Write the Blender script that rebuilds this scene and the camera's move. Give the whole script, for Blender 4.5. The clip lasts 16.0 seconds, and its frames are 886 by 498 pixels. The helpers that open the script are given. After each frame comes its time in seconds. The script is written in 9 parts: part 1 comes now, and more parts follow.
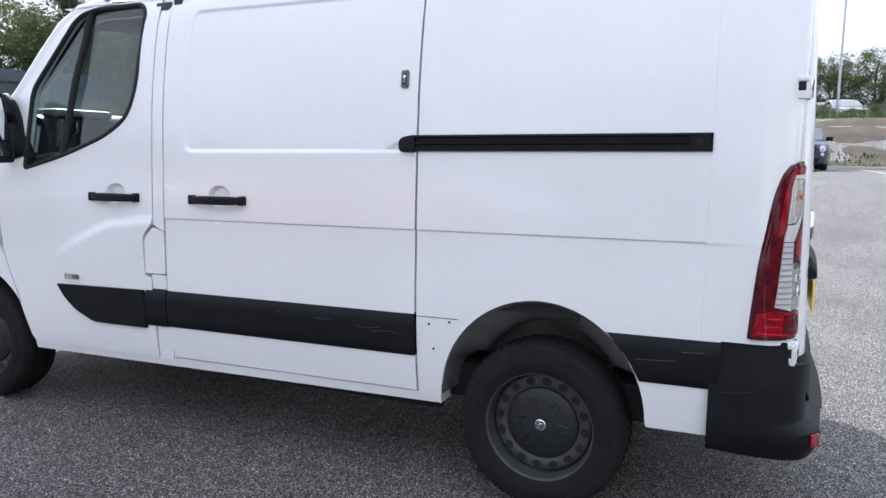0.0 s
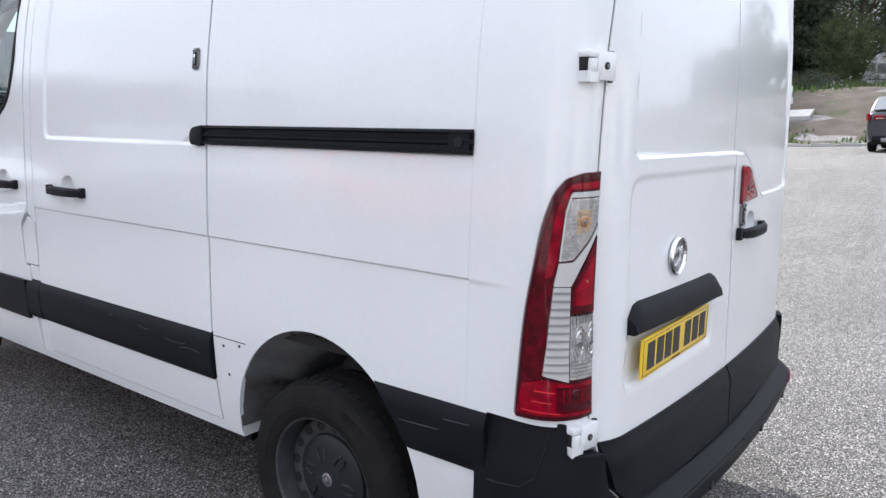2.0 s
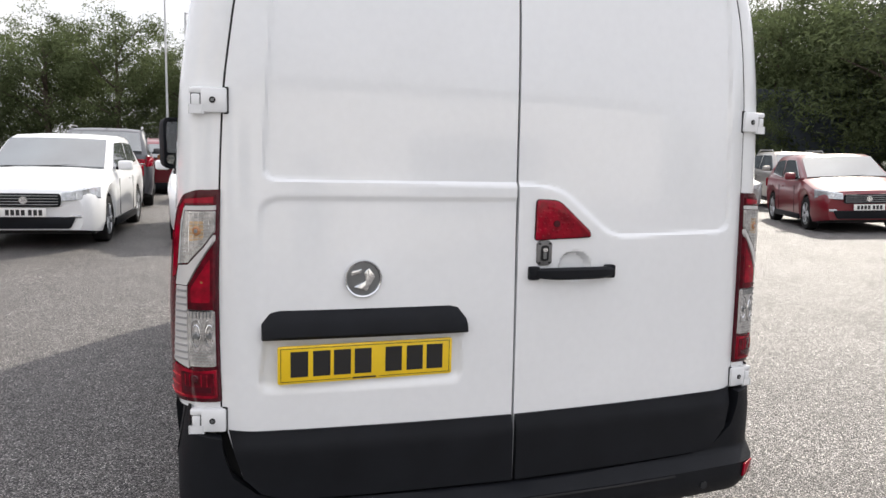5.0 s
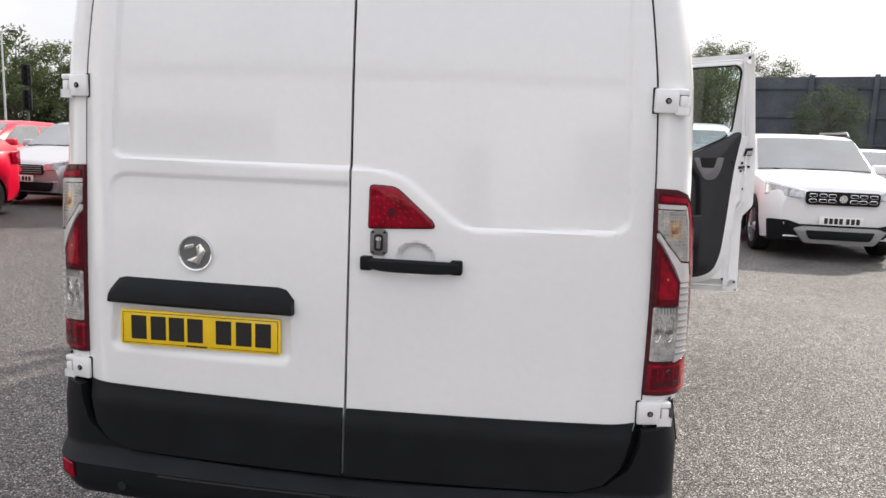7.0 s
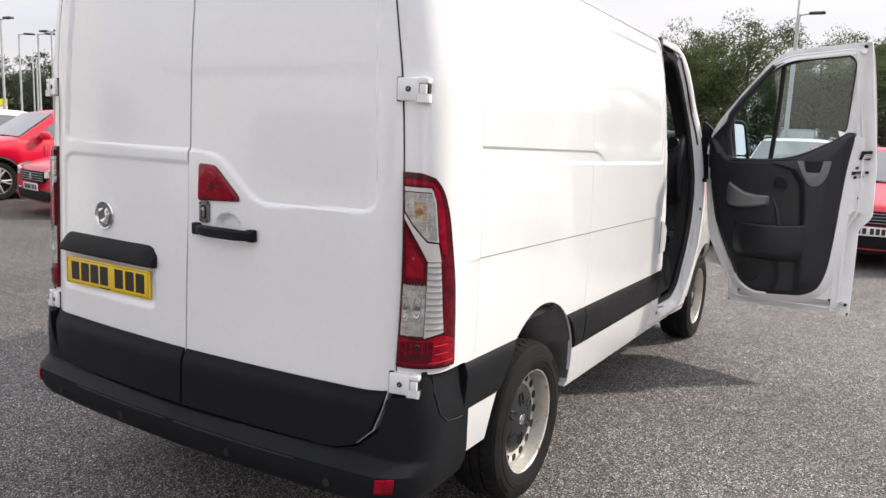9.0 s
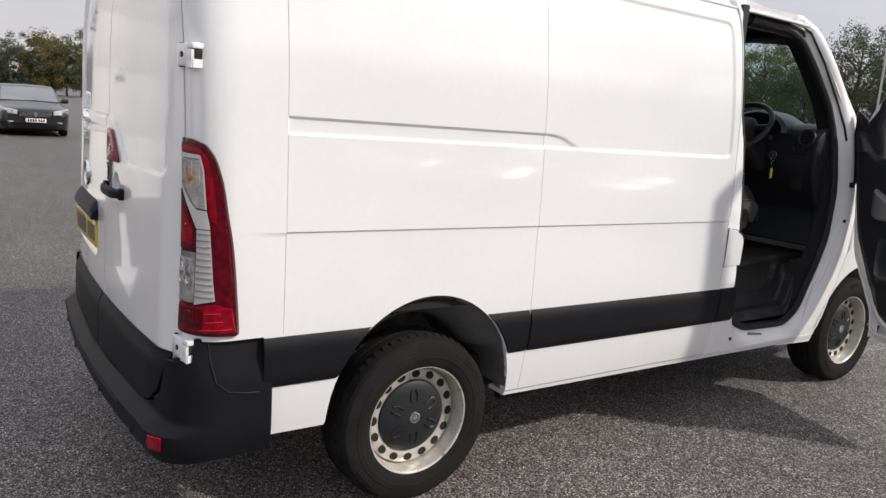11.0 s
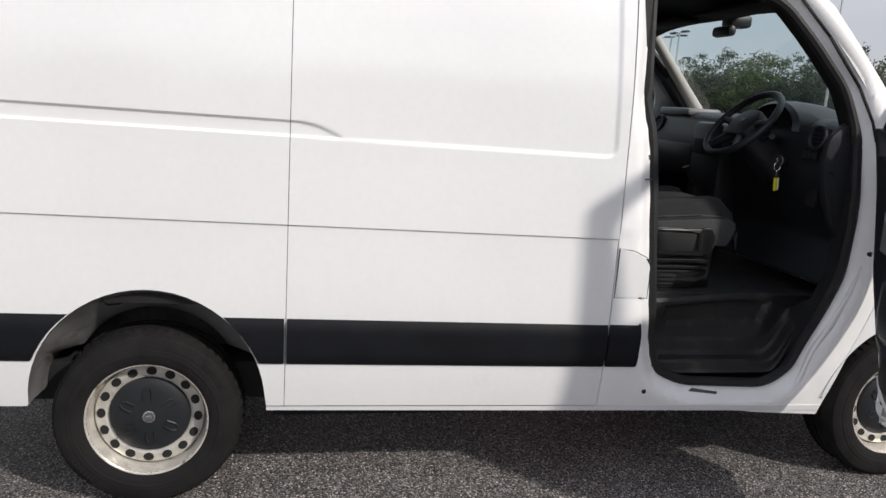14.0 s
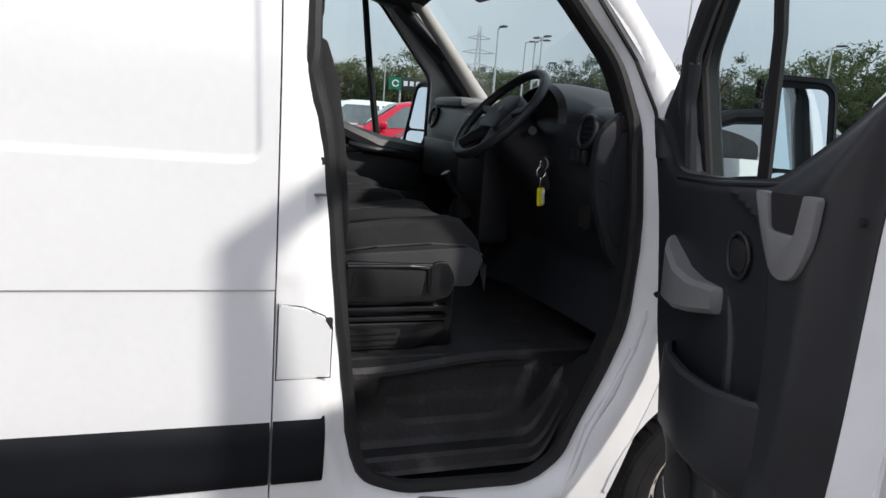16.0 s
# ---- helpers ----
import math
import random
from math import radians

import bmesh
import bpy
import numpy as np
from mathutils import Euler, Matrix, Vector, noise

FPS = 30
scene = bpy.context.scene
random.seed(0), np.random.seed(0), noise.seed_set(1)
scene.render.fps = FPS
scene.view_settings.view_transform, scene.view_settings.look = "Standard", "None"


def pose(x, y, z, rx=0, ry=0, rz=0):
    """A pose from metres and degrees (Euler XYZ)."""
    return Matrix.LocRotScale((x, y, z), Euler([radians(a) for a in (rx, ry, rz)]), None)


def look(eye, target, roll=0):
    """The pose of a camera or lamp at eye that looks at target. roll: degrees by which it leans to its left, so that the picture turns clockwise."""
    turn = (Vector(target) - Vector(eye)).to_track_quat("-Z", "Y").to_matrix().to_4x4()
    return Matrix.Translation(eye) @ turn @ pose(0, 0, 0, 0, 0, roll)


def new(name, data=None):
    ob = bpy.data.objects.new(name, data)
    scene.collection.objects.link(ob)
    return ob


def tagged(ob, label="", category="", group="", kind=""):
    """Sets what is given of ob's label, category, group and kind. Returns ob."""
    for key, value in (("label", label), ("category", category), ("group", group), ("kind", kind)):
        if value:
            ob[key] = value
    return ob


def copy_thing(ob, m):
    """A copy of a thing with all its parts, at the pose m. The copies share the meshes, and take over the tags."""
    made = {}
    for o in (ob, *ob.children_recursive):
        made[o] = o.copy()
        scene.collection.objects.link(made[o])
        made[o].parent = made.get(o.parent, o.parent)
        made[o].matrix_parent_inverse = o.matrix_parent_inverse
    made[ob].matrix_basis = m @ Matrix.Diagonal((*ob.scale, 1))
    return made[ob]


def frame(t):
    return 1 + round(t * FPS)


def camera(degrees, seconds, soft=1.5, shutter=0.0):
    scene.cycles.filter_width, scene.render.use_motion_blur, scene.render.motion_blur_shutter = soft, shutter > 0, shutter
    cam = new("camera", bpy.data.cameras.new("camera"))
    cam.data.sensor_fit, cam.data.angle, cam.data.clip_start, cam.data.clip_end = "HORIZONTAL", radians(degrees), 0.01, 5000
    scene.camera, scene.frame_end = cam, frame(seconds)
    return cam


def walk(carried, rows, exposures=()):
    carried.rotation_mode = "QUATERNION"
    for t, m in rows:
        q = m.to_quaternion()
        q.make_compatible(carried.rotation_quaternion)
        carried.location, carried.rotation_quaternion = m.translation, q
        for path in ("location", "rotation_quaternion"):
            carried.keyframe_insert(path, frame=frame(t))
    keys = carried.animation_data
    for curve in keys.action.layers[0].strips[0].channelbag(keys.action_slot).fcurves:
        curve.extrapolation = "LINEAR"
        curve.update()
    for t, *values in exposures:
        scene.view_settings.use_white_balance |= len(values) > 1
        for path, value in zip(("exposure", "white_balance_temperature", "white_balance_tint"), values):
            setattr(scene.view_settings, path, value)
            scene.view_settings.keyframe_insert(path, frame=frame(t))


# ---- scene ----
cam = camera(61.9, 16.0)
PATH = [
    (0, (-3.696, 0.298, 1.397), (-1.867, 1.064, 1.136), 0.8),
    (0.5, (-3.416, 0.023, 1.43), (-1.638, 0.89, 1.138), 0.9),
    (1, (-3.128, -0.282, 1.454), (-1.409, 0.694, 1.149), 1.1),
    (1.5, (-2.83, -0.485, 1.47), (-1.181, 0.599, 1.141), 1.0),
    (2, (-2.51, -0.634, 1.502), (-0.946, 0.563, 1.152), 1.1),
    (2.5, (-2.28, -0.91, 1.505), (-0.835, 0.423, 1.139), 1.2),
    (3, (-2.073, -1.25, 1.543), (-0.797, 0.246, 1.177), 1.3),
    (3.5, (-1.826, -1.562, 1.536), (-0.736, 0.081, 1.2), 1.3),
    (4, (-1.554, -1.832, 1.503), (-0.629, -0.082, 1.219), 1.3),
    (4.2, (-1.422, -1.924, 1.52), (-0.56, -0.14, 1.241), 1.3),
    (6.3, (0.013, -2.02, 1.493), (0.079, -0.042, 1.206), 1.8),
    (6.5, (0.184, -2.012, 1.491), (0.14, -0.035, 1.196), 1.8),
    (7, (0.565, -2.016, 1.505), (0.299, -0.057, 1.207), 2.0),
    (7.5, (0.979, -2.079, 1.495), (0.508, -0.158, 1.196), 2.1),
    (8, (1.367, -2.026, 1.483), (0.713, -0.159, 1.185), 2.2),
    (8.5, (1.748, -1.883, 1.497), (0.923, -0.085, 1.2), 2.3),
    (9, (2.125, -1.718, 1.498), (1.122, -0.015, 1.192), 2.4),
    (9.5, (2.446, -1.464, 1.483), (1.269, 0.123, 1.171), 2.6),
    (9.7, (2.566, -1.317, 1.5), (1.317, 0.212, 1.178), 2.7),
    (11.8, (3.543, 0.072, 1.529), (1.772, 0.927, 1.166), 3.6),
    (12, (3.616, 0.227, 1.535), (1.813, 1.016, 1.177), 3.3),
    (12.5, (3.653, 0.544, 1.532), (1.805, 1.209, 1.157), 3.6),
    (13, (3.641, 0.88, 1.55), (1.758, 1.435, 1.165), 3.7),
    (13.5, (3.668, 1.232, 1.559), (1.761, 1.689, 1.165), 3.8),
    (14, (3.645, 1.56, 1.561), (1.722, 1.937, 1.162), 3.8),
    (14.5, (3.531, 1.848, 1.579), (1.607, 2.228, 1.189), 3.9),
    (15, (3.395, 2.166, 1.563), (1.484, 2.616, 1.179), 3.8),
    (15.5, (3.168, 2.384, 1.547), (1.293, 2.976, 1.184), 4.0),
    (16, (2.795, 2.539, 1.532), (0.951, 3.221, 1.165), 4.2),
]
EXPOSURES = ((0, 0.74, 6000, 10), (2.5, 0.80, 6300, 9.5), (4, 0.65, 6650, 9.5), (7.5, 0.49, 6900, 11), (9.5, 0.29, 6850, 12), (12, -0.20, 6700, 12), (14, -0.15, 6600, 11.5), (16, 0.05, 6500, 11))
walk(cam, [(t, look(eye, target, roll)) for t, eye, target, roll in PATH], EXPOSURES)

# ---- world, sun, exposure ----
SUN_DIR = Vector((1.015, 1.000, 1.043)).normalized()
world = bpy.data.worlds.new("sky")
world.use_nodes = True
scene.world = world
wn, wl = world.node_tree.nodes, world.node_tree.links
sky = wn.new("ShaderNodeTexSky")
sky.sky_type, sky.sun_disc = "NISHITA", False
sky.sun_elevation, sky.sun_rotation = radians(36.2), radians(45.4)
sky.air_density, sky.dust_density = 1.0, 2.0
coords = wn.new("ShaderNodeTexCoord")
cloud = wn.new("ShaderNodeTexNoise")
cloud.inputs["Scale"].default_value, cloud.inputs["Detail"].default_value = 2.2, 7
cloud_map = wn.new("ShaderNodeMapping")
cloud_map.inputs["Scale"].default_value = (1, 1, 3.5)
wl.new(coords.outputs["Generated"], cloud_map.inputs[0])
wl.new(cloud_map.outputs[0], cloud.inputs["Vector"])
cloud_ramp = wn.new("ShaderNodeValToRGB")
cloud_ramp.color_ramp.elements[0].position, cloud_ramp.color_ramp.elements[0].color = 0.30, (5.6, 5.9, 6.7, 1)
cloud_ramp.color_ramp.elements[1].position, cloud_ramp.color_ramp.elements[1].color = 0.75, (7.6, 7.4, 7.7, 1)
wl.new(cloud.outputs["Fac"], cloud_ramp.inputs[0])
veil = wn.new("ShaderNodeMix")
veil.data_type = "RGBA"
veil.inputs["Factor"].default_value = 0.82
wl.new(sky.outputs[0], veil.inputs["A"])
wl.new(cloud_ramp.outputs[0], veil.inputs["B"])
# an overcast sky grows brighter towards the zenith
split = wn.new("ShaderNodeSeparateXYZ")
wl.new(coords.outputs["Generated"], split.inputs[0])
lift = wn.new("ShaderNodeMapRange")
lift.inputs["From Min"].default_value, lift.inputs["From Max"].default_value = 0.0, 1.0
lift.inputs["To Min"].default_value, lift.inputs["To Max"].default_value = 1.0, 1.9
wl.new(split.outputs["Z"], lift.inputs["Value"])
bright = wn.new("ShaderNodeVectorMath")
bright.operation = "SCALE"
wl.new(veil.outputs["Result"], bright.inputs[0])
wl.new(lift.outputs[0], bright.inputs["Scale"])
wl.new(bright.outputs[0], wn["Background"].inputs["Color"])
wn["Background"].inputs["Strength"].default_value = 0.102

sun_data = bpy.data.lights.new("sun", "SUN")
sun_data.energy, sun_data.angle, sun_data.color = 3.75, radians(2.0), (1.0, 0.95, 0.87)
sun = new("sun", sun_data)
sun.matrix_world = look(SUN_DIR * 60, (0, 0, 0))


# ---- materials ----
def material(name, base, rough=0.5, metal=0.0, coat=0.0, vary=0.12, scale=6.0, fine=0.0, fine_scale=300.0,
             stain=None, stain_scale=3.0, stain_at=0.62, bump=0.0, spec=0.5, island=False, obj=False, swing=0.4):
    """A principled surface with coarse and fine variation, optional stains and bump, all in metres."""
    m = bpy.data.materials.new(name)
    m.use_nodes = True
    n, l = m.node_tree.nodes, m.node_tree.links
    b = n["Principled BSDF"]
    b.inputs["Roughness"].default_value, b.inputs["Metallic"].default_value = rough, metal
    b.inputs["Coat Weight"].default_value, b.inputs["Coat Roughness"].default_value = coat, 0.04
    b.inputs["Specular IOR Level"].default_value = spec
    tc = n.new("ShaderNodeTexCoord")
    big = n.new("ShaderNodeTexNoise")
    big.inputs["Scale"].default_value, big.inputs["Detail"].default_value = scale, 6
    l.new(tc.outputs["Object"], big.inputs["Vector"])
    small = n.new("ShaderNodeTexNoise")
    small.inputs["Scale"].default_value, small.inputs["Detail"].default_value = fine_scale, 3
    l.new(tc.outputs["Object"], small.inputs["Vector"])
    lo = n.new("ShaderNodeMapRange")
    lo.inputs["From Min"].default_value, lo.inputs["From Max"].default_value = 0.3, 0.7
    lo.inputs["To Min"].default_value, lo.inputs["To Max"].default_value = 1 - vary, 1 + vary
    l.new(big.outputs["Fac"], lo.inputs["Value"])
    fi = n.new("ShaderNodeMapRange")
    fi.inputs["From Min"].default_value, fi.inputs["From Max"].default_value = 0.3, 0.7
    fi.inputs["To Min"].default_value, fi.inputs["To Max"].default_value = 1 - fine, 1 + fine
    l.new(small.outputs["Fac"], fi.inputs["Value"])
    mul = n.new("ShaderNodeMath")
    mul.operation = "MULTIPLY"
    l.new(lo.outputs[0], mul.inputs[0])
    l.new(fi.outputs[0], mul.inputs[1])
    last = mul.outputs[0]
    if island or obj:
        info = n.new("ShaderNodeNewGeometry" if island else "ShaderNodeObjectInfo")
        r = n.new("ShaderNodeMapRange")
        r.inputs["To Min"].default_value, r.inputs["To Max"].default_value = 1 - swing, 1 + swing
        l.new(info.outputs["Random Per Island" if island else "Random"], r.inputs["Value"])
        m2 = n.new("ShaderNodeMath")
        m2.operation = "MULTIPLY"
        l.new(last, m2.inputs[0])
        l.new(r.outputs[0], m2.inputs[1])
        last = m2.outputs[0]
    tint = n.new("ShaderNodeVectorMath")
    tint.operation = "SCALE"
    tint.inputs[0].default_value = base
    l.new(last, tint.inputs["Scale"])
    out = tint.outputs[0]
    if stain:
        st = n.new("ShaderNodeTexNoise")
        st.inputs["Scale"].default_value, st.inputs["Detail"].default_value, st.inputs["Roughness"].default_value = stain_scale, 9, 0.65
        l.new(tc.outputs["Object"], st.inputs["Vector"])
        sr = n.new("ShaderNodeMapRange")
        sr.inputs["From Min"].default_value, sr.inputs["From Max"].default_value = stain_at, stain_at + 0.12
        l.new(st.outputs["Fac"], sr.inputs["Value"])
        mx = n.new("ShaderNodeMix")
        mx.data_type = "RGBA"
        l.new(sr.outputs[0], mx.inputs["Factor"])
        l.new(out, mx.inputs["A"])
        mx.inputs["B"].default_value = (*stain, 1)
        out = mx.outputs["Result"]
    l.new(out, b.inputs["Base Color"])
    if bump:
        bp = n.new("ShaderNodeBump")
        bp.inputs["Strength"].default_value, bp.inputs["Distance"].default_value = 0.6, bump
        l.new(small.outputs["Fac"], bp.inputs["Height"])
        l.new(bp.outputs[0], b.inputs["Normal"])
    return m


def leafy(m, share=0.45):
    """Lets light through the leaves of a material."""
    n, l = m.node_tree.nodes, m.node_tree.links
    b = n["Principled BSDF"]
    thin, mix = n.new("ShaderNodeBsdfTranslucent"), n.new("ShaderNodeMixShader")
    l.new(b.inputs["Base Color"].links[0].from_socket, thin.inputs["Color"])
    mix.inputs[0].default_value = share
    l.new(b.outputs[0], mix.inputs[1])
    l.new(thin.outputs[0], mix.inputs[2])
    l.new(mix.outputs[0], n["Material Output"].inputs["Surface"])
    return m


def glass(name, tint, rough=0.0):
    """A thin pane: tinted, clear, with a gloss that grows towards grazing view."""
    m = bpy.data.materials.new(name)
    m.use_nodes = True
    n, l = m.node_tree.nodes, m.node_tree.links
    n.remove(n["Principled BSDF"])
    clear, gloss, mix, fr = (n.new("ShaderNodeBsdfTransparent"), n.new("ShaderNodeBsdfGlossy"),
                             n.new("ShaderNodeMixShader"), n.new("ShaderNodeLayerWeight"))
    clear.inputs[0].default_value, gloss.inputs["Roughness"].default_value = (*tint, 1), rough
    power, span = n.new("ShaderNodeMath"), n.new("ShaderNodeMath")
    power.operation, power.inputs[1].default_value = "POWER", 4.5
    span.operation, span.inputs[1].default_value, span.inputs[2].default_value = "MULTIPLY_ADD", 0.85, 0.085
    l.new(fr.outputs["Facing"], power.inputs[0])
    l.new(power.outputs[0], span.inputs[0])
    l.new(span.outputs[0], mix.inputs[0])
    l.new(clear.outputs[0], mix.inputs[1])
    l.new(gloss.outputs[0], mix.inputs[2])
    l.new(mix.outputs[0], n["Material Output"].inputs["Surface"])
    return m


def car_glass():
    """Window of a parked car: dim cabin behind, sky on the pane, stronger towards grazing view."""
    m = material("car window glass", (0.075, 0.090, 0.092), 0.25, vary=0.45, scale=2.2)
    n, l = m.node_tree.nodes, m.node_tree.links
    gloss, mix, fr = n.new("ShaderNodeBsdfGlossy"), n.new("ShaderNodeMixShader"), n.new("ShaderNodeLayerWeight")
    gloss.inputs["Roughness"].default_value = 0.01
    power, span = n.new("ShaderNodeMath"), n.new("ShaderNodeMath")
    power.operation, power.inputs[1].default_value = "POWER", 2.5
    span.operation, span.inputs[1].default_value, span.inputs[2].default_value = "MULTIPLY_ADD", 0.65, 0.16
    l.new(fr.outputs["Facing"], power.inputs[0])
    l.new(power.outputs[0], span.inputs[0])
    l.new(span.outputs[0], mix.inputs[0])
    l.new(n["Principled BSDF"].outputs[0], mix.inputs[1])
    l.new(gloss.outputs[0], mix.inputs[2])
    l.new(mix.outputs[0], n["Material Output"].inputs["Surface"])
    return m


def asphalt_material():
    """Worn fine asphalt: small grey stones in a dark binder, pits, mottling and pale scuffs."""
    m = bpy.data.materials.new("asphalt")
    m.use_nodes = True
    n, l = m.node_tree.nodes, m.node_tree.links
    b = n["Principled BSDF"]
    b.inputs["Roughness"].default_value = 0.55
    b.inputs["Specular IOR Level"].default_value = 0.45
    tc = n.new("ShaderNodeTexCoord")

    def noise_node(scale, detail, rough=0.5):
        q = n.new("ShaderNodeTexNoise")
        q.inputs["Scale"].default_value, q.inputs["Detail"].default_value, q.inputs["Roughness"].default_value = scale, detail, rough
        l.new(tc.outputs["Object"], q.inputs["Vector"])
        return q.outputs["Fac"]

    def span(value, a, z, lo, hi):
        q = n.new("ShaderNodeMapRange")
        for k, v in (("From Min", a), ("From Max", z), ("To Min", lo), ("To Max", hi)):
            q.inputs[k].default_value = v
        l.new(value, q.inputs["Value"])
        return q.outputs[0]

    def product(*values):
        out = values[0]
        for v in values[1:]:
            q = n.new("ShaderNodeMath")
            q.operation = "MULTIPLY"
            l.new(out, q.inputs[0])
            l.new(v, q.inputs[1])
            out = q.outputs[0]
        return out

    stones = n.new("ShaderNodeTexVoronoi")
    stones.inputs["Scale"].default_value = 136
    l.new(tc.outputs["Object"], stones.inputs["Vector"])
    sr = n.new("ShaderNodeSeparateColor")
    l.new(stones.outputs["Color"], sr.inputs[0])
    ramp = n.new("ShaderNodeValToRGB")
    e = ramp.color_ramp.elements
    e[0].position, e[0].color = 0.0, (0.055, 0.052, 0.050, 1)
    e[1].position, e[1].color = 1.0, (0.70, 0.66, 0.63, 1)
    for at, v in ((0.45, 0.160), (0.78, 0.265), (0.93, 0.40)):
        e.new(at).color = (v, v * 0.945, v * 0.915, 1)
    l.new(sr.outputs[0], ramp.inputs[0])
    gap = span(stones.outputs["Distance"], 0.36, 0.66, 1.05, 0.08)
    patch = span(noise_node(0.55, 8, 0.6), 0.32, 0.70, 1.00, 1.48)
    mottle = span(noise_node(9.0, 6, 0.65), 0.30, 0.70, 0.80, 1.20)
    pits = span(noise_node(55, 2), 0.30, 0.40, 0.35, 1.0)
    scuff = span(noise_node(1.7, 6, 0.6), 0.66, 0.80, 1.0, 1.6)
    # surfacing grows paler towards the driver's side: sun and van shade put into the colour
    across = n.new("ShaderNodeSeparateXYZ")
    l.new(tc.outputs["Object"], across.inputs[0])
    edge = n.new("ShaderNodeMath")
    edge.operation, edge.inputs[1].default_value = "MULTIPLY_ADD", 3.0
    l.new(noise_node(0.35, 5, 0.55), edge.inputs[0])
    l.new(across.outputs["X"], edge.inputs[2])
    lit_side_tone = span(edge.outputs[0], -1.5, 2.5, 0.83, 1.30)
    col = n.new("ShaderNodeVectorMath")
    col.operation = "SCALE"
    l.new(ramp.outputs[0], col.inputs[0])
    l.new(product(gap, patch, mottle, pits, scuff, lit_side_tone), col.inputs["Scale"])
    l.new(col.outputs[0], b.inputs["Base Color"])
    h = n.new("ShaderNodeMath")
    h.operation = "SUBTRACT"
    l.new(noise_node(260, 4), h.inputs[0])
    l.new(stones.outputs["Distance"], h.inputs[1])
    bp = n.new("ShaderNodeBump")
    bp.inputs["Strength"].default_value, bp.inputs["Distance"].default_value = 1.0, 0.009
    l.new(h.outputs[0], bp.inputs["Height"])
    l.new(bp.outputs[0], b.inputs["Normal"])
    return m


M = {}
M["white"] = material("white paint", (0.775, 0.79, 0.805), 0.20, coat=0.9, vary=0.025, scale=1.6, fine=0.012, fine_scale=40,
                      stain=(0.70, 0.69, 0.66), stain_scale=1.3, stain_at=0.66)
M["white_inner"] = material("white paint inside the door frames", (0.85, 0.86, 0.87), 0.35, coat=0.4, vary=0.05, scale=5)
M["black"] = material("grained black plastic", (0.0082, 0.0092, 0.0118), 0.52, spec=0.15, vary=0.18, scale=7, fine=0.10, fine_scale=700, bump=0.0006,
                      stain=(0.0115, 0.0122, 0.0145), stain_scale=9, stain_at=0.63)
M["arch"] = material("dusty arch liner plastic", (0.115, 0.115, 0.118), 0.7, spec=0.25, vary=0.3, scale=7, fine=0.15, fine_scale=300, stain=(0.070, 0.062, 0.055), stain_scale=8, stain_at=0.55)
M["scuff"] = material("scuffed plastic", (0.055, 0.057, 0.062), 0.7, vary=0.4, scale=40)
# also laid as plates where shade in holes, recesses and grooves is painted
M["gap"] = material("dark seal and hollow", (0.008, 0.008, 0.009), 0.8, vary=0.2)
M["tyre"] = material("tyre rubber", (0.0135, 0.0132, 0.0135), 0.85, spec=0.15, vary=0.25, scale=9, fine=0.15, fine_scale=180, stain=(0.017, 0.016, 0.015), stain_scale=10, stain_at=0.60, bump=0.0008)
M["rim"] = material("worn steel rim", (0.58, 0.56, 0.515), 0.34, metal=0.40, vary=0.15, scale=14, fine=0.08, fine_scale=150, stain=(0.16, 0.10, 0.055), stain_scale=22, stain_at=0.58)
# darker copy of the rim steel: the passenger flank's shade put into its colour
M["rim_shaded"] = material("shaded steel rim", (0.050, 0.051, 0.056), 0.42, metal=0.1, spec=0.4, vary=0.2, scale=14, fine=0.1, fine_scale=150, stain=(0.06, 0.045, 0.035), stain_scale=22, stain_at=0.60)
M["cover"] = material("dark hub cover plastic", (0.015, 0.017, 0.020), 0.45, spec=0.35, vary=0.2, scale=12, fine=0.08, fine_scale=500, bump=0.0004)
M["chrome"] = material("chrome", (0.75, 0.76, 0.78), 0.12, metal=1.0, vary=0.08)
M["lock_grey"] = material("dull zinc plate", (0.15, 0.148, 0.148), 0.45, metal=0.3, vary=0.15, scale=30)
M["dark_chrome"] = material("shaded metal", (0.22, 0.23, 0.24), 0.3, metal=0.8, vary=0.15)
M["red"] = material("red lens", (0.235, 0.0005, 0.012), 0.08, spec=0.2, coat=0.18, vary=0.45, scale=32, fine=0.06, fine_scale=150)
M["red_deep"] = material("deep red lens", (0.085, 0.0002, 0.006), 0.08, spec=0.2, coat=0.18, vary=0.55, scale=38, fine=0.06, fine_scale=150)
M["amber_tint"] = material("amber tinted reflector", (0.50, 0.36, 0.22), 0.2, metal=0.4, coat=0.6, vary=0.35, scale=60)
M["red_dark"] = material("deep red lens rim", (0.055, 0.0005, 0.006), 0.12, spec=0.3, coat=0.3, vary=0.15, scale=12)
M["clear"] = material("clear lens", (0.46, 0.45, 0.44), 0.12, metal=0.45, coat=0.8, vary=0.35, scale=40, fine=0.25, fine_scale=220, bump=0.002)
M["lamp_white"] = material("pale lamp strip", (0.54, 0.53, 0.525), 0.25, coat=0.6, vary=0.05)
M["rib_grey"] = material("grey lamp rib", (0.26, 0.26, 0.265), 0.35, coat=0.5, vary=0.08)
M["red_line"] = material("bright lens edge", (0.62, 0.02, 0.03), 0.2, coat=0.5, vary=0.2, scale=30)
M["amber"] = material("amber bulb", (0.33, 0.15, 0.06), 0.2, coat=0.6, vary=0.15)
M["yellow"] = material("yellow plate", (0.86, 0.58, 0.015), 0.32, coat=0.5, vary=0.05, scale=9, stain=(0.70, 0.46, 0.03), stain_scale=14, stain_at=0.66)
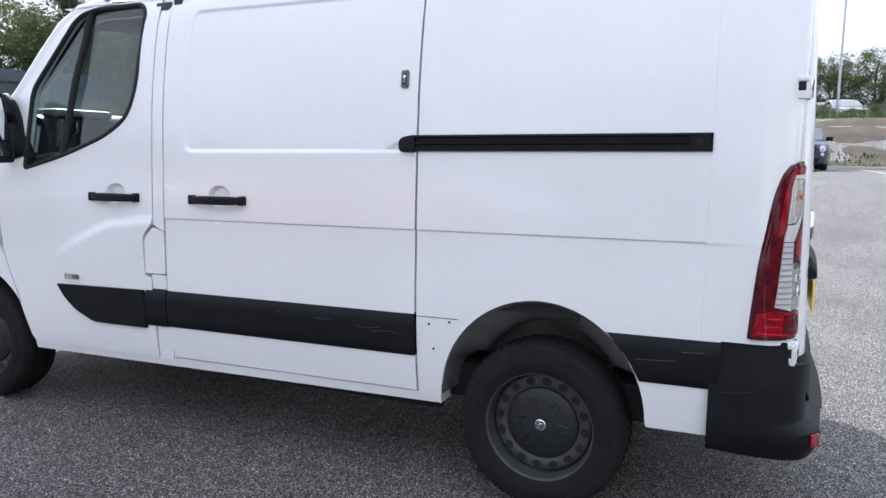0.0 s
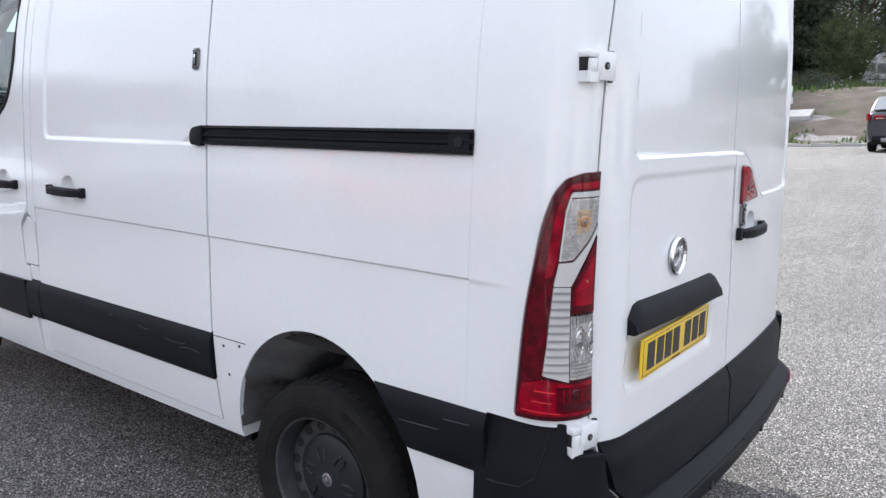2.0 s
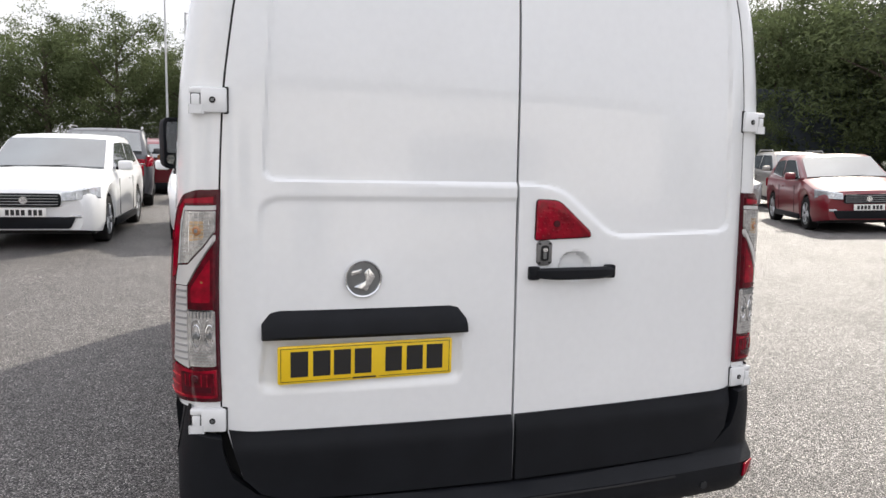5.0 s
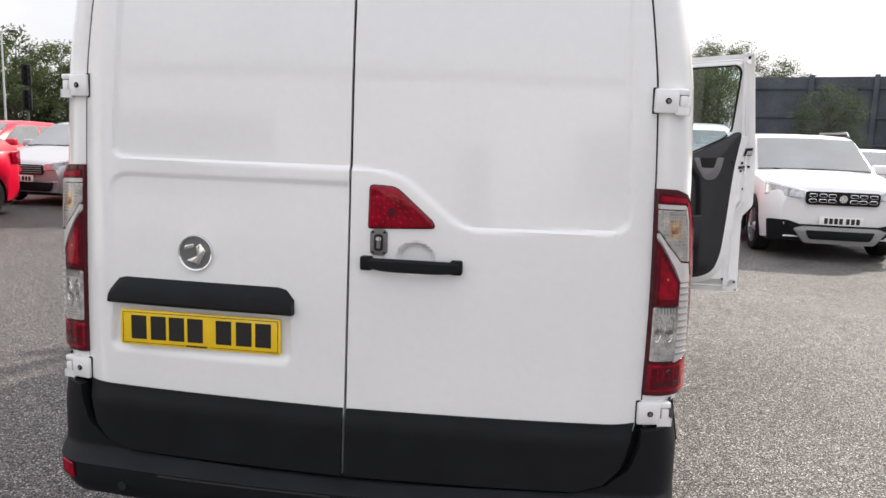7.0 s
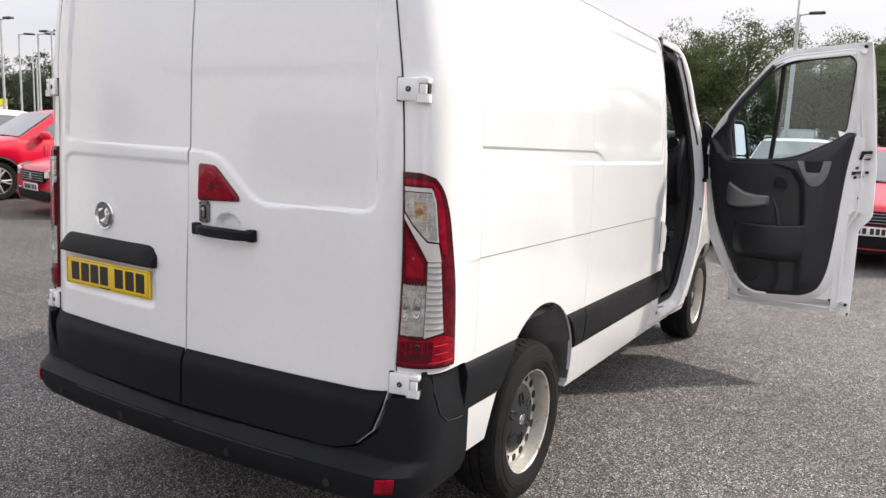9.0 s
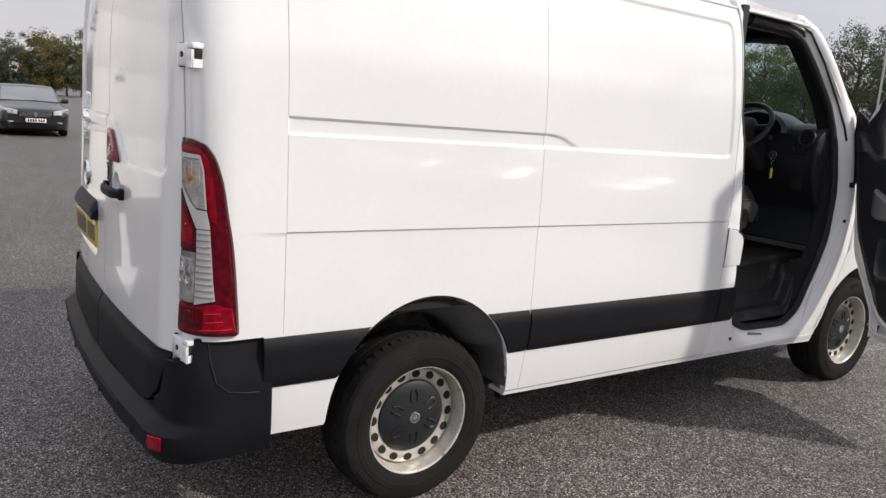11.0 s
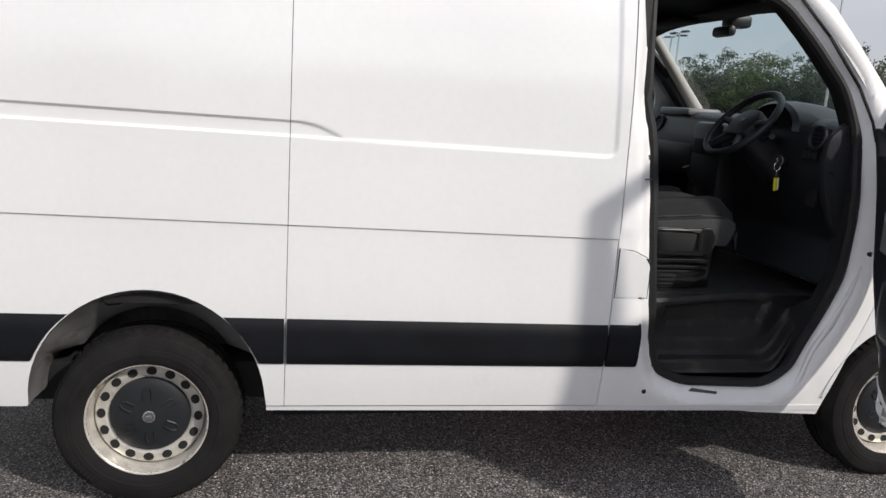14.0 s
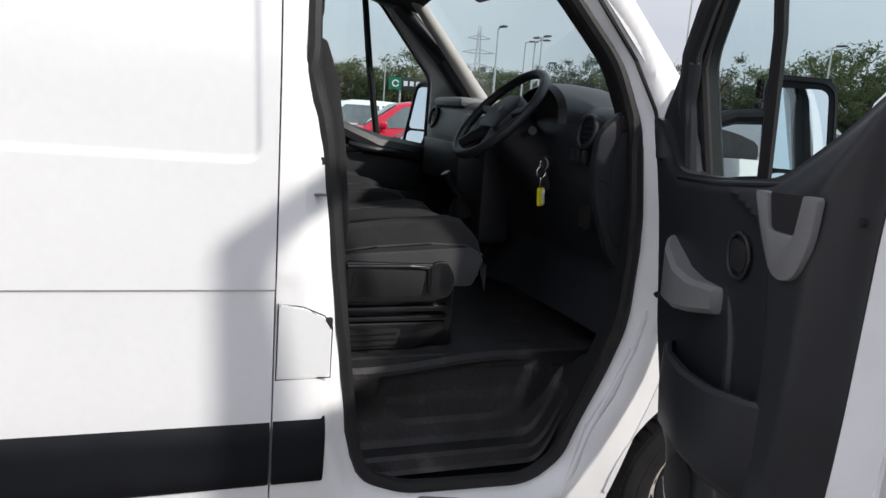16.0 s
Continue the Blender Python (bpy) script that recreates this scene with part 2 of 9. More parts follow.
M["plate_white"] = material("white plate", (0.78, 0.78, 0.76), 0.35, coat=0.3, vary=0.05)
M["ink"] = material("black plate ink", (0.012, 0.012, 0.013), 0.4, vary=0.1)
M["blue_band"] = material("blue plate band", (0.01, 0.07, 0.35), 0.35, vary=0.1)
M["pane"] = glass("cab glass", (0.80, 0.945, 0.955))
M["mirror"] = material("mirror", (0.86, 0.88, 0.90), 0.015, metal=1.0, vary=0.01)
M["cab"] = material("cab plastic", (0.0200, 0.0215, 0.0255), 0.42, spec=0.42, vary=0.15, scale=6, fine=0.10, fine_scale=600, bump=0.0006)
M["cab_gloss"] = material("glossy black seat plastic", (0.0065, 0.0071, 0.0084), 0.28, spec=0.5, coat=0.35, vary=0.2, scale=9, fine=0.08, fine_scale=500)
M["cab_soft"] = material("cab rubber", (0.0150, 0.0155, 0.0170), 0.6, spec=0.35, vary=0.25, scale=8, fine=0.2, fine_scale=250, stain=(0.034, 0.031, 0.028), stain_scale=6, stain_at=0.58, bump=0.001)
M["step_mat"] = material("dusty rubber moulding", (0.0160, 0.0160, 0.0175), 0.55, spec=0.40, vary=0.35, scale=9, fine=0.3, fine_scale=120, stain=(0.050, 0.045, 0.040), stain_scale=9, stain_at=0.58, bump=0.002)
M["cab_grey"] = material("grey cab plastic", (0.165, 0.167, 0.172), 0.5, vary=0.06, fine=0.05, fine_scale=500)
M["pillar_grey"] = material("light grey pillar trim", (0.42, 0.41, 0.39), 0.6, vary=0.06, fine=0.05, fine_scale=400)
M["cloth"] = material("seat cloth", (0.0272, 0.0272, 0.0286), 0.95, spec=0.2, vary=0.15, scale=9, fine=0.3, fine_scale=420, bump=0.001)
M["cloth_side"] = material("seat side cloth", (0.0525, 0.0540, 0.0562), 0.95, spec=0.2, vary=0.12, scale=9, fine=0.3, fine_scale=420, bump=0.001)
M["liner"] = material("grey headliner", (0.030, 0.032, 0.035), 0.9, spec=0.2, vary=0.1, fine=0.1, fine_scale=300)
M["fob"] = material("yellow key fob", (0.80, 0.76, 0.02), 0.35, vary=0.05)
M["asphalt"] = asphalt_material()
M["line"] = material("worn line paint", (0.62, 0.62, 0.60), 0.7, vary=0.15, scale=3, stain=(0.10, 0.10, 0.10), stain_scale=14, stain_at=0.57)


# ---- mesh helpers ----
def part(name, bm, mat, parent=None, label="", angle=32):
    """Links a bmesh as one mesh object, under a thing or a part."""
    me = bpy.data.meshes.new(name)
    bm.to_mesh(me)
    bm.free()
    me.materials.append(M[mat] if isinstance(mat, str) else mat)
    me.shade_smooth()
    me.set_sharp_from_angle(angle=radians(angle))
    ob = new(name, me)
    if parent is not None:
        ob.parent = parent
    if label:
        tagged(ob, label)
    return ob


def thing(name, label, category, m=None, group="", kind=""):
    ob = tagged(new(name), label, category, group, kind)
    ob.empty_display_size = 0.2
    if m is not None:
        ob.matrix_world = m
    return ob


def box(x0, x1, y0, y1, z0, z1, bevel=0.0, seg=2, bm=None):
    own = bmesh.new()
    bmesh.ops.create_cube(own, size=1)
    for v in own.verts:
        v.co = Vector(((x0 + x1) / 2 + v.co.x * (x1 - x0), (y0 + y1) / 2 + v.co.y * (y1 - y0), (z0 + z1) / 2 + v.co.z * (z1 - z0)))
    if bevel:
        bmesh.ops.bevel(own, geom=own.edges[:], offset=bevel, segments=seg, profile=0.5, affect="EDGES")
    return joined(bm, own)


def joined(bm, own):
    if bm is None:
        return own
    me = bpy.data.meshes.new("join")
    own.to_mesh(me)
    own.free()
    bm.from_mesh(me)
    bpy.data.meshes.remove(me)
    return bm


def moved(bm, m):
    bmesh.ops.transform(bm, matrix=m, verts=bm.verts)
    return bm


def rod(p0, p1, r0, r1=None, n=12, bm=None, caps=True):
    """A round bar from p0 to p1."""
    bm = bm or bmesh.new()
    p0, p1 = Vector(p0), Vector(p1)
    r1 = r0 if r1 is None else r1
    q = (p1 - p0).to_track_quat("Z", "Y")
    rings = []
    for p, r in ((p0, r0), (p1, r1)):
        rings.append([bm.verts.new(p + q @ Vector((r * math.cos(a), r * math.sin(a), 0))) for a in np.linspace(0, 2 * math.pi, n, endpoint=False)])
    for i in range(n):
        bm.faces.new((rings[0][i], rings[0][(i + 1) % n], rings[1][(i + 1) % n], rings[1][i]))
    if caps:
        bm.faces.new(rings[0][::-1])
        bm.faces.new(rings[1])
    return bm


def tube(points, r, n=10, bm=None, closed=False):
    """A tube along points; r is one radius or one a point."""
    bm = bm or bmesh.new()
    pts = [Vector(p) for p in points]
    k = len(pts)
    rings = []
    for i, p in enumerate(pts):
        a = pts[(i - 1) % k] if closed or i else pts[0]
        b = pts[(i + 1) % k] if closed or i < k - 1 else pts[-1]
        q = (b - a).to_track_quat("Z", "Y")
        rr = r[i] if isinstance(r, (list, tuple)) else r
        rings.append([bm.verts.new(p + q @ Vector((rr * math.cos(t), rr * math.sin(t), 0))) for t in np.linspace(0, 2 * math.pi, n, endpoint=False)])
    for i in range(k if closed else k - 1):
        A, B = rings[i], rings[(i + 1) % k]
        off = min(range(n), key=lambda s: (A[0].co - B[s].co).length)
        for j in range(n):
            bm.faces.new((A[j], A[(j + 1) % n], B[(j + 1 + off) % n], B[(j + off) % n]))
    if not closed:
        bm.faces.new(rings[0][::-1])
        bm.faces.new(rings[-1])
    return bm


def lathe(profile, m=None, n=48, bm=None):
    """Turns (radius, height) pairs round the z axis, then moves them by m."""
    bm = bm or bmesh.new()
    m = m or Matrix()
    rings = []
    for r, h in profile:
        if r < 1e-6:
            rings.append([bm.verts.new(m @ Vector((0, 0, h)))])
        else:
            rings.append([bm.verts.new(m @ Vector((r * math.cos(a), r * math.sin(a), h))) for a in np.linspace(0, 2 * math.pi, n, endpoint=False)])
    for A, B in zip(rings, rings[1:]):
        for i in range(n):
            a, b = (A[i % len(A)], A[(i + 1) % len(A)]), (B[i % len(B)], B[(i + 1) % len(B)])
            quad = [a[0], a[1], b[1], b[0]]
            quad = [v for j, v in enumerate(quad) if v not in quad[:j]]
            if len(quad) > 2:
                bm.faces.new(quad)
    return bm


def rounded(points, radii, steps=5):
    """A polygon with rounded corners. radii: one for all or one each."""
    out = []
    k = len(points)
    for i in range(k):
        p = Vector(points[i]).to_2d()
        a, b = Vector(points[i - 1]).to_2d(), Vector(points[(i + 1) % k]).to_2d()
        r = radii[i] if isinstance(radii, (list, tuple)) else radii
        ua, ub = (a - p), (b - p)
        r = min(r, ua.length * 0.49, ub.length * 0.49)
        if r < 1e-4:
            out.append((p.x, p.y))
            continue
        s, e = p + ua.normalized() * r, p + ub.normalized() * r
        for t in np.linspace(0, 1, steps + 1):
            q = s * (1 - t) ** 2 + p * 2 * t * (1 - t) + e * t ** 2
            out.append((q.x, q.y))
    return out


def cut_sheet(outline, us, vs):
    """A flat sheet with that outline, cut along the lines u = us and v = vs."""
    bm = bmesh.new()
    bm.faces.new([bm.verts.new((u, v, 0)) for u, v in outline])
    for axis, values in ((0, us), (1, vs)):
        live = bm.faces[:]
        for value in sorted(values):
            geom = list(live) + list({e for f in live for e in f.edges}) + list({v for f in live for v in f.verts})
            no = (1, 0, 0) if axis == 0 else (0, 1, 0)
            res = bmesh.ops.bisect_plane(bm, geom=geom, dist=1e-6, plane_co=[value * c for c in no], plane_no=no)
            live = [f for f in res["geom"] if isinstance(f, bmesh.types.BMFace) and f.calc_center_median()[axis] > value]
            if not live:
                break
    return bm


def skin(outline, us, vs, place, back=None, bm=None):
    """A sheet laid by place(u, v arrays) -> points; back: the vector by which its rim is folded in."""
    own = cut_sheet(outline, us, vs)
    own.verts.ensure_lookup_table()
    uv = np.array([v.co[:2] for v in own.verts])
    pts = place(uv[:, 0], uv[:, 1])
    for v, p in zip(own.verts, pts):
        v.co = p
    if back is not None:
        rim = [e for e in own.edges if e.is_boundary]
        res = bmesh.ops.extrude_edge_only(own, edges=rim)
        for v in res["geom"]:
            if isinstance(v, bmesh.types.BMVert):
                v.co += Vector(back)
    return joined(bm, own)


def slab(outline, place, depth, bm=None, bevel=0.0, seg=2):
    """A solid plate: outline in (u, v), place(u, v, w) -> point; w runs 0 to depth."""
    own = bmesh.new()
    low = [own.verts.new((u, v, 0)) for u, v in outline]
    high = [own.verts.new((u, v, depth)) for u, v in outline]
    k = len(outline)
    own.faces.new(low[::-1])
    top = own.faces.new(high)
    for i in range(k):
        own.faces.new((low[i], low[(i + 1) % k], high[(i + 1) % k], high[i]))
    bmesh.ops.recalc_face_normals(own, faces=own.faces)
    if bevel:
        bmesh.ops.bevel(own, geom=list(top.edges), offset=bevel, segments=seg, profile=0.5, affect="EDGES")
    for v in own.verts:
        v.co = place(*v.co)
    return joined(bm, own)


def spread(a, b, step):
    return list(np.linspace(a, b, max(2, int(round(abs(b - a) / step)) + 1)))


def smooth(x):
    x = np.clip(x, 0, 1)
    return x * x * (3 - 2 * x)


def inside(poly, u, v):
    """Signed distance to a polygon, above 0 inside."""
    u, v = np.asarray(u, float), np.asarray(v, float)
    d, sign = np.full(u.shape, 1e9), np.full(u.shape, -1.0)
    k = len(poly)
    for i in range(k):
        (ax, ay), (bx, by) = poly[i], poly[(i + 1) % k]
        ex, ey = bx - ax, by - ay
        wx, wy = u - ax, v - ay
        t = np.clip((wx * ex + wy * ey) / (ex * ex + ey * ey + 1e-12), 0, 1)
        d = np.minimum(d, (wx - ex * t) ** 2 + (wy - ey * t) ** 2)
        c = ((ay <= v) & (by > v)) | ((by <= v) & (ay > v))
        with np.errstate(divide="ignore", invalid="ignore"):
            xi = ax + (v - ay) / (by - ay) * (bx - ax)
        sign = np.where(c & (u < xi), -sign, sign)
    return np.sqrt(d) * sign

# ---- the van: shape ----
_zk = [0.20, 0.30, 0.37, 0.45, 0.56, 0.75, 0.95, 1.09, 1.25, 1.45, 1.66, 1.90, 2.04, 2.13, 2.20, 2.26, 2.30]
_wk = [0.915, 0.940, 0.957, 0.972, 0.986, 0.998, 1.002, 1.002, 0.998, 0.991, 0.980, 0.947, 0.917, 0.880, 0.82, 0.70, 0.40]
_zz = np.linspace(0.2, 2.3, 421)
_ww = np.interp(_zz, _zk, _wk)
_ww = np.convolve(np.pad(_ww, 12, mode="edge"), np.ones(25) / 25, "valid")


def half_width(z):
    return np.interp(z, _zz, _ww)


def rake(y):
    """The body sits a little lower at its nose."""
    return -0.012 * (np.asarray(y) - 1.02)


def waist(y, z):
    """The lower side stands proud under the waist line, which fades at its ends."""
    fade = smooth((y - 0.30) / 0.15) * (1 - smooth((y - 2.95) / 0.12))
    return -0.0055 * fade * (1 - smooth((z - 1.085) / 0.007)) * smooth((z - 0.75) / 0.30)


PANEL = rounded([(1.30, 1.397), (2.735, 1.397), (2.715, 2.045), (1.30, 2.045)], 0.05)
GROOVE = rounded([(0.43, 1.400), (1.72, 1.400), (1.60, 1.460), (0.43, 1.460)], [0, 0.04, 0.10, 0])


def pressed(y, z):
    """Depth of the pressed panel and of the rail groove in the side."""
    a = smooth(inside(PANEL, y, z) / 0.016) * smooth((y - 1.50) / 0.50) * 0.008
    b = smooth(inside(GROOVE, y, z) / 0.012) * 0.009
    return np.maximum(a, b)


def nose(y, z):
    """How far the cab narrows towards the front."""
    return 0.10 * smooth((y - 3.1) / 1.3) * smooth((z - 1.15) / 0.7) + 0.42 * np.clip((y - 4.25) / 0.75, 0, 1.2) ** 2.2


def dish(y, z, cy, cz):
    """The scooped hollow behind a pull handle."""
    return 0.022 * smooth((0.058 - np.hypot(y - cy, 1.18 * (z - cz - 0.006))) / 0.012)


def side(s, y, z, out=0.0, plain=False):
    y, z = np.asarray(y, float), np.asarray(z, float)
    x = half_width(z) - nose(y, z) + out
    if not plain:
        x = x + waist(y, z) - pressed(y, z)
        if s < 0:
            x = x - dish(y, z, 2.532, 1.194)
    return np.stack([s * x, y, z + rake(y)], -1)


def side_place(s, out=0.0, plain=False):
    return lambda u, v: side(s, u, v, out, plain)


def rear_y(x, z):
    z = np.asarray(z, float)
    return 0.066 + 0.028 * (z - 0.7) + 0.11 * np.clip(z - 1.6, 0, 1) ** 2 + 0.035 * (np.abs(x) / 0.87) ** 2.4 + 0.030 * np.clip((np.abs(x) - 0.77) / 0.10, 0, 1.15) ** 2


CORNER_X, CORNER_Y = 0.115, 0.17


def corner(s, u, z, out=0.0):
    """The rear corner: u runs from the side seam (0) round to the rear door (1)."""
    u, z = np.asarray(u, float), np.asarray(z, float)
    w = half_width(z)
    xe = w - CORNER_X
    y0 = rear_y(0.77, z) + 0.009 + CORNER_Y
    deep = y0 - rear_y(xe - 0.003, z)
    a = np.clip((u - 0.35) / 0.65, 0, 1) * math.pi / 2
    y = np.where(u < 0.35, 0.437 + (y0 - 0.437) * u / 0.35, y0 - deep * np.sin(a) ** 0.85 - out * np.sin(a))
    x = xe + CORNER_X * np.cos(a) + out * np.cos(a)
    x = np.where(u < 0.35, w + out, x) + waist(y, z)
    return np.stack([s * x, y, z + rake(y) * 0.5], -1)


ARCH = [(1.03 + 0.41 * math.cos(a), 0.40 + 0.437 * math.sin(a)) for a in np.linspace(0, math.pi, 29)]
FRONT_ARCH = [(4.21 + 0.40 * math.cos(a), 0.37 + 0.42 * math.sin(a)) for a in np.linspace(0, math.pi, 25)]
Z_LINES = sorted(set(np.round(spread(0.4, 1.02, 0.05) + spread(1.03, 1.08, 0.01) + spread(1.084, 1.094, 0.0025) + spread(1.10, 1.13, 0.01) + spread(1.135, 1.255, 0.006) + spread(1.28, 1.36, 0.04) + spread(1.375, 1.48, 0.005)
                              + spread(1.5, 1.98, 0.04) + spread(1.99, 2.09, 0.006) + [2.11], 4)))
TOP = 2.125

van = thing("van", "white panel van with an open driver door, parked on the asphalt", "van")

# ---- sides ----
for s, seam, front, gap in ((-1, 1.548, 2.858, 0.0048), (1, 1.512, 2.772, 0.0012)):
    # rear quarter with the wheel arch
    lead = 0.438 if s < 0 else 0.4395
    arch = [(y, z) for y, z in ARCH if z > 0.40]
    outline = [(0.372, 0.385), (0.615, 0.385)] + arch[::-1] + [(1.445, 0.385), (seam - gap, 0.385), (seam - gap, TOP), (lead, TOP), (lead, 0.752), (0.372, 0.752)]
    lines = sorted(set(np.round(spread(0.45, seam - 0.02, 0.03) + [0.385, 0.41] + spread(0.44, 0.50, 0.01) + spread(1.48, seam - 0.01, 0.012), 4)))
    part("rear_quarter_panel", skin(outline, lines, Z_LINES, side_place(s), (-s * 0.035, 0, 0)), "white", van)
    # mid side: sliding door on one side, plain panel on the other
    low = 0.408 if s < 0 else 0.385
    outline = [(seam + gap, low), (front - gap, low), (front - gap, TOP), (seam + gap, TOP)]
    lines = sorted(set(np.round(spread(seam + 0.01, 1.76, 0.012) + spread(1.8, 2.45, 0.045) + spread(2.47, 2.60, 0.006) + spread(2.63, 2.64, 0.01) + spread(2.66, front - 0.008, 0.006), 4)))
    mid = part("sliding_door" if s < 0 else "side_panel", skin(outline, lines, Z_LINES, side_place(s), (-s * 0.035, 0, 0)), "white", van)
    # sill under the panels
    bm = skin([(1.445, 0.362), (3.82, 0.352), (3.82, low - 0.005), (1.445, low - 0.005)], spread(1.5, 3.8, 0.2), [0.375],
              lambda u, v: side(s, u, v, -0.005, True), (-s * 0.10, 0, 0.0))
    part("sill", bm, "white", van)
    part("sill_seam", box(s * 0.88 - 0.02, s * 0.88 + 0.02, 1.47, 3.80, 0.315, 0.36), "black", van)
    # dark backing behind the gaps
    edge = front + (0.06 if s < 0 else 0.006)
    bm = skin([(0.41, 0.78), (edge, 0.78), (edge, TOP), (0.41, TOP)], spread(0.5, 2.8, 0.3), spread(0.95, 2.05, 0.1),
              lambda u, v: side(s, u, v, -0.030, True))
    part("inner_side", bm, "gap", van)
    # corner post
    bm = skin([(0.0, 0.75), (1.0, 0.75), (1.0, TOP), (0.0, TOP)], spread(0.05, 0.35, 0.1) + spread(0.38, 0.97, 0.045),
              spread(0.8, 2.1, 0.06) + spread(1.06, 1.11, 0.008), lambda u, v: corner(s, u, v), (-s * 0.02, 0.02, 0))
    part("corner_post", bm, "white", van)

    # black rubbing strips
    def strip(y0, y1, z0, z1, slant=0.0, arch_end=0, name="side_moulding"):
        pts = [(y0, z0), (y1, z0), (y1, z1), (y0, z1)]
        if arch_end:
            e = [(y, z) for y, z in ARCH if z0 <= z <= z1 and (y < 1.03) == (arch_end < 0)]
            e += [(1.03 + arch_end * 0.41 * math.sqrt(1 - ((z - 0.40) / 0.437) ** 2), z) for z in (z0, z1)]
            e.sort(key=lambda p: p[1])
            grow = [(1.03 + (y - 1.03) * 1.02, z) for y, z in e]
            pts = ([(y0, z0)] + grow + [(y0, z1)]) if arch_end < 0 else ([(y1, z1)] + grow[::-1] + [(y1, z0)])
        own = skin(rounded(pts, 0.006, 2), spread(y0 + 0.02, y1 - 0.02, 0.08), spread(z0 + 0.012, z1 - 0.012, 0.02),
                   lambda u, v: side(s, u, v, 0.016 - 0.012 * (np.abs((v - z0) / (z1 - z0) - 0.5) * 2) ** 6 - 0.010 * smooth((v - z0) / (z1 - z0) * 3.3 - 2.3), True),
                   (-s * 0.03, 0, 0))
        return part(name, own, "black", van)

    strip(0.371, 0.76, 0.566, 0.750, arch_end=-1)
    strip(seam + 0.004, front - 0.004, 0.563, 0.750)
    if s > 0:
        strip(1.27, seam - 0.005, 0.563, 0.750, arch_end=1)
        strip(front + 0.004, front + 0.138, 0.563, 0.750)
    else:
        strip(front + 0.004, 2.990, 0.560, 0.745)
        for y, z in ((1.487, 0.705), (1.397, 0.720), (1.468, 0.602)):
            part("clip_hole", rod(side(s, y, z, 0.0015)[:], side(s, y, z, -0.01)[:], 0.0052, n=12), "gap", van)
        part("seam_line", skin([(1.36, 0.733), (1.543, 0.733), (1.543, 0.736), (1.36, 0.736)], [], [], side_place(s, 0.0012)), "gap", van)

    # wheel housing
    for ring, cy, cz in ((ARCH, 1.03, 0.40), (FRONT_ARCH, 4.21, 0.37)):
        bm = bmesh.new()
        rows = []
        for k, x in ((1.0, -0.002), (0.985, -0.016), (0.90, -0.070), (0.79, -0.138), (0.755, -0.165), (0.745, -0.190), (0.745, -0.38)):
            rows.append([bm.verts.new(Vector(side(s, cy, 0.75, 0, True)) * 0 + Vector((s * (float(half_width(max(z, 0.3))) - float(nose(y, z)) + x), cy + (y - cy) * (1 - (1 - k) * float(0.12 + 0.88 * smooth((z - 0.585) / 0.05))), cz + (z - cz) * k))) for y, z in ring])
        low = [bm.verts.new((v.co.x, v.co.y, 0.36)) for v in (rows[0][0], rows[-1][0])]
        for A, B in zip(rows, rows[1:]):
            for i in range(len(A) - 1):
                bm.faces.new((A[i], A[i + 1], B[i + 1], B[i]))
        bm.faces.new(rows[-1])
        part("wheel_housing", bm, "arch", van)
        if cy < 2:
            for k in (-0.28, 0.0, 0.26):
                c = (cy + 0.385 * math.sin(k - 0.05), cz + 0.405 * math.cos(k - 0.05))
                loop = [(c[0] + dy, c[1] + dz) for dy, dz in ((-0.024, 0.020), (-0.023, -0.020), (-0.016, -0.026), (0.016, -0.026), (0.023, -0.020), (0.024, 0.020))]
                clip = tube([side(s, y, z, float(np.interp(math.hypot((y - cy) / 0.41, (z - cz) / 0.437), [0.79, 0.90, 0.985], [-0.138, -0.070, -0.016])) + 0.009, True)[:] for y, z in loop], 0.0020, 6)
                part("liner_clip", clip, "black", van)

# roof
bm = bmesh.new()
rows = []
for y in spread(0.17, 3.62, 0.12):
    drop = 0.11 * np.clip((y - 2.95) / 0.7, 0, 1) ** 2 + 0.05 * np.clip((0.45 - y) / 0.3, 0, 1) ** 2
    ring = []
    for a in np.linspace(-1, 1, 33):
        z = TOP + (2.30 - TOP) * (1 - abs(a) ** 3.2)
        w = (float(half_width(TOP)) - float(nose(y, TOP))) * np.sign(a) * min(1, abs(a) ** 0.85 * 1.0)
        rib = 0.006 * math.cos(a * 26) if abs(a) < 0.8 else 0
        ring.append(bm.verts.new((w, y, z + rib - drop * (1 - abs(a) ** 6) + float(rake(y)))))
    rows.append(ring)
for A, B in zip(rows, rows[1:]):
    for i in range(32):
        bm.faces.new((A[i], A[i + 1], B[i + 1], B[i]))
part("roof", bm, "white", van)
for s in (-1, 1):
    gutter = tube([side(s, y, TOP - 0.004, 0.002, True)[:] for y in spread(0.25, 3.5, 0.25)], 0.007, 8)
    part("roof_gutter", gutter, "white", van)

# underbody
part("underbody", box(-0.80, 0.80, 0.30, 4.80, 0.34, 0.50, 0.02), "gap", van)
part("rear_axle", rod((-0.8, 1.02, 0.335), (0.8, 1.02, 0.335), 0.05), "gap", van)
part("exhaust", rod((0.35, 0.45, 0.32), (0.35, 2.2, 0.32), 0.06), "dark_chrome", van)

# sliding door rail with its end stop
s = -1
rail = bmesh.new()
ZR = [(1.404, 0.004), (1.406, 0.012), (1.414, 0.013), (1.417, 0.003), (1.428, 0.002), (1.432, 0.010), (1.440, 0.011), (1.444, 0.003), (1.456, 0.004), (1.460, 0.013), (1.466, 0.012), (1.468, 0.004)]
rings = [[rail.verts.new(side(s, y, z, o, True)[:]) for z, o in ZR] for y in (0.436, 0.438, 1.0, 1.558, 1.575)]
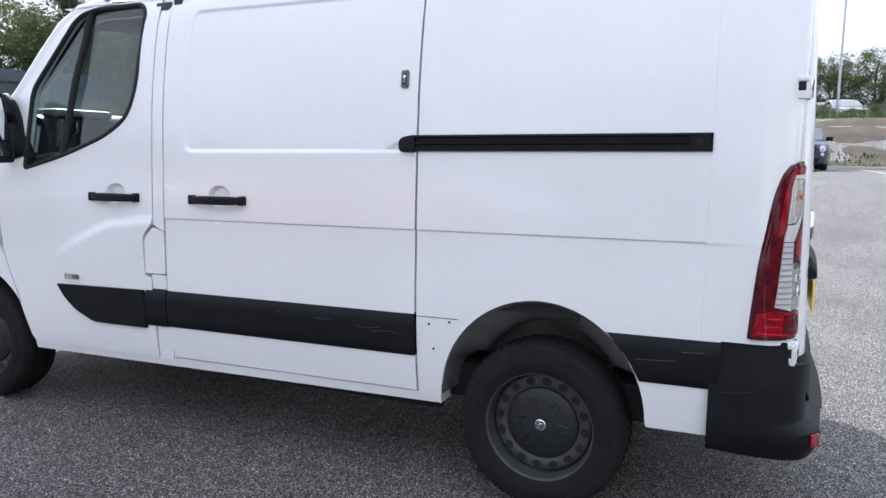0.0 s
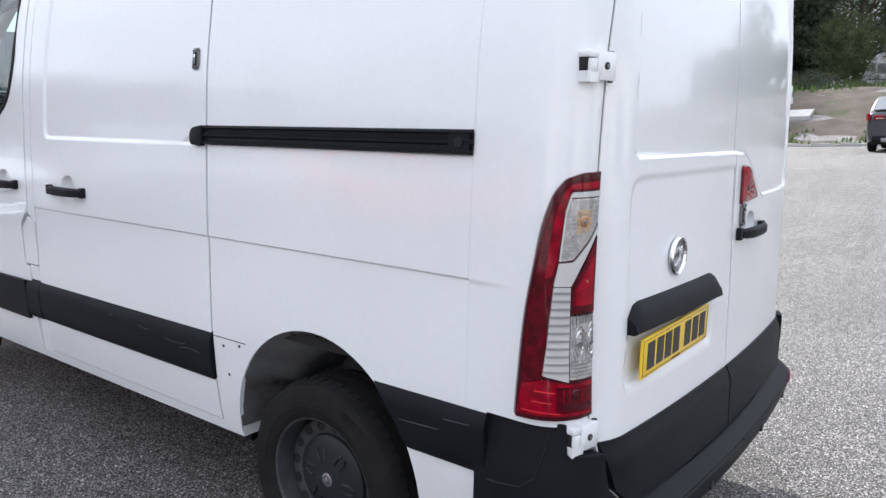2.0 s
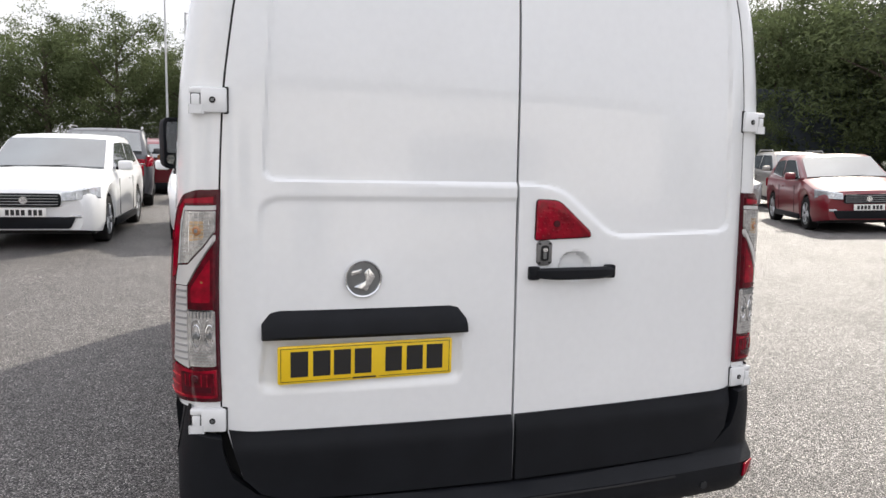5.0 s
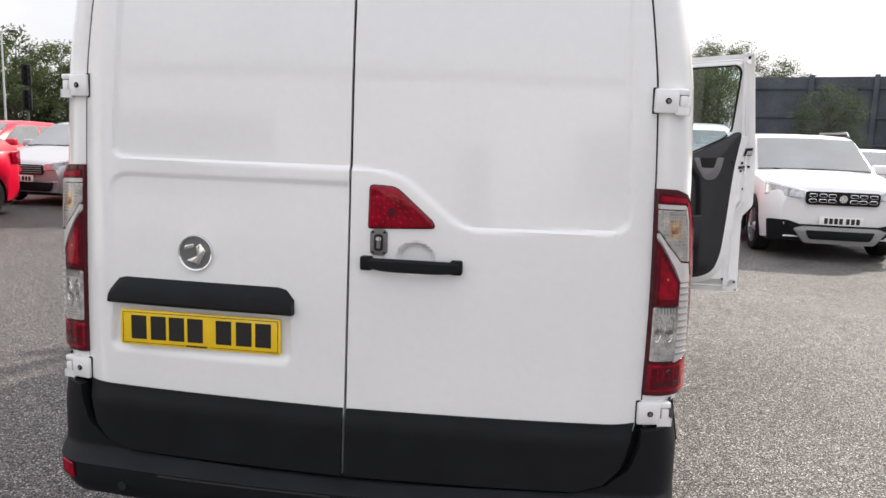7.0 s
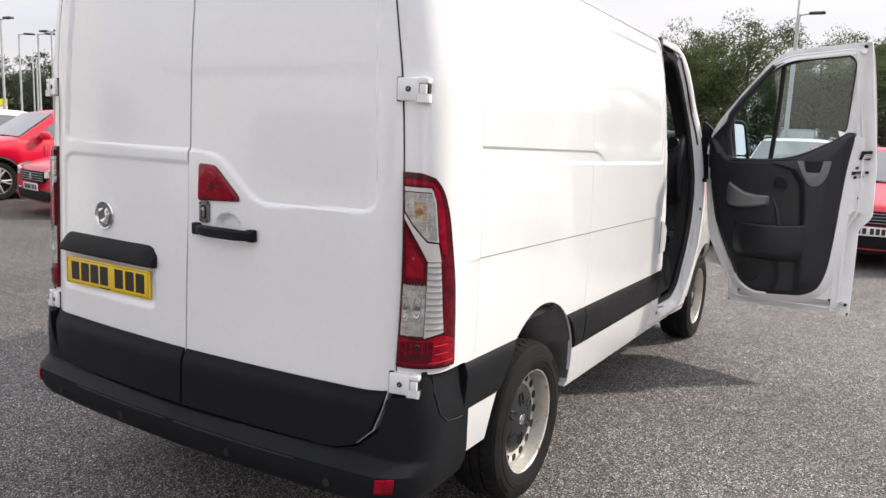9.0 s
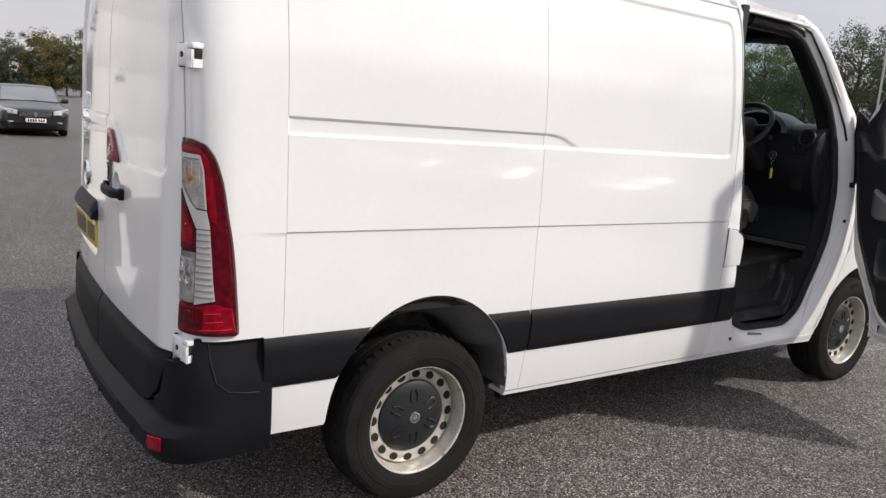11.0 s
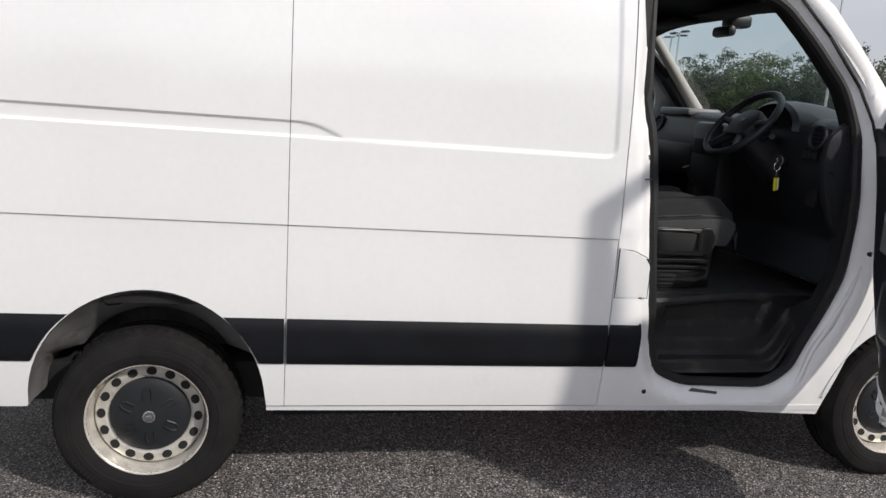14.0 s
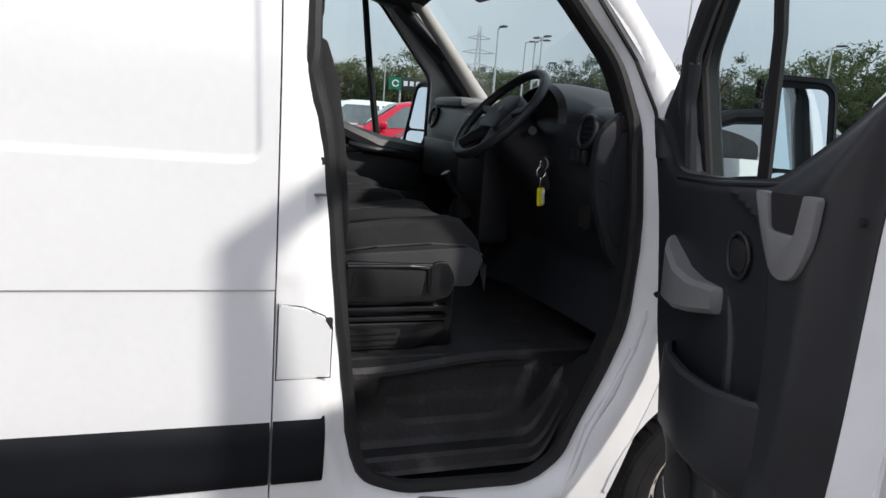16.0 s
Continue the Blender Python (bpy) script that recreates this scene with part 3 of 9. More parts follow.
for A, B in zip(rings, rings[1:]):
    for i in range(len(ZR) - 1):
        rail.faces.new((A[i], A[i + 1], B[i + 1], B[i]))
for r in (rings[0], rings[-1]):
    rail.faces.new(r)
part("door_rail", rail, "black", van, angle=20)
part("rail_end", slab(rounded([(1.555, 1.398), (1.62, 1.402), (1.628, 1.435), (1.615, 1.460), (1.555, 1.470)], 0.012), lambda u, v, w: Vector(side(s, u, v, w, True)), 0.018, bevel=0.005), "black", van)
part("rail_stop", slab(rounded([(0.445, 1.413), (0.51, 1.413), (0.51, 1.459), (0.445, 1.459)], 0.006), lambda u, v, w: Vector(side(s, u, v, 0.004 + w, True)), 0.006), "black", van)
part("stop_bolt", rod(side(s, 0.478, 1.436, 0.009, True)[:], side(s, 0.478, 1.436, 0.014, True)[:], 0.013, n=14), "gap", van)


def lock_plate(at, name, parent):
    """A small grey security lock: bevelled plate, keyhole and rivets; at(u, v, w) places it."""
    own = slab([(-0.010, -0.036), (0.010, -0.036), (0.017, -0.027), (0.017, 0.027), (0.010, 0.036), (-0.010, 0.036), (-0.017, 0.027), (-0.017, -0.027)], at, 0.007, bevel=0.0015)
    lock = part(name, own, "lock_grey", parent, "grey steel security lock")
    part("key_slot", slab(rounded([(-0.009, -0.023), (0.009, -0.023), (0.009, 0.023), (-0.009, 0.023)], 0.0085), lambda u, v, w: at(u, v, w + 0.007), 0.002), "gap", lock)
    part("key_barrel", slab(rounded([(-0.0055, 0.004), (0.0055, 0.004), (0.0055, 0.016), (-0.0055, 0.016)], 0.005), lambda u, v, w: at(u, v, w + 0.009), 0.003), "chrome", lock)
    part("key_barrel", slab(rounded([(-0.0035, -0.016), (0.0035, -0.016), (0.0035, 0.003), (-0.0035, 0.003)], 0.002), lambda u, v, w: at(u, v, w + 0.009), 0.002), "dark_chrome", lock)
    for a, b in ((-0.0115, -0.028), (0.0115, -0.028), (-0.0115, 0.028), (0.0115, 0.028)):
        part("rivet", slab([(a + 0.0032 * math.cos(t), b + 0.0032 * math.sin(t)) for t in np.linspace(0, 6.283, 9)[:-1]], lambda u, v, w: at(u, v, w + 0.007), 0.002), "gap", lock)


lock_plate(lambda u, v, w: Vector(side(-1, 1.610 - u, 1.690 + v, w)), "slam_lock", van)


def pull_handle(at, parent, length=0.27):
    """A bar handle over a scooped dish; at(u, v, w)."""
    n = 14
    bar = bmesh.new()
    rows = []
    for t in np.linspace(0, 1, n):
        u = (t - 0.5) * length
        h = 0.019 * (1 - 0.25 * abs(2 * t - 1) ** 4)
        lift = 0.030 * (1 - abs(2 * t - 1) ** 4)
        rows.append([bar.verts.new(at(u, c * h - 0.004, 0.004 + lift * 0.75 + d)) for c, d in ((-1, 0), (-1, 0.010), (-0.6, 0.017), (0.6, 0.017), (1, 0.010), (1, 0))])
    for A, B in zip(rows, rows[1:]):
        for i in range(6):
            bar.faces.new((A[i], A[(i + 1) % 6], B[(i + 1) % 6], B[i]))
    bar.faces.new(rows[0])
    bar.faces.new(rows[-1])
    handle = part("door_handle", bar, "black", parent, "black plastic door handle")
    for e in (-1, 1):
        own = slab(rounded([(e * length / 2 - 0.026, -0.025), (e * length / 2 + 0.010, -0.025), (e * length / 2 + 0.010, 0.017), (e * length / 2 - 0.026, 0.017)], 0.008), at, 0.018, bevel=0.004)
        part("handle_base", own, "black", handle)
    return handle


pull_handle(lambda u, v, w: Vector(side(-1, 2.532 - u, 1.187 + v, w, True)), van, 0.28)
pull_handle(lambda u, v, w: Vector(side(-1, 3.155 - u, 1.187 + v, w, True)), van, 0.28)

for y0, y1, z in ((1.70, 1.83, 0.672), (1.62, 1.74, 0.655), (1.93, 2.02, 0.690), (2.20, 2.23, 0.700)):
    part("scuff_mark", tube([side(-1, y, z + 0.006 * math.sin(y * 31), 0.0155, True)[:] for y in spread(y0, y1, 0.03)], 0.0014, 5), "scuff", van)
for y0, y1, z in ((0.52, 0.66, 0.660), (0.42, 0.50, 0.700)):
    part("scuff_mark", tube([side(-1, y, z - 0.05 * (y - y0), 0.0155, True)[:] for y in spread(y0, y1, 0.03)], 0.0014, 5), "scuff", van)

# ---- passenger door, closed ----
s = -1
WIN = rounded([(3.79, 1.315), (3.775, 1.72), (3.47, 2.075), (3.36, 2.100), (3.050, 2.100), (3.010, 2.06), (3.026, 1.70), (3.078, 1.565), (3.22, 1.478), (3.5, 1.385)],
              [0.02, 0.05, 0.06, 0.05, 0.04, 0.04, 0.08, 0.08, 0.08, 0.1])
CUT = 3.30


def halves(outer, hole, cut):
    """Splits a sheet with one opening into two open rings at u = cut."""
    def span(poly):
        bm = bmesh.new()
        bm.faces.new([bm.verts.new((u, v, 0)) for u, v in poly])
        f = bm.faces[:]
        bmesh.ops.bisect_plane(bm, geom=bm.verts[:] + bm.edges[:] + bm.faces[:], dist=1e-6, plane_co=(cut, 0, 0), plane_no=(1, 0, 0))
        out = {}
        for f in bm.faces:
            key = 1 if f.calc_center_median().x > cut else -1
            out[key] = [(v.co.x, v.co.y) for v in f.verts]
        bm.free()
        return out
    o, h = span(outer), span(hole)
    result = []
    for k in (-1, 1):
        def opened(poly):
            i = max(range(len(poly)), key=lambda j: (abs(poly[j][0] - cut) < 1e-5 and abs(poly[(j + 1) % len(poly)][0] - cut) < 1e-5))
            p = poly[i + 1:] + poly[:i + 1]
            return p
        po, ph = opened(o[k]), opened(h[k])
        ph = ph[::-1]
        if abs(po[-1][1] - ph[0][1]) > abs(po[-1][1] - ph[-1][1]):
            ph = ph[::-1]
        result.append(po + ph)
    return result


DOOR = rounded([(2.952, 0.388), (3.82, 0.388), (3.87, 0.62), (3.965, 0.86), (4.0, 1.25), (3.985, 1.55), (3.86, 1.72), (3.56, 2.055), (3.40, 2.118), (2.925, 2.118), (2.930, 1.06), (2.99, 1.0), (2.99, 0.81), (2.952, 0.80)],
               [0.02, 0.04, 0.08, 0.1, 0.05, 0.05, 0.05, 0.06, 0.05, 0.02, 0.01, 0.03, 0.01, 0.01])


def front_waist(y, z):
    """The crease that sweeps down the front door."""
    line = np.interp(y, [2.90, 3.22, 3.46, 3.62, 3.75], [1.078, 1.040, 0.940, 0.835, 0.74])
    return 0.010 * (1 - smooth((z - line) / 0.020)) * (1 - smooth((y - 3.45) / 0.22)) * smooth((z - line + 0.30) / 0.28)


door_bm = bmesh.new()
for half in halves(DOOR, WIN, CUT):
    skin(half, spread(2.96, 3.09, 0.02) + spread(3.095, 3.215, 0.006) + spread(3.23, 3.96, 0.02), spread(0.42, 1.13, 0.02) + spread(1.135, 1.255, 0.006) + spread(1.27, 2.1, 0.02),
         lambda u, v: side(s, u, v, 0, True) + np.stack([s * (front_waist(u, v) - dish(u, v, 3.155, 1.194)), 0 * u, 0 * u], -1), None, door_bm)
bmesh.ops.remove_doubles(door_bm, verts=door_bm.verts, dist=0.0005)
res = bmesh.ops.extrude_edge_only(door_bm, edges=[e for e in door_bm.edges if e.is_boundary])
for v in res["geom"]:
    if isinstance(v, bmesh.types.BMVert):
        v.co.x += 0.04
pdoor = part("passenger_door", door_bm, "white", van)
part("window_pane", skin(WIN, [], [], lambda u, v: side(s, u, v, -0.016, True)), "pane", pdoor, "tinted side window glass").visible_shadow = False
part("window_seal", tube([side(s, u, v, -0.004, True)[:] for u, v in WIN], 0.012, 8, closed=True), "gap", pdoor)
part("window_divider", tube([side(s, 3.395, 2.095, -0.012, True)[:], side(s, 3.455, 1.75, -0.012, True)[:], side(s, 3.525, 1.385, -0.012, True)[:]], 0.017, 8), "gap", pdoor)
part("filler_flap", skin(rounded([(2.862, 0.82), (2.985, 0.82), (2.985, 0.990), (2.928, 1.046), (2.862, 1.024)], [0.006, 0.006, 0.03, 0.01, 0.006]), spread(2.87, 2.98, 0.03), spread(0.83, 1.0, 0.04), side_place(s, 0.0, True), (0.02, 0, 0)), "white", van)
part("door_post", skin([(2.862, 0.39), (2.948, 0.39), (2.948, 0.815), (2.862, 0.815)], [], [], side_place(s, -0.002, True), (0.03, 0, 0)), "white", van)
part("door_post", skin([(2.862, 1.027), (2.924, 1.055), (2.921, TOP), (2.862, TOP)], [], spread(1.1, 2.0, 0.1), side_place(s, -0.002, True), (0.03, 0, 0)), "white", van)
part("side_moulding", skin(rounded([(2.996, 0.546), (3.34, 0.546), (3.46, 0.60), (3.53, 0.66), (3.575, 0.728), (2.996, 0.735)], [0.005, 0.03, 0.04, 0.05, 0.005, 0.005]), spread(3.02, 3.55, 0.05), spread(0.56, 0.72, 0.02), side_place(s, 0.016, True), (0.03, 0, 0)), "black", van)
# model lettering on the door
text = bpy.data.curves.new("model_lettering", "FONT")
text.body, text.size, text.extrude, text.align_x = "F3300", 0.040, 0.0015, "CENTER"
lettering = new("model_lettering", text)
dep = bpy.context.evaluated_depsgraph_get()
let_mesh = bpy.data.meshes.new_from_object(lettering.evaluated_get(dep))
bpy.data.objects.remove(lettering)
bm = bmesh.new()
bm.from_mesh(let_mesh)
for v in bm.verts:
    v.co = Vector(side(s, 3.472 - v.co.x, 0.757 + v.co.y, 0.0078 + v.co.z, True))
part("model_lettering", bm, "dark_chrome", van)


def door_mirror(at, parent, off, zc):
    """A tall van mirror: two arms, shell, two glasses; at(out, back, z) with the outward, backward and upward way."""
    foot = slab(rounded([(-0.06, 1.25), (0.10, 1.27), (0.14, 1.33), (0.09, 1.45), (0.02, 1.62), (-0.06, 1.68)], 0.03), lambda u, v, w: at(w, u - 0.05, v), 0.035, bevel=0.012)
    base = part("mirror_foot", foot, "black", parent, "black mirror mount")
    for z in (zc - 0.135, zc + 0.06):
        part("mirror_arm", tube([at(0.01, -0.06, z - 0.03), at(off * 0.45, -0.05, z), at(off - 0.05, -0.02, z + 0.01)], [0.030, 0.022, 0.026], 10), "black", parent)
    turn = radians(27)

    def on(u, b, v):
        """Turned so that the glass looks towards the cab."""
        return at(off + u * math.cos(turn) - b * math.sin(turn), u * math.sin(turn) + b * math.cos(turn) - 0.20 * v, zc + v)

    shell = bmesh.new()
    rows = []
    for back, k in ((-0.085, 0.55), (-0.07, 0.80), (-0.03, 0.95), (0.02, 1.0), (0.045, 1.0), (0.048, 0.93), (0.040, 0.90)):
        prof = rounded([(-0.096 * k, -0.188 * k), (0.098 * k, -0.188 * k), (0.102 * k, 0.180 * k), (-0.086 * k, 0.188 * k)], 0.05 * k, 4)
        rows.append([shell.verts.new(on(u, back, v)) for u, v in prof])
    for A, B in zip(rows, rows[1:]):
        for i in range(len(A)):
            shell.faces.new((A[i], A[(i + 1) % len(A)], B[(i + 1) % len(A)], B[i]))
    shell.faces.new(rows[0])
    shell.faces.new(rows[-1])
    case = part("mirror_shell", shell, "black", parent, "black plastic mirror shell")
    for z0, z1 in ((-0.075, 0.150), (-0.155, -0.087)):
        part("mirror_glass", slab(rounded([(-0.076, z0), (0.076, z0), (0.078, z1), (-0.070, z1)], 0.03), lambda u, v, w: on(u, 0.041 + w, v), 0.003), "mirror", case, "mirror glass")
    part("indicator", slab(rounded([(0.02, -0.12), (0.095, -0.12), (0.095, -0.09), (0.02, -0.09)], 0.01), lambda u, v, w: on(u, -0.066 - w, v), 0.006), "amber", case)


door_mirror(lambda o, b, z: Vector((-(0.945 + o), 3.84 - b, z)), van, 0.180, 1.50)

# front wings, A posts, bonnet, front
for s in (-1, 1):
    arch = [(y, z) for y, z in FRONT_ARCH if z > 0.42]
    outline = [(4.004, 0.90)] + [p for p in arch[::-1] if p[0] > 4.006 or True][:0] + [(4.004, 1.30), (4.004, 1.49), (4.30, 1.49), (4.75, 1.33), (4.98, 1.02), (4.98, 0.42), (4.62, 0.42)] + arch[0:] + [(3.83, 0.42), (3.885, 0.62), (3.97, 0.86)]
    part("front_wing", skin(outline, spread(3.86, 4.95, 0.05), spread(0.45, 1.45, 0.05), side_place(s, 0, True), (-s * 0.03, 0, 0)), "white", van)
    edge = [side(s, y, z, -0.004, True) for y, z in ((4.04, 1.56), (3.90, 1.70), (3.74, 1.88), (3.60, 2.03), (3.48, 2.11), (3.30, 2.135))]
    post = bmesh.new()
    rows = []
    for p in edge:
        rows.append([post.verts.new(Vector(p) + Vector((-s * a, b, c))) for a, b, c in ((0, -0.02, -0.02), (-0.0, 0.025, 0.012), (0.03, 0.055, 0.03), (0.08, 0.06, 0.03), (0.085, 0.03, 0.0), (0.05, -0.02, -0.02))])
    for A, B in zip(rows, rows[1:]):
        for i in range(6):
            post.faces.new((A[i], A[(i + 1) % 6], B[(i + 1) % 6], B[i]))
    part("windscreen_post", post, "white", van)
bm = bmesh.new()
rows = []
for t in np.linspace(0, 1, 12):
    ring = []
    for a in np.linspace(-1, 1, 17):
        wide = 0.86 - 0.20 * t ** 2
        ring.append(bm.verts.new((a * wide, 4.20 + 0.16 * (1 - a * a) + 0.62 * t, 1.475 - 0.14 * t - 0.30 * t ** 3 - 0.05 * abs(a) ** 3)))
    rows.append(ring)
for A, B in zip(rows, rows[1:]):
    for i in range(16):
        bm.faces.new((A[i], A[i + 1], B[i + 1], B[i]))
part("bonnet", bm, "white", van)
bm = bmesh.new()
rows = []
for z, f in ((1.10, 4.90), (1.0, 4.96), (0.8, 5.0), (0.55, 5.02), (0.40, 5.0), (0.30, 4.92)):
    rows.append([bm.verts.new((a * 0.80, f - 0.12 * abs(a) ** 3, z)) for a in np.linspace(-1, 1, 15)])
for A, B in zip(rows, rows[1:]):
    for i in range(14):
        bm.faces.new((A[i], A[i + 1], B[i + 1], B[i]))
part("front_bumper", bm, "white", van)


def screen(a, t):
    """The windscreen: a from -1 to 1 across, t from 0 at the base to 1 at the top."""
    half = 0.865 - 0.12 * t
    bow = 1 - a * a
    return np.array((a * half, 4.10 + 0.22 * bow + (-0.50 - 0.10 * bow) * t, 1.535 + 0.545 * t + 0.02 * bow * (1 - t)))


bm = bmesh.new()
rows = [[bm.verts.new(screen(a, t)) for a in np.linspace(-1, 1, 17)] for t in np.linspace(0, 1, 9)]
for A, B in zip(rows, rows[1:]):
    for i in range(16):
        bm.faces.new((A[i], A[i + 1], B[i + 1], B[i]))
part("windscreen", bm, "pane", van, "clear curved windscreen").visible_shadow = False

# ---- rear doors ----
UPPER = {-1: rounded([(-0.728, 2.06), (-0.765, 1.408), (0.2, 1.402), (0.2, 2.06)], 0.05),
         1: rounded([(-0.2, 1.402), (0.06, 1.402), (0.15, 1.388), (0.31, 1.258), (0.36, 1.240), (0.810, 1.250), (0.770, 2.06), (-0.2, 2.06)], [0, 0.05, 0.08, 0.06, 0.04, 0.06, 0.05, 0])}
LOWER = rounded([(-0.775, 0.72), (0.2, 0.72), (0.2, 1.368), (-0.775, 1.368)], [0.05, 0, 0, 0.07])
SCOOP = rounded([(-0.785, 0.805), (-0.165, 0.805), (-0.175, 0.985), (-0.765, 0.985)], 0.04)


def rear(x, z, out=0.0):
    x, z = np.asarray(x, float), np.asarray(z, float)
    d = np.where(x < 0, smooth(inside(UPPER[-1], x, z) / 0.010), smooth(inside(UPPER[1], x, z) / 0.010)) * 0.010
    d = d + np.where(x < 0, smooth(inside(LOWER, x, z) / 0.012) * 0.0055 * smooth((z - 0.9) / 0.4), 0)
    d = d + smooth(inside(SCOOP, x, z) / 0.02) * 0.012 + dish(x, z, 0.200, 1.146)
    return np.stack([x, rear_y(x, z) + d - out, z], -1)


def rear_plain(x, z, out=0.0):
    x, z = np.asarray(x, float), np.asarray(z, float)
    return np.stack([x, rear_y(x, z) - out, z], -1)


def door_edge(z):
    return float(half_width(z)) - CORNER_X - 0.006


rear_doors = {}
for s in (-1, 1):
    zs = spread(0.49, 2.12, 0.08)
    low = [(0.004 * s, 0.478), (0.70 * s, 0.488), (0.775 * s, 0.512), (0.825 * s, 0.56), (0.850 * s, 0.64)]
    outline = low + [(s * door_edge(z), z) for z in zs if z > 0.70] + [(s * 0.004, 2.12)]
    if s < 0:
        outline = outline[::-1]
    xs = spread(0.012, 0.862, 0.0085)
    bm = skin(outline, sorted(s * x for x in xs), spread(0.72, 1.07, 0.012) + spread(1.08, 1.205, 0.007) + spread(1.21, 1.45, 0.007) + spread(1.48, 2.02, 0.03) + spread(2.03, 2.08, 0.008),
              lambda u, v: rear(u, v), (0, 0.03, 0))
    rear_doors[s] = part("rear_door", bm, "white", van)
    # black lower panel
    low2 = [(0.005 * s, 0.480), (0.698 * s, 0.490), (0.773 * s, 0.514), (0.823 * s, 0.5615), (0.8485 * s, 0.64), (0.860 * s, 0.694)]
    outline = low2 + [(s * 0.006, 0.686)]
    if s < 0:
        outline = outline[::-1]
    bm = skin(outline, sorted(s * x for x in spread(0.05, 0.83, 0.06)), spread(0.5, 0.68, 0.02),
              lambda u, v: rear_plain(u, v, 0.006 + 0.016 * smooth((0.690 - v) / 0.05)), (0, 0.05, 0))
    part("lower_panel", bm, "black", rear_doors[s], "black grained plastic lower door panel")
part("door_seal", skin([(-0.012, 0.48), (0.012, 0.48), (0.012, 2.12), (-0.012, 2.12)], [], spread(0.5, 2.1, 0.05), lambda u, v: rear_plain(u, v, -0.022)), "gap", van)
bm = skin([(-0.90, 0.5), (0.90, 0.5), (0.84, 2.12), (-0.84, 2.12)], spread(-0.8, 0.8, 0.1), spread(0.6, 2.1, 0.1), lambda u, v: rear_plain(u, v, -0.035))
part("inner_rear", bm, "gap", van)
for s in (-1, 1):
    bm = bmesh.new()
    prev = None
    for z in spread(0.70, 2.12, 0.05):
        x = door_edge(z) + 0.003
        p = [bm.verts.new((s * (x + d), float(rear_y(x, z)) + 0.0012, z)) for d in (-0.0055, 0.0035)]
        if prev:
            bm.faces.new((prev[0], prev[1], p[1], p[0]))
        prev = p
    part("edge_seal", bm, "gap", van)

# grab strip, number plate, round emblem on one door
ldoor, rdoor = rear_doors[-1], rear_doors[1]
bm = bmesh.new()
rows = []
for t in np.linspace(0, 1, 25):
    x = -0.768 + 0.604 * t
    end = min(t, 1 - t)
    h = 0.082 * (1 - max(0, (0.07 - end) / 0.07) ** 2 * 0.45)
    rows.append([bm.verts.new(rear_plain(x, 0.962 + h * k, o)) for k, o in ((0, -0.008), (0.0, 0.020), (0.12, 0.030), (0.55, 0.026), (0.88, 0.010), (1.0, -0.004))])
for A, B in zip(rows, rows[1:]):
    for i in range(6):
        bm.faces.new((A[i], A[(i + 1) % 6], B[(i + 1) % 6], B[i]))
bm.faces.new(rows[0])
bm.faces.new(rows[-1])
part("grab_strip", bm, "black", ldoor, "black plastic handle strip over the plate")


def plate_at(x, z, w):
    """The plate hangs slightly turned in its scoop."""
    return Vector((-0.466 + x, float(rear_y(-0.466, 0.888)) - 0.001 - w + 0.028 * (x * 0.0), 0.888 + z))


plate = part("number_plate", slab(rounded([(-0.26, -0.0555), (0.26, -0.0555), (0.26, 0.0555), (-0.26, 0.0555)], 0.008), plate_at, 0.006, bevel=0.0015), "yellow", ldoor, "yellow rear number plate with dark bars")
for x0, x1, z0, z1 in [(-0.252, 0.252, 0.0475, 0.0490), (-0.252, -0.05, -0.0490, -0.0475), (0.035, 0.252, -0.0490, -0.0475), (-0.252, -0.2505, -0.0490, 0.0490), (0.2505, 0.252, -0.0490, 0.0490)]:
    part("plate_border", slab([(x0, z0), (x1, z0), (x1, z1), (x0, z1)], lambda u, v, w: plate_at(u, v, 0.006 + w), 0.0008), "ink", plate)
for x in (-0.199, -0.135, -0.075, -0.014, 0.078, 0.143, 0.205):
    part("plate_bar", slab([(x - 0.025, -0.036), (x + 0.025, -0.036), (x + 0.025, 0.039), (x - 0.025, 0.039)], lambda u, v, w: plate_at(u, v, 0.006 + w), 0.001), "ink", plate)
part("maker_bar", slab([(-0.045, -0.051), (0.025, -0.051), (0.025, -0.046), (-0.045, -0.046)], lambda u, v, w: plate_at(u, v, 0.006 + w), 0.0008), "ink", plate)


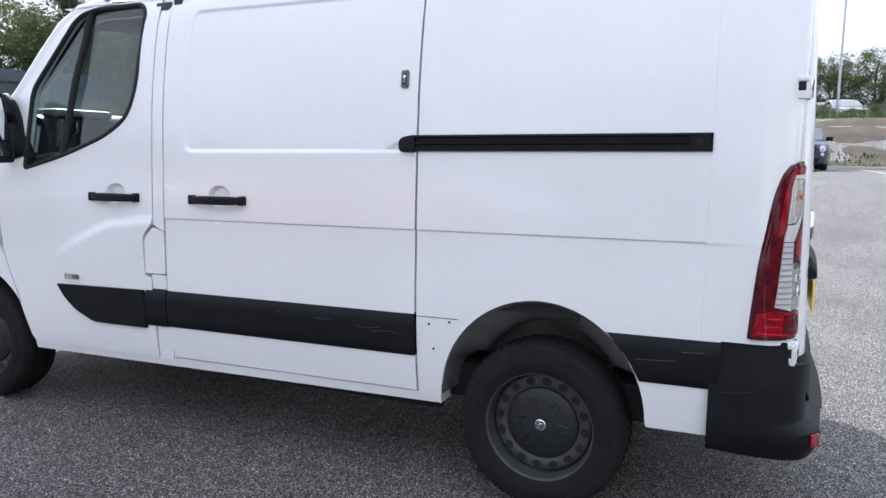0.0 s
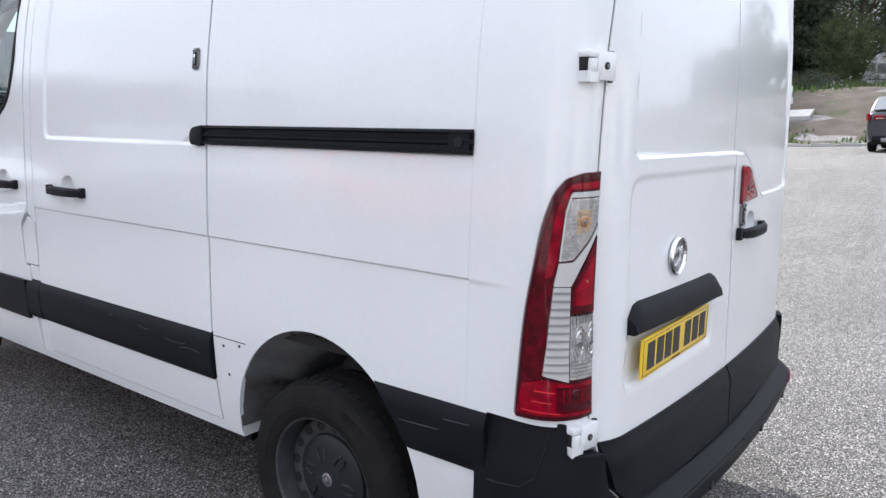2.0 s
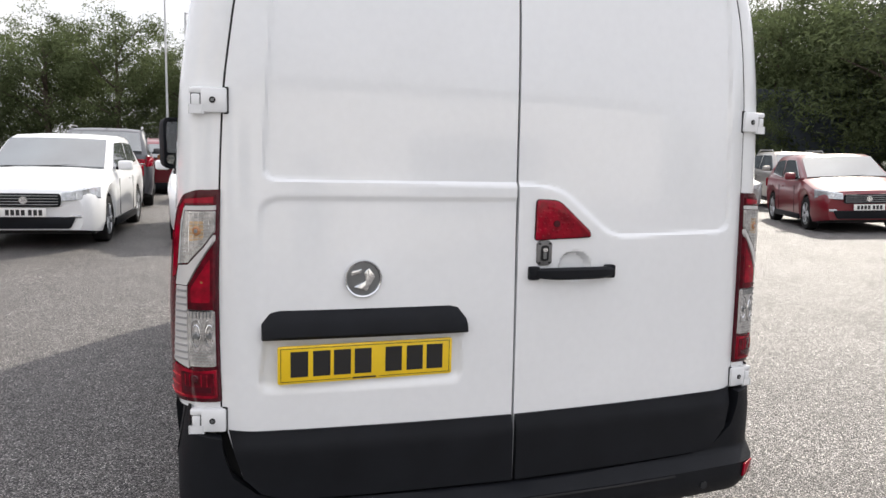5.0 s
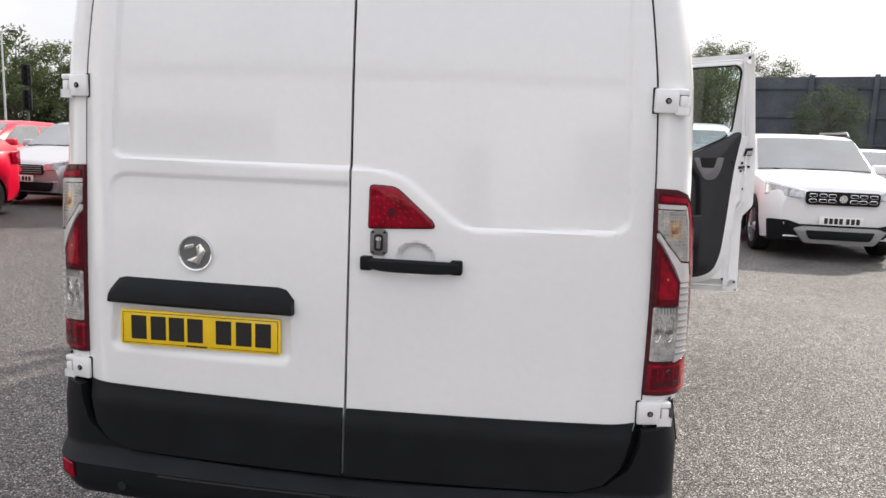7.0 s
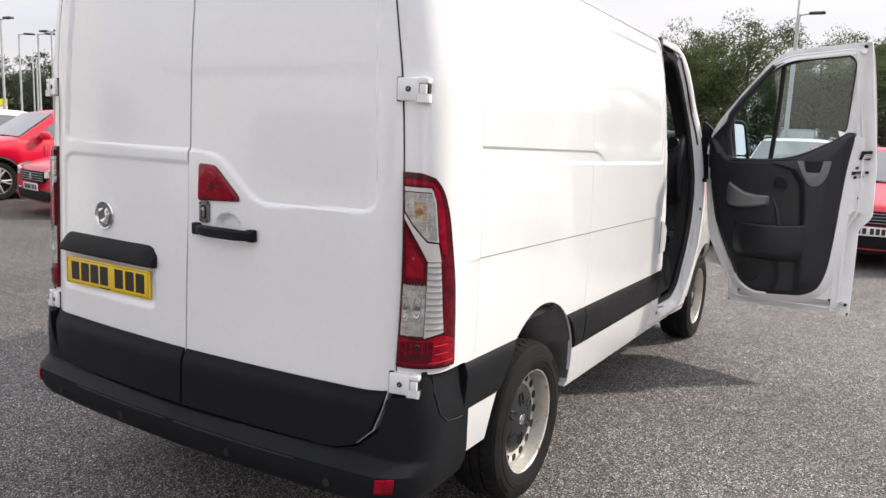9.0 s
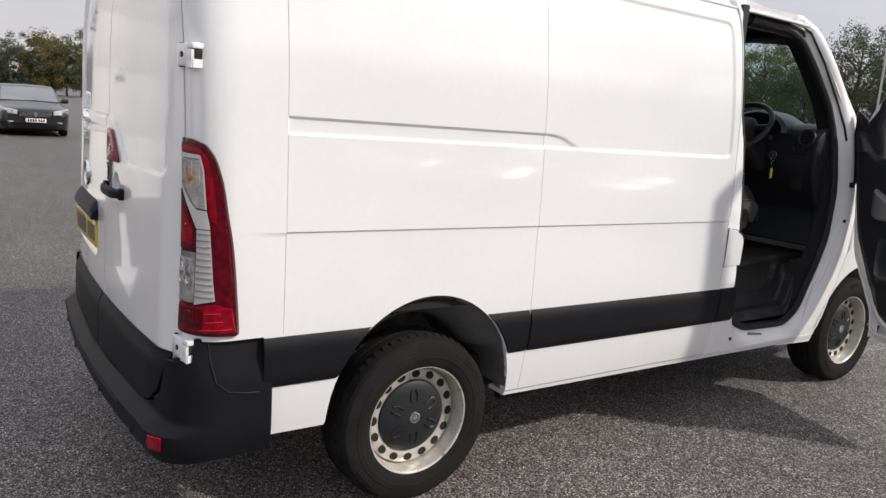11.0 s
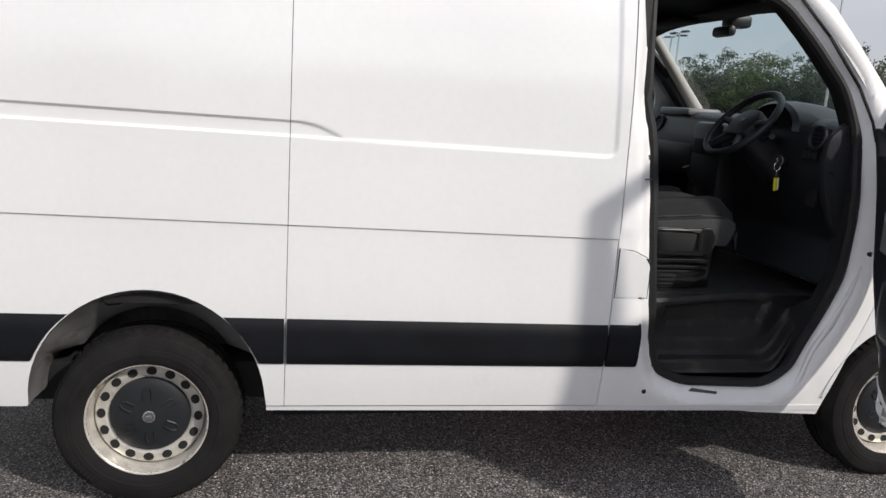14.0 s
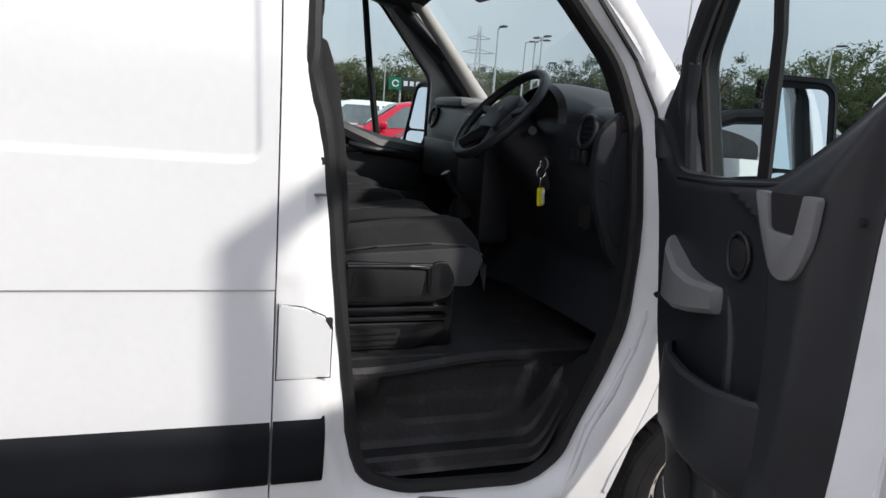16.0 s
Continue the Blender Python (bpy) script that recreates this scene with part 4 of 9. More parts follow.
def emblem(at, r, parent):
    """A chrome ring round a plain dark disc with a plain chrome wedge shape."""
    n = 40
    ring = bmesh.new()
    prof = [(r * 0.84, 0.004), (r * 0.88, 0.010), (r * 0.95, 0.012), (r, 0.006), (r, 0.0)]
    rows = [[ring.verts.new(at(q * math.cos(t), q * math.sin(t), w)) for t in np.linspace(0, 2 * math.pi, n, endpoint=False)] for q, w in prof]
    for A, B in zip(rows, rows[1:]):
        for i in range(n):
            ring.faces.new((A[i], A[(i + 1) % n], B[(i + 1) % n], B[i]))
    badge = part("emblem", ring, "chrome", parent, "round chrome emblem with a plain wedge")
    part("emblem_disc", slab([(r * 0.85 * math.cos(t), r * 0.85 * math.sin(t)) for t in np.linspace(0, 2 * math.pi, 24)[:-1]], at, 0.004), "dark_chrome", badge)
    part("emblem_wedge", slab(rounded([(-0.55 * r, -0.42 * r), (0.2 * r, -0.66 * r), (0.62 * r, 0.12 * r), (0.30 * r, 0.58 * r), (0.02 * r, 0.34 * r), (0.12 * r, -0.12 * r)], r * 0.1), lambda u, v, w: at(u, v, w + 0.004), 0.006, bevel=0.002), "chrome", badge)
    part("emblem_bar", slab(rounded([(-0.66 * r, 0.16 * r), (-0.1 * r, 0.30 * r), (-0.06 * r, 0.52 * r), (-0.60 * r, 0.42 * r)], r * 0.05), lambda u, v, w: at(u, v, w + 0.004), 0.005, bevel=0.001), "chrome", badge)
    return badge


emblem(lambda u, v, w: Vector((-0.480 + u, float(rear_y(-0.48, 1.13)) + 0.003 - w, 1.131 + v)), 0.056, ldoor)

# high red reflector lamp, lock and handle on the other door
TRI = rounded([(0.060, 1.238), (0.253, 1.246), (0.248, 1.262), (0.138, 1.358), (0.062, 1.362)], [0.006, 0.008, 0.01, 0.02, 0.012])
tri = part("brake_lamp", slab(TRI, lambda u, v, w: Vector(rear_plain(u, v, w - 0.002)), 0.012, bevel=0.004), "red", rdoor, "red triangular brake lamp")
part("lamp_rim", tube([rear_plain(u, v, 0.002)[:] for u, v in TRI], 0.0035, 6, closed=True), "red_dark", tri)
for r0, k in ((0.024, 9), (0.042, 14), (0.060, 18)):
    for t in np.linspace(0, 2 * math.pi, k, endpoint=False):
        u, v = 0.128 + r0 * math.cos(t), 1.288 + r0 * math.sin(t)
        if float(inside(TRI, [u], [v])[0]) > 0.009:
            part("lens_facet", rod(rear_plain(u, v, 0.0085)[:], rear_plain(u, v, 0.0108)[:], 0.0055, 0.003, n=8), "red", tri)
part("lamp_bulb", rod(rear_plain(0.128, 1.288, 0.008)[:], rear_plain(0.128, 1.288, 0.0125)[:], 0.011, n=14), "red_dark", tri)
lock_plate(lambda u, v, w: Vector((0.091 + u * 1.5, float(rear_y(0.09, 1.196)) - w, 1.196 + v * 1.08)), "door_lock", rdoor)
pull_handle(lambda u, v, w: Vector((0.197 + u, float(rear_y(0.2, 1.14)) - w, 1.138 + v)), rdoor, 0.265)


def door_hinge(s, z, parent):
    """A pale box hinge wrapped from the door edge onto the corner; built along x, then turned with the body."""
    xe = door_edge(z)
    m = Matrix.Translation((s * (xe - 0.010), float(rear_y(xe - 0.010, z)), z)) @ Matrix.Rotation(s * radians(12), 4, "Z") @ Matrix.Diagonal((s, 1, 1, 1))

    def block(name, x0, x1, y0, y1, h, mat, bevel, up, label=""):
        own = moved(box(x0, x1, y0, y1, -h, h, bevel), m)
        if s < 0:
            bmesh.ops.reverse_faces(own, faces=own.faces)
        return part(name, own, mat, up, label)

    leaf = block("door_hinge", 0.0, 0.070, -0.014, 0.03, 0.034, "white", 0.006, parent, "white painted door hinge")
    for k in (-1, 1):
        own = moved(box(0.064, 0.100, -0.013, 0.025, k * 0.034 - k * 0.017, k * 0.034, 0.004), m)
        part("hinge_arm", own, "white", leaf)
    # dark filler: shade of the slot round the knuckle, put in as colour
    block("hinge_pin_cover", 0.060, 0.098, -0.004, 0.022, 0.0175, "gap", 0.002, leaf)
    block("hinge_knuckle", 0.072, 0.094, -0.0145, 0.010, 0.0155, "white", 0.003, leaf)
    part("hinge_bolt", rod(m @ Vector((0.037, -0.0165, 0)), m @ Vector((0.037, -0.010, 0)), 0.0085, n=14), "gap", leaf)
    part("bolt_head", rod(m @ Vector((0.037, -0.0185, 0)), m @ Vector((0.037, -0.012, 0)), 0.0045, n=10), "dark_chrome", leaf)
    # dark plate drawn for the shadow gap along the leaf's inner edge
    block("hinge_gasket", -0.004, 0.012, -0.004, 0.012, 0.0365, "gap", 0.003, leaf)


for s in (-1, 1):
    for z in (1.627, 0.724):
        door_hinge(s, z, van)


# ---- tail lamps ----
def lamp_piece(s, outline, out, mat, parent, name, label="", step=0.03):
    us = [u for u, _ in outline]
    vs = [v for _, v in outline]
    if s > 0:
        outline = outline[::-1]
    bm = skin(outline, spread(min(us) + step, max(us) - step, 0.05), spread(min(vs) + 0.02, max(vs) - 0.02, 0.05),
              lambda u, v: corner(s, u, v, out), (-s * 0.012, 0.012, 0))
    return part(name, bm, mat, parent, label)


for s in (-1, 1):
    shell = rounded([(0.335, 0.768), (1.0, 0.772), (1.0, 1.378), (0.80, 1.376), (0.655, 1.362), (0.565, 1.325), (0.492, 1.25), (0.452, 1.158), (0.402, 1.06), (0.370, 0.95)], [0.01, 0.003, 0.003, 0.03, 0.03, 0.04, 0.05, 0.05, 0.05, 0.05])
    lamp = lamp_piece(s, shell, 0.010, "red_dark", van, "tail_lamp", "tall red and clear tail lamp")
    # red band down the side and over the top
    lamp_piece(s, rounded([(0.385, 0.865), (0.52, 0.880), (0.548, 0.95), (0.593, 1.117), (0.625, 1.160), (0.660, 1.29), (0.700, 1.332), (0.970, 1.336), (0.970, 1.364), (0.80, 1.362), (0.672, 1.350), (0.585, 1.312), (0.515, 1.24), (0.475, 1.155), (0.425, 1.055), (0.393, 0.95)], 0.004), 0.015, "red_deep", lamp, "red_side_lens")
    # brighter red overlay on the upper part of the band
    lamp_piece(s, rounded([(0.530, 1.125), (0.585, 1.135), (0.618, 1.175), (0.652, 1.295), (0.692, 1.338), (0.960, 1.341), (0.960, 1.358), (0.70, 1.350), (0.625, 1.322), (0.572, 1.25)], 0.004), 0.0165, "red", lamp, "reflex_strip", step=0.015)
    # foot of the lamp
    lamp_piece(s, rounded([(0.352, 0.782), (0.970, 0.784), (0.970, 0.866), (0.76, 0.862), (0.52, 0.876), (0.385, 0.860)], 0.006), 0.015, "red", lamp, "fog_lens")
    lamp_piece(s, rounded([(0.63, 0.792), (0.955, 0.792), (0.955, 0.856), (0.63, 0.858)], 0.006), 0.0165, "red_deep", lamp, "fog_reflector", step=0.02)
    lamp_piece(s, [(0.665, 0.800), (0.93, 0.800), (0.93, 0.815), (0.665, 0.815)], 0.0175, "red_dark", lamp, "fog_rib", step=0.02)
    for u in (0.68, 0.73, 0.84, 0.89):
        lamp_piece(s, [(u, 0.818), (u + 0.008, 0.818), (u + 0.008, 0.852), (u, 0.852)], 0.0175, "red", lamp, "fog_rib", step=0.002)
    for z, u0, u1 in ((0.792, 0.38, 0.66), (0.818, 0.45, 0.60), (0.845, 0.47, 0.62)):
        lamp_piece(s, [(u0, z), (u1, z - 0.003), (u1, z - 0.0005), (u0, z + 0.0025)], 0.0168, "red_line", lamp, "lens_edge", step=0.03)
    part("lamp_bulb", rod(corner(s, 0.785, 0.840, 0.013)[:], corner(s, 0.785, 0.840, 0.0185)[:], 0.013, 0.009, n=16), "red_dark", lamp)
    # stop lens, a slanted red block
    lamp_piece(s, rounded([(0.735, 1.040), (0.965, 1.040), (0.965, 1.226), (0.90, 1.192), (0.735, 1.104)], 0.005), 0.0175, "red_deep", lamp, "stop_lens", step=0.02)
    lamp_piece(s, rounded([(0.77, 1.060), (0.94, 1.060), (0.94, 1.185), (0.77, 1.100)], 0.01), 0.0182, "red", lamp, "stop_reflector", step=0.02)
    part("lamp_bulb", rod(corner(s, 0.87, 1.118, 0.014)[:], corner(s, 0.87, 1.118, 0.0195)[:], 0.0045, 0.003, n=12), "amber", lamp)
    # pale diagonal between the stop and the indicator
    lamp_piece(s, rounded([(0.595, 1.108), (0.728, 1.108), (0.80, 1.150), (0.90, 1.203), (0.965, 1.236), (0.965, 1.252), (0.88, 1.214), (0.74, 1.166), (0.628, 1.163)], 0.003), 0.0172, "lamp_white", lamp, "diagonal_strip", step=0.02)
    # reversing lens
    lamp_piece(s, rounded([(0.735, 0.876), (0.965, 0.876), (0.965, 1.034), (0.735, 1.034)], 0.006), 0.016, "clear", lamp, "reversing_lens", step=0.02)
    for i in range(7):
        u = 0.750 + i * 0.031
        lamp_piece(s, [(u, 1.016), (u + 0.007, 1.016), (u + 0.007, 1.038), (u, 1.038)], 0.0178, "dark_chrome", lamp, "lens_tooth", step=0.002)
    for cu, r0 in ((0.815, 0.015), (0.935, 0.013)):
        part("lamp_bulb", rod(corner(s, cu, 0.965, 0.014)[:], corner(s, cu, 0.965, 0.0205)[:], r0 * 0.8, r0 * 0.5, n=16), "dark_chrome", lamp)
        for k in (1, 2, 3):
            ring = [(cu + 0.018 * k * math.cos(t), 0.965 + 0.0155 * k * math.sin(t)) for t in np.linspace(0, 2 * math.pi, 22, endpoint=False)]
            ring = [(min(max(u, 0.742), 0.958), z) for u, z in ring]
            part("lens_ring", tube([corner(s, u, z, 0.0172)[:] for u, z in ring], 0.0020, 5, closed=True), "chrome" if k == 2 else "clear", lamp)
    for i in range(5):
        z = 0.885 + i * 0.0088
        lamp_piece(s, [(0.75, z), (0.955, z), (0.955, z + 0.0016), (0.75, z + 0.0016)], 0.0170, "dark_chrome", lamp, "lens_rib", step=0.02)
    # indicator lens with its amber bulb
    lamp_piece(s, rounded([(0.635, 1.168), (0.735, 1.172), (0.88, 1.222), (0.965, 1.260), (0.965, 1.318), (0.705, 1.316), (0.668, 1.285)], 0.006), 0.016, "clear", lamp, "indicator_lens", step=0.02)
    lamp_piece(s, rounded([(0.690, 1.319), (0.965, 1.321), (0.965, 1.334), (0.705, 1.331)], 0.003), 0.017, "lamp_white", lamp, "upper_lens", step=0.02)
    lamp_piece(s, [(0.628, 1.168), (0.640, 1.168), (0.672, 1.285), (0.705, 1.322), (0.692, 1.326), (0.660, 1.288)], 0.0176, "lamp_white", lamp, "lens_border", step=0.01)
    lamp_piece(s, rounded([(0.745, 1.232), (0.885, 1.240), (0.885, 1.290), (0.745, 1.288)], 0.02), 0.0166, "amber_tint", lamp, "indicator_reflector", step=0.02)
    part("lamp_bulb", rod(corner(s, 0.818, 1.262, 0.014)[:], corner(s, 0.818, 1.262, 0.020)[:], 0.015, 0.010, n=16), "amber", lamp)
    part("bulb_cap", rod(corner(s, 0.818, 1.262, 0.018)[:], corner(s, 0.818, 1.262, 0.0215)[:], 0.007, 0.005, n=12), "dark_chrome", lamp)
    for i in range(14):
        z = 1.182 + i * 0.0098
        a = 0.645 + (z - 1.168) * 0.25
        e = min(0.958, 0.742 + max(0, z - 1.174) * 2.5)
        lamp_piece(s, [(a, z), (e, z), (e, z + 0.0014), (a, z + 0.0014)], 0.0169, "dark_chrome", lamp, "lens_rib", step=0.02)
    for i in range(6):
        u = 0.70 + i * 0.045
        lamp_piece(s, [(u, 1.20 + 0.36 * max(0, u - 0.74)), (u + 0.004, 1.20 + 0.36 * max(0, u - 0.74)), (u + 0.004, 1.312), (u, 1.312)], 0.0168, "chrome", lamp, "lens_rib", step=0.001)
    # ribbed pale strip on the flank
    lamp_piece(s, rounded([(0.527, 0.886), (0.640, 0.878), (0.727, 0.870), (0.728, 1.105), (0.597, 1.105), (0.553, 0.95)], 0.004), 0.016, "lamp_white", lamp, "ribbed_strip", step=0.02)
    for i in range(11):
        z = 0.893 + i * 0.0196
        a = float(np.interp(z, [0.886, 0.95, 1.115], [0.534, 0.560, 0.603]))
        lamp_piece(s, [(a, z), (0.722, z), (0.722, z + 0.0060), (a, z + 0.0060)], 0.0185, "rib_grey", lamp, "strip_rib", step=0.03)


# ---- rear bumper ----
def bumper_at(p, z, out=0.0):
    """p runs along the rear from the middle, round the corner and onto the side."""
    p, z = np.asarray(p, float), np.asarray(z, float)
    s, q = np.sign(p), np.abs(p)
    step = 0.052 * smooth((0.482 - z) / 0.036) - 0.07 * np.clip((0.40 - z) / 0.1, 0, 1) ** 2
    yr = 0.040 + 0.04 * (np.minimum(q, 0.80) / 0.80) ** 2.2
    a = np.clip((q - 0.80) / 0.32, 0, 1) * math.pi / 2
    side_x = 0.988 + 0.014 * smooth((0.70 - z) / 0.1) - 0.05 * np.clip((0.45 - z) / 0.13, 0, 1) ** 2
    x = np.where(q < 0.80, q, 0.80 + (side_x + 0.010 * np.sin(2 * a) - 0.80) * np.sin(a) ** 0.78 + out * np.sin(a))
    y = np.where(q < 0.80, yr - step - out, 0.080 + 0.215 * (1 - np.clip(np.cos(a), 0, 1) ** 0.78) - (step + out) * np.cos(a))
    y = np.where(q > 1.12, 0.295 + (q - 1.12), y)
    top = smooth((z - 0.70) / 0.055)
    return np.stack([s * (x - 0.010 * top), y + 0.02 * top * (q < 0.9), z], -1)


outline = [(-1.188, 0.352), (-1.1, 0.345), (-0.85, 0.335), (0.85, 0.335), (1.1, 0.345), (1.188, 0.352), (1.188, 0.752), (1.02, 0.764), (1.000, 0.764), (0.988, 0.688), (0.866, 0.680), (0.860, 0.64), (0.835, 0.565), (0.785, 0.508), (0.70, 0.482),
           (0.0, 0.470), (-0.70, 0.482), (-0.785, 0.508), (-0.835, 0.565), (-0.860, 0.64), (-0.866, 0.680), (-0.988, 0.688), (-1.000, 0.764), (-1.02, 0.764), (-1.188, 0.752)]
bm = skin(outline, spread(-1.17, -0.78, 0.03) + spread(-0.7, 0.7, 0.1) + spread(0.78, 1.17, 0.03), spread(0.36, 0.47, 0.03) + spread(0.475, 0.50, 0.008) + spread(0.53, 0.74, 0.03), lambda u, v: bumper_at(u, v), (0, 0.04, 0))
bumper = part("rear_bumper", bm, "black", van, "black grained plastic rear bumper")
for s in (-1, 1):
    pts = [bumper_at(s * p, z, 0.001)[:] for p, z in ((1.045, 0.752), (1.05, 0.69), (1.065, 0.62), (1.10, 0.585), (1.15, 0.573), (1.185, 0.572))]
    part("bumper_crease", tube(pts, 0.0028, 6), "gap", bumper)
    ro = rounded([(s * 0.862, 0.388), (s * 0.921, 0.392), (s * 0.921, 0.440), (s * 0.862, 0.436)], 0.005)
    part("rear_reflector", slab(ro, lambda u, v, w: Vector(bumper_at(u, v, 0.001 + w)), 0.006, bevel=0.002), "red", bumper, "red rear reflector")
for p in (-0.705, -0.285, 0.285, 0.705):
    c = Vector(bumper_at(p, 0.385, 0.0))
    part("parking_sensor", rod(c + Vector((0, 0.01, 0)), c + Vector((0, -0.004, 0)), 0.014, n=16), "cover", bumper)
for x in (-0.30, 0.30):
    part("bumper_groove", tube([bumper_at(q, 0.435, 0.001)[:] for q in spread(x - 0.28, x + 0.28, 0.07)], 0.004, 6), "gap", bumper)


# ---- wheels ----
def van_wheel(parent):
    """A van wheel at the origin with its axle along x, outer face to +x."""
    turn = Matrix.Rotation(math.pi / 2, 4, "Y")
    wheel = new("wheel")
    wheel.parent = parent
    R = 0.342  # scaled with the whole wheel below
    prof = [(0.215, -0.105), (0.245, -0.115), (0.300, -0.116), (0.330, -0.100), (R - 0.002, -0.078), (R, -0.05)]
    for g in (-0.045, 0.0, 0.045):
        prof += [(R, g - 0.006), (R - 0.008, g - 0.005), (R - 0.008, g + 0.005), (R, g + 0.006)]
    prof += [(R, 0.05), (R - 0.002, 0.078), (0.334, 0.093), (0.325, 0.104), (0.300, 0.113), (0.285, 0.1135), (0.283, 0.1155), (0.262, 0.1165), (0.260, 0.1145), (0.245, 0.113), (0.228, 0.106), (0.215, 0.098)]
    tyre = part("tyre", lathe(prof, turn, 72), "tyre", wheel, "black tyre with worn tread", angle=25)
    lugs = bmesh.new()
    for i in range(54):
        a = 2 * math.pi * i / 54
        for x0, x1, tw in ((0.052, 0.095, 0.02), (-0.095, -0.052, 0.02)):
            r0, r1 = (R - 0.012, R + 0.006)
            c = [(x, a + da) for x, da in ((x0, 0), (x1, tw), (x1, tw + 0.075), (x0, 0.075))]
            lo = [lugs.verts.new((x, (r0 - 0.03 * (abs(x) > 0.08)) * math.cos(t), (r0 - 0.03 * (abs(x) > 0.08)) * math.sin(t))) for x, t in c]
            hi = [lugs.verts.new((x, (r1 - 0.013 * (abs(x) > 0.08)) * math.cos(t), (r1 - 0.013 * (abs(x) > 0.08)) * math.sin(t))) for x, t in c]
            lugs.faces.new(hi)
            for j in range(4):
                lugs.faces.new((lo[j], lo[(j + 1) % 4], hi[(j + 1) % 4], hi[j]))
    tagged(part("tread", lugs, "tyre", tyre), kind="stuff")
    # raised ring of lettering on the wall, shown as short bars
    for a0 in (1.1, 4.2):
        for i in range(7):
            a = a0 + i * 0.055
            p = Vector((0.1125, 0.300 * math.sin(a), 0.300 * math.cos(a)))
            own = moved(box(-0.001, 0.002, -0.005, 0.005, -0.010, 0.010), Matrix.Translation(p) @ Matrix.Rotation(-a, 4, "X"))
            part("wall_bar", own, "tyre", tyre)
    rim_prof = [(0.150, 0.038), (0.160, 0.045), (0.180, 0.047), (0.198, 0.042), (0.203, 0.026), (0.207, 0.024), (0.210, 0.060), (0.212, 0.082), (0.2145, 0.097), (0.219, 0.102), (0.2235, 0.103), (0.2245, 0.096), (0.218, 0.09)]
    rim = lathe([(0.0, 0.016), (0.10, 0.028)] + rim_prof, turn, 64)
    rim_part = part("rim", rim, "rim", wheel, "worn silver steel wheel rim")
    # holes are dark plates on the disc, their shade put in as colour
    for i in range(16):
        a = 2 * math.pi * i / 16
        p = Vector((0.0475, 0.1765 * math.sin(a), 0.1765 * math.cos(a)))
        own = slab([(0.0195 * math.cos(t), 0.0160 * math.sin(t)) for t in np.linspace(0, 6.2832, 13)[:-1]],
                   lambda u, v, w: Matrix.Translation(p) @ Matrix.Rotation(-a, 4, "X") @ Vector((w - 0.012, u, v)), 0.0125)
        part("rim_hole", own, "gap", rim_part)
    dip = 0.022
    inner = Matrix.Translation((-dip, 0, 0)) @ turn
    cover = part("hub_cover", lathe([(0.0, 0.092), (0.030, 0.092), (0.050, 0.090), (0.100, 0.085), (0.130, 0.079), (0.146, 0.071), (0.150, 0.058)], inner, 48), "cover", wheel, "dark plastic hub cover")
    for i in range(6):
        a = 2 * math.pi * i / 6 + 0.3
        for da in (-0.16, 0.16):
            q = [Vector((0.0895 - dip, 0.068 * math.sin(a + da * 1.3), 0.068 * math.cos(a + da * 1.3))), Vector((0.0865 - dip, 0.100 * math.sin(a + da), 0.100 * math.cos(a + da))), Vector((0.0835 - dip, 0.114 * math.sin(a + da * 0.45), 0.114 * math.cos(a + da * 0.45)))]
            part("cover_rib", tube(q, 0.0045, 6), "cover", cover)
    cap = part("centre_cap", lathe([(0.0, 0.0965), (0.020, 0.0965), (0.0235, 0.095), (0.0255, 0.090)], inner, 24), "chrome", cover, "chrome centre cap")
    part("cap_disc", lathe([(0.0, 0.0972), (0.018, 0.0972), (0.0185, 0.0962)], inner, 20), "dark_chrome", cap)
    part("cap_mark", box(0.0965 - dip, 0.0982 - dip, -0.012, 0.010, -0.006, 0.008, 0.001), "chrome", cap)
    return wheel


def wheel_pose(x, y, z, rx, ry, rz):
    return pose(x, y, z, rx, ry, rz) @ Matrix.Diagonal((1.0, 0.977, 0.977, 1))


first = van_wheel(van)
first.matrix_basis = wheel_pose(0.862, 1.02, 0.329, 20, 0, 0)


def copy_part(ob, m):
    made = copy_thing(ob, m)
    made.parent = ob.parent
    made.matrix_basis = m
    return made


copy_part(first, wheel_pose(0.862, 4.205, 0.329, 75, 0, 0))
# the same wheel, its rim in the shaded tone, for the passenger flank
def shaded_wheel(m):
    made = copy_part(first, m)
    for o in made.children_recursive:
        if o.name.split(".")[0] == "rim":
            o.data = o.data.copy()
            o.data.materials[0] = M["rim_shaded"]
            o["label"] = "steel wheel rim in a shaded tone"


shaded_wheel(wheel_pose(-0.878, 1.02, 0.329, 40, 0, 180))
shaded_wheel(wheel_pose(-0.878, 4.205, 0.329, 110, 0, 180))
for s in (-1, 1):
    part("brake_drum", rod((s * 0.70, 1.02, 0.342), (s * 0.87, 1.02, 0.342), 0.17, n=24), "gap", van)

# ---- driver side: door frame ----
s = 1
APERTURE = rounded([(3.00, 0.62), (3.04, 0.50), (3.17, 0.445), (3.57, 0.430), (3.665, 0.51), (3.705, 0.63), (3.772, 0.78), (3.828, 0.93), (3.842, 1.22), (3.830, 1.52), (3.76, 1.70), (3.60, 1.87), (3.44, 2.02), (3.32, 2.06), (2.90, 2.075), (2.862, 2.03), (2.858, 1.60), (2.90, 1.46), (2.925, 1.25), (2.95, 1.0)],
                   [0.05, 0.05, 0.05, 0.06, 0.04, 0.04, 0.06, 0.06, 0.08, 0.06, 0.06, 0.06, 0.06, 0.04, 0.03, 0.03, 0.06, 0.06, 0.08, 0.08])
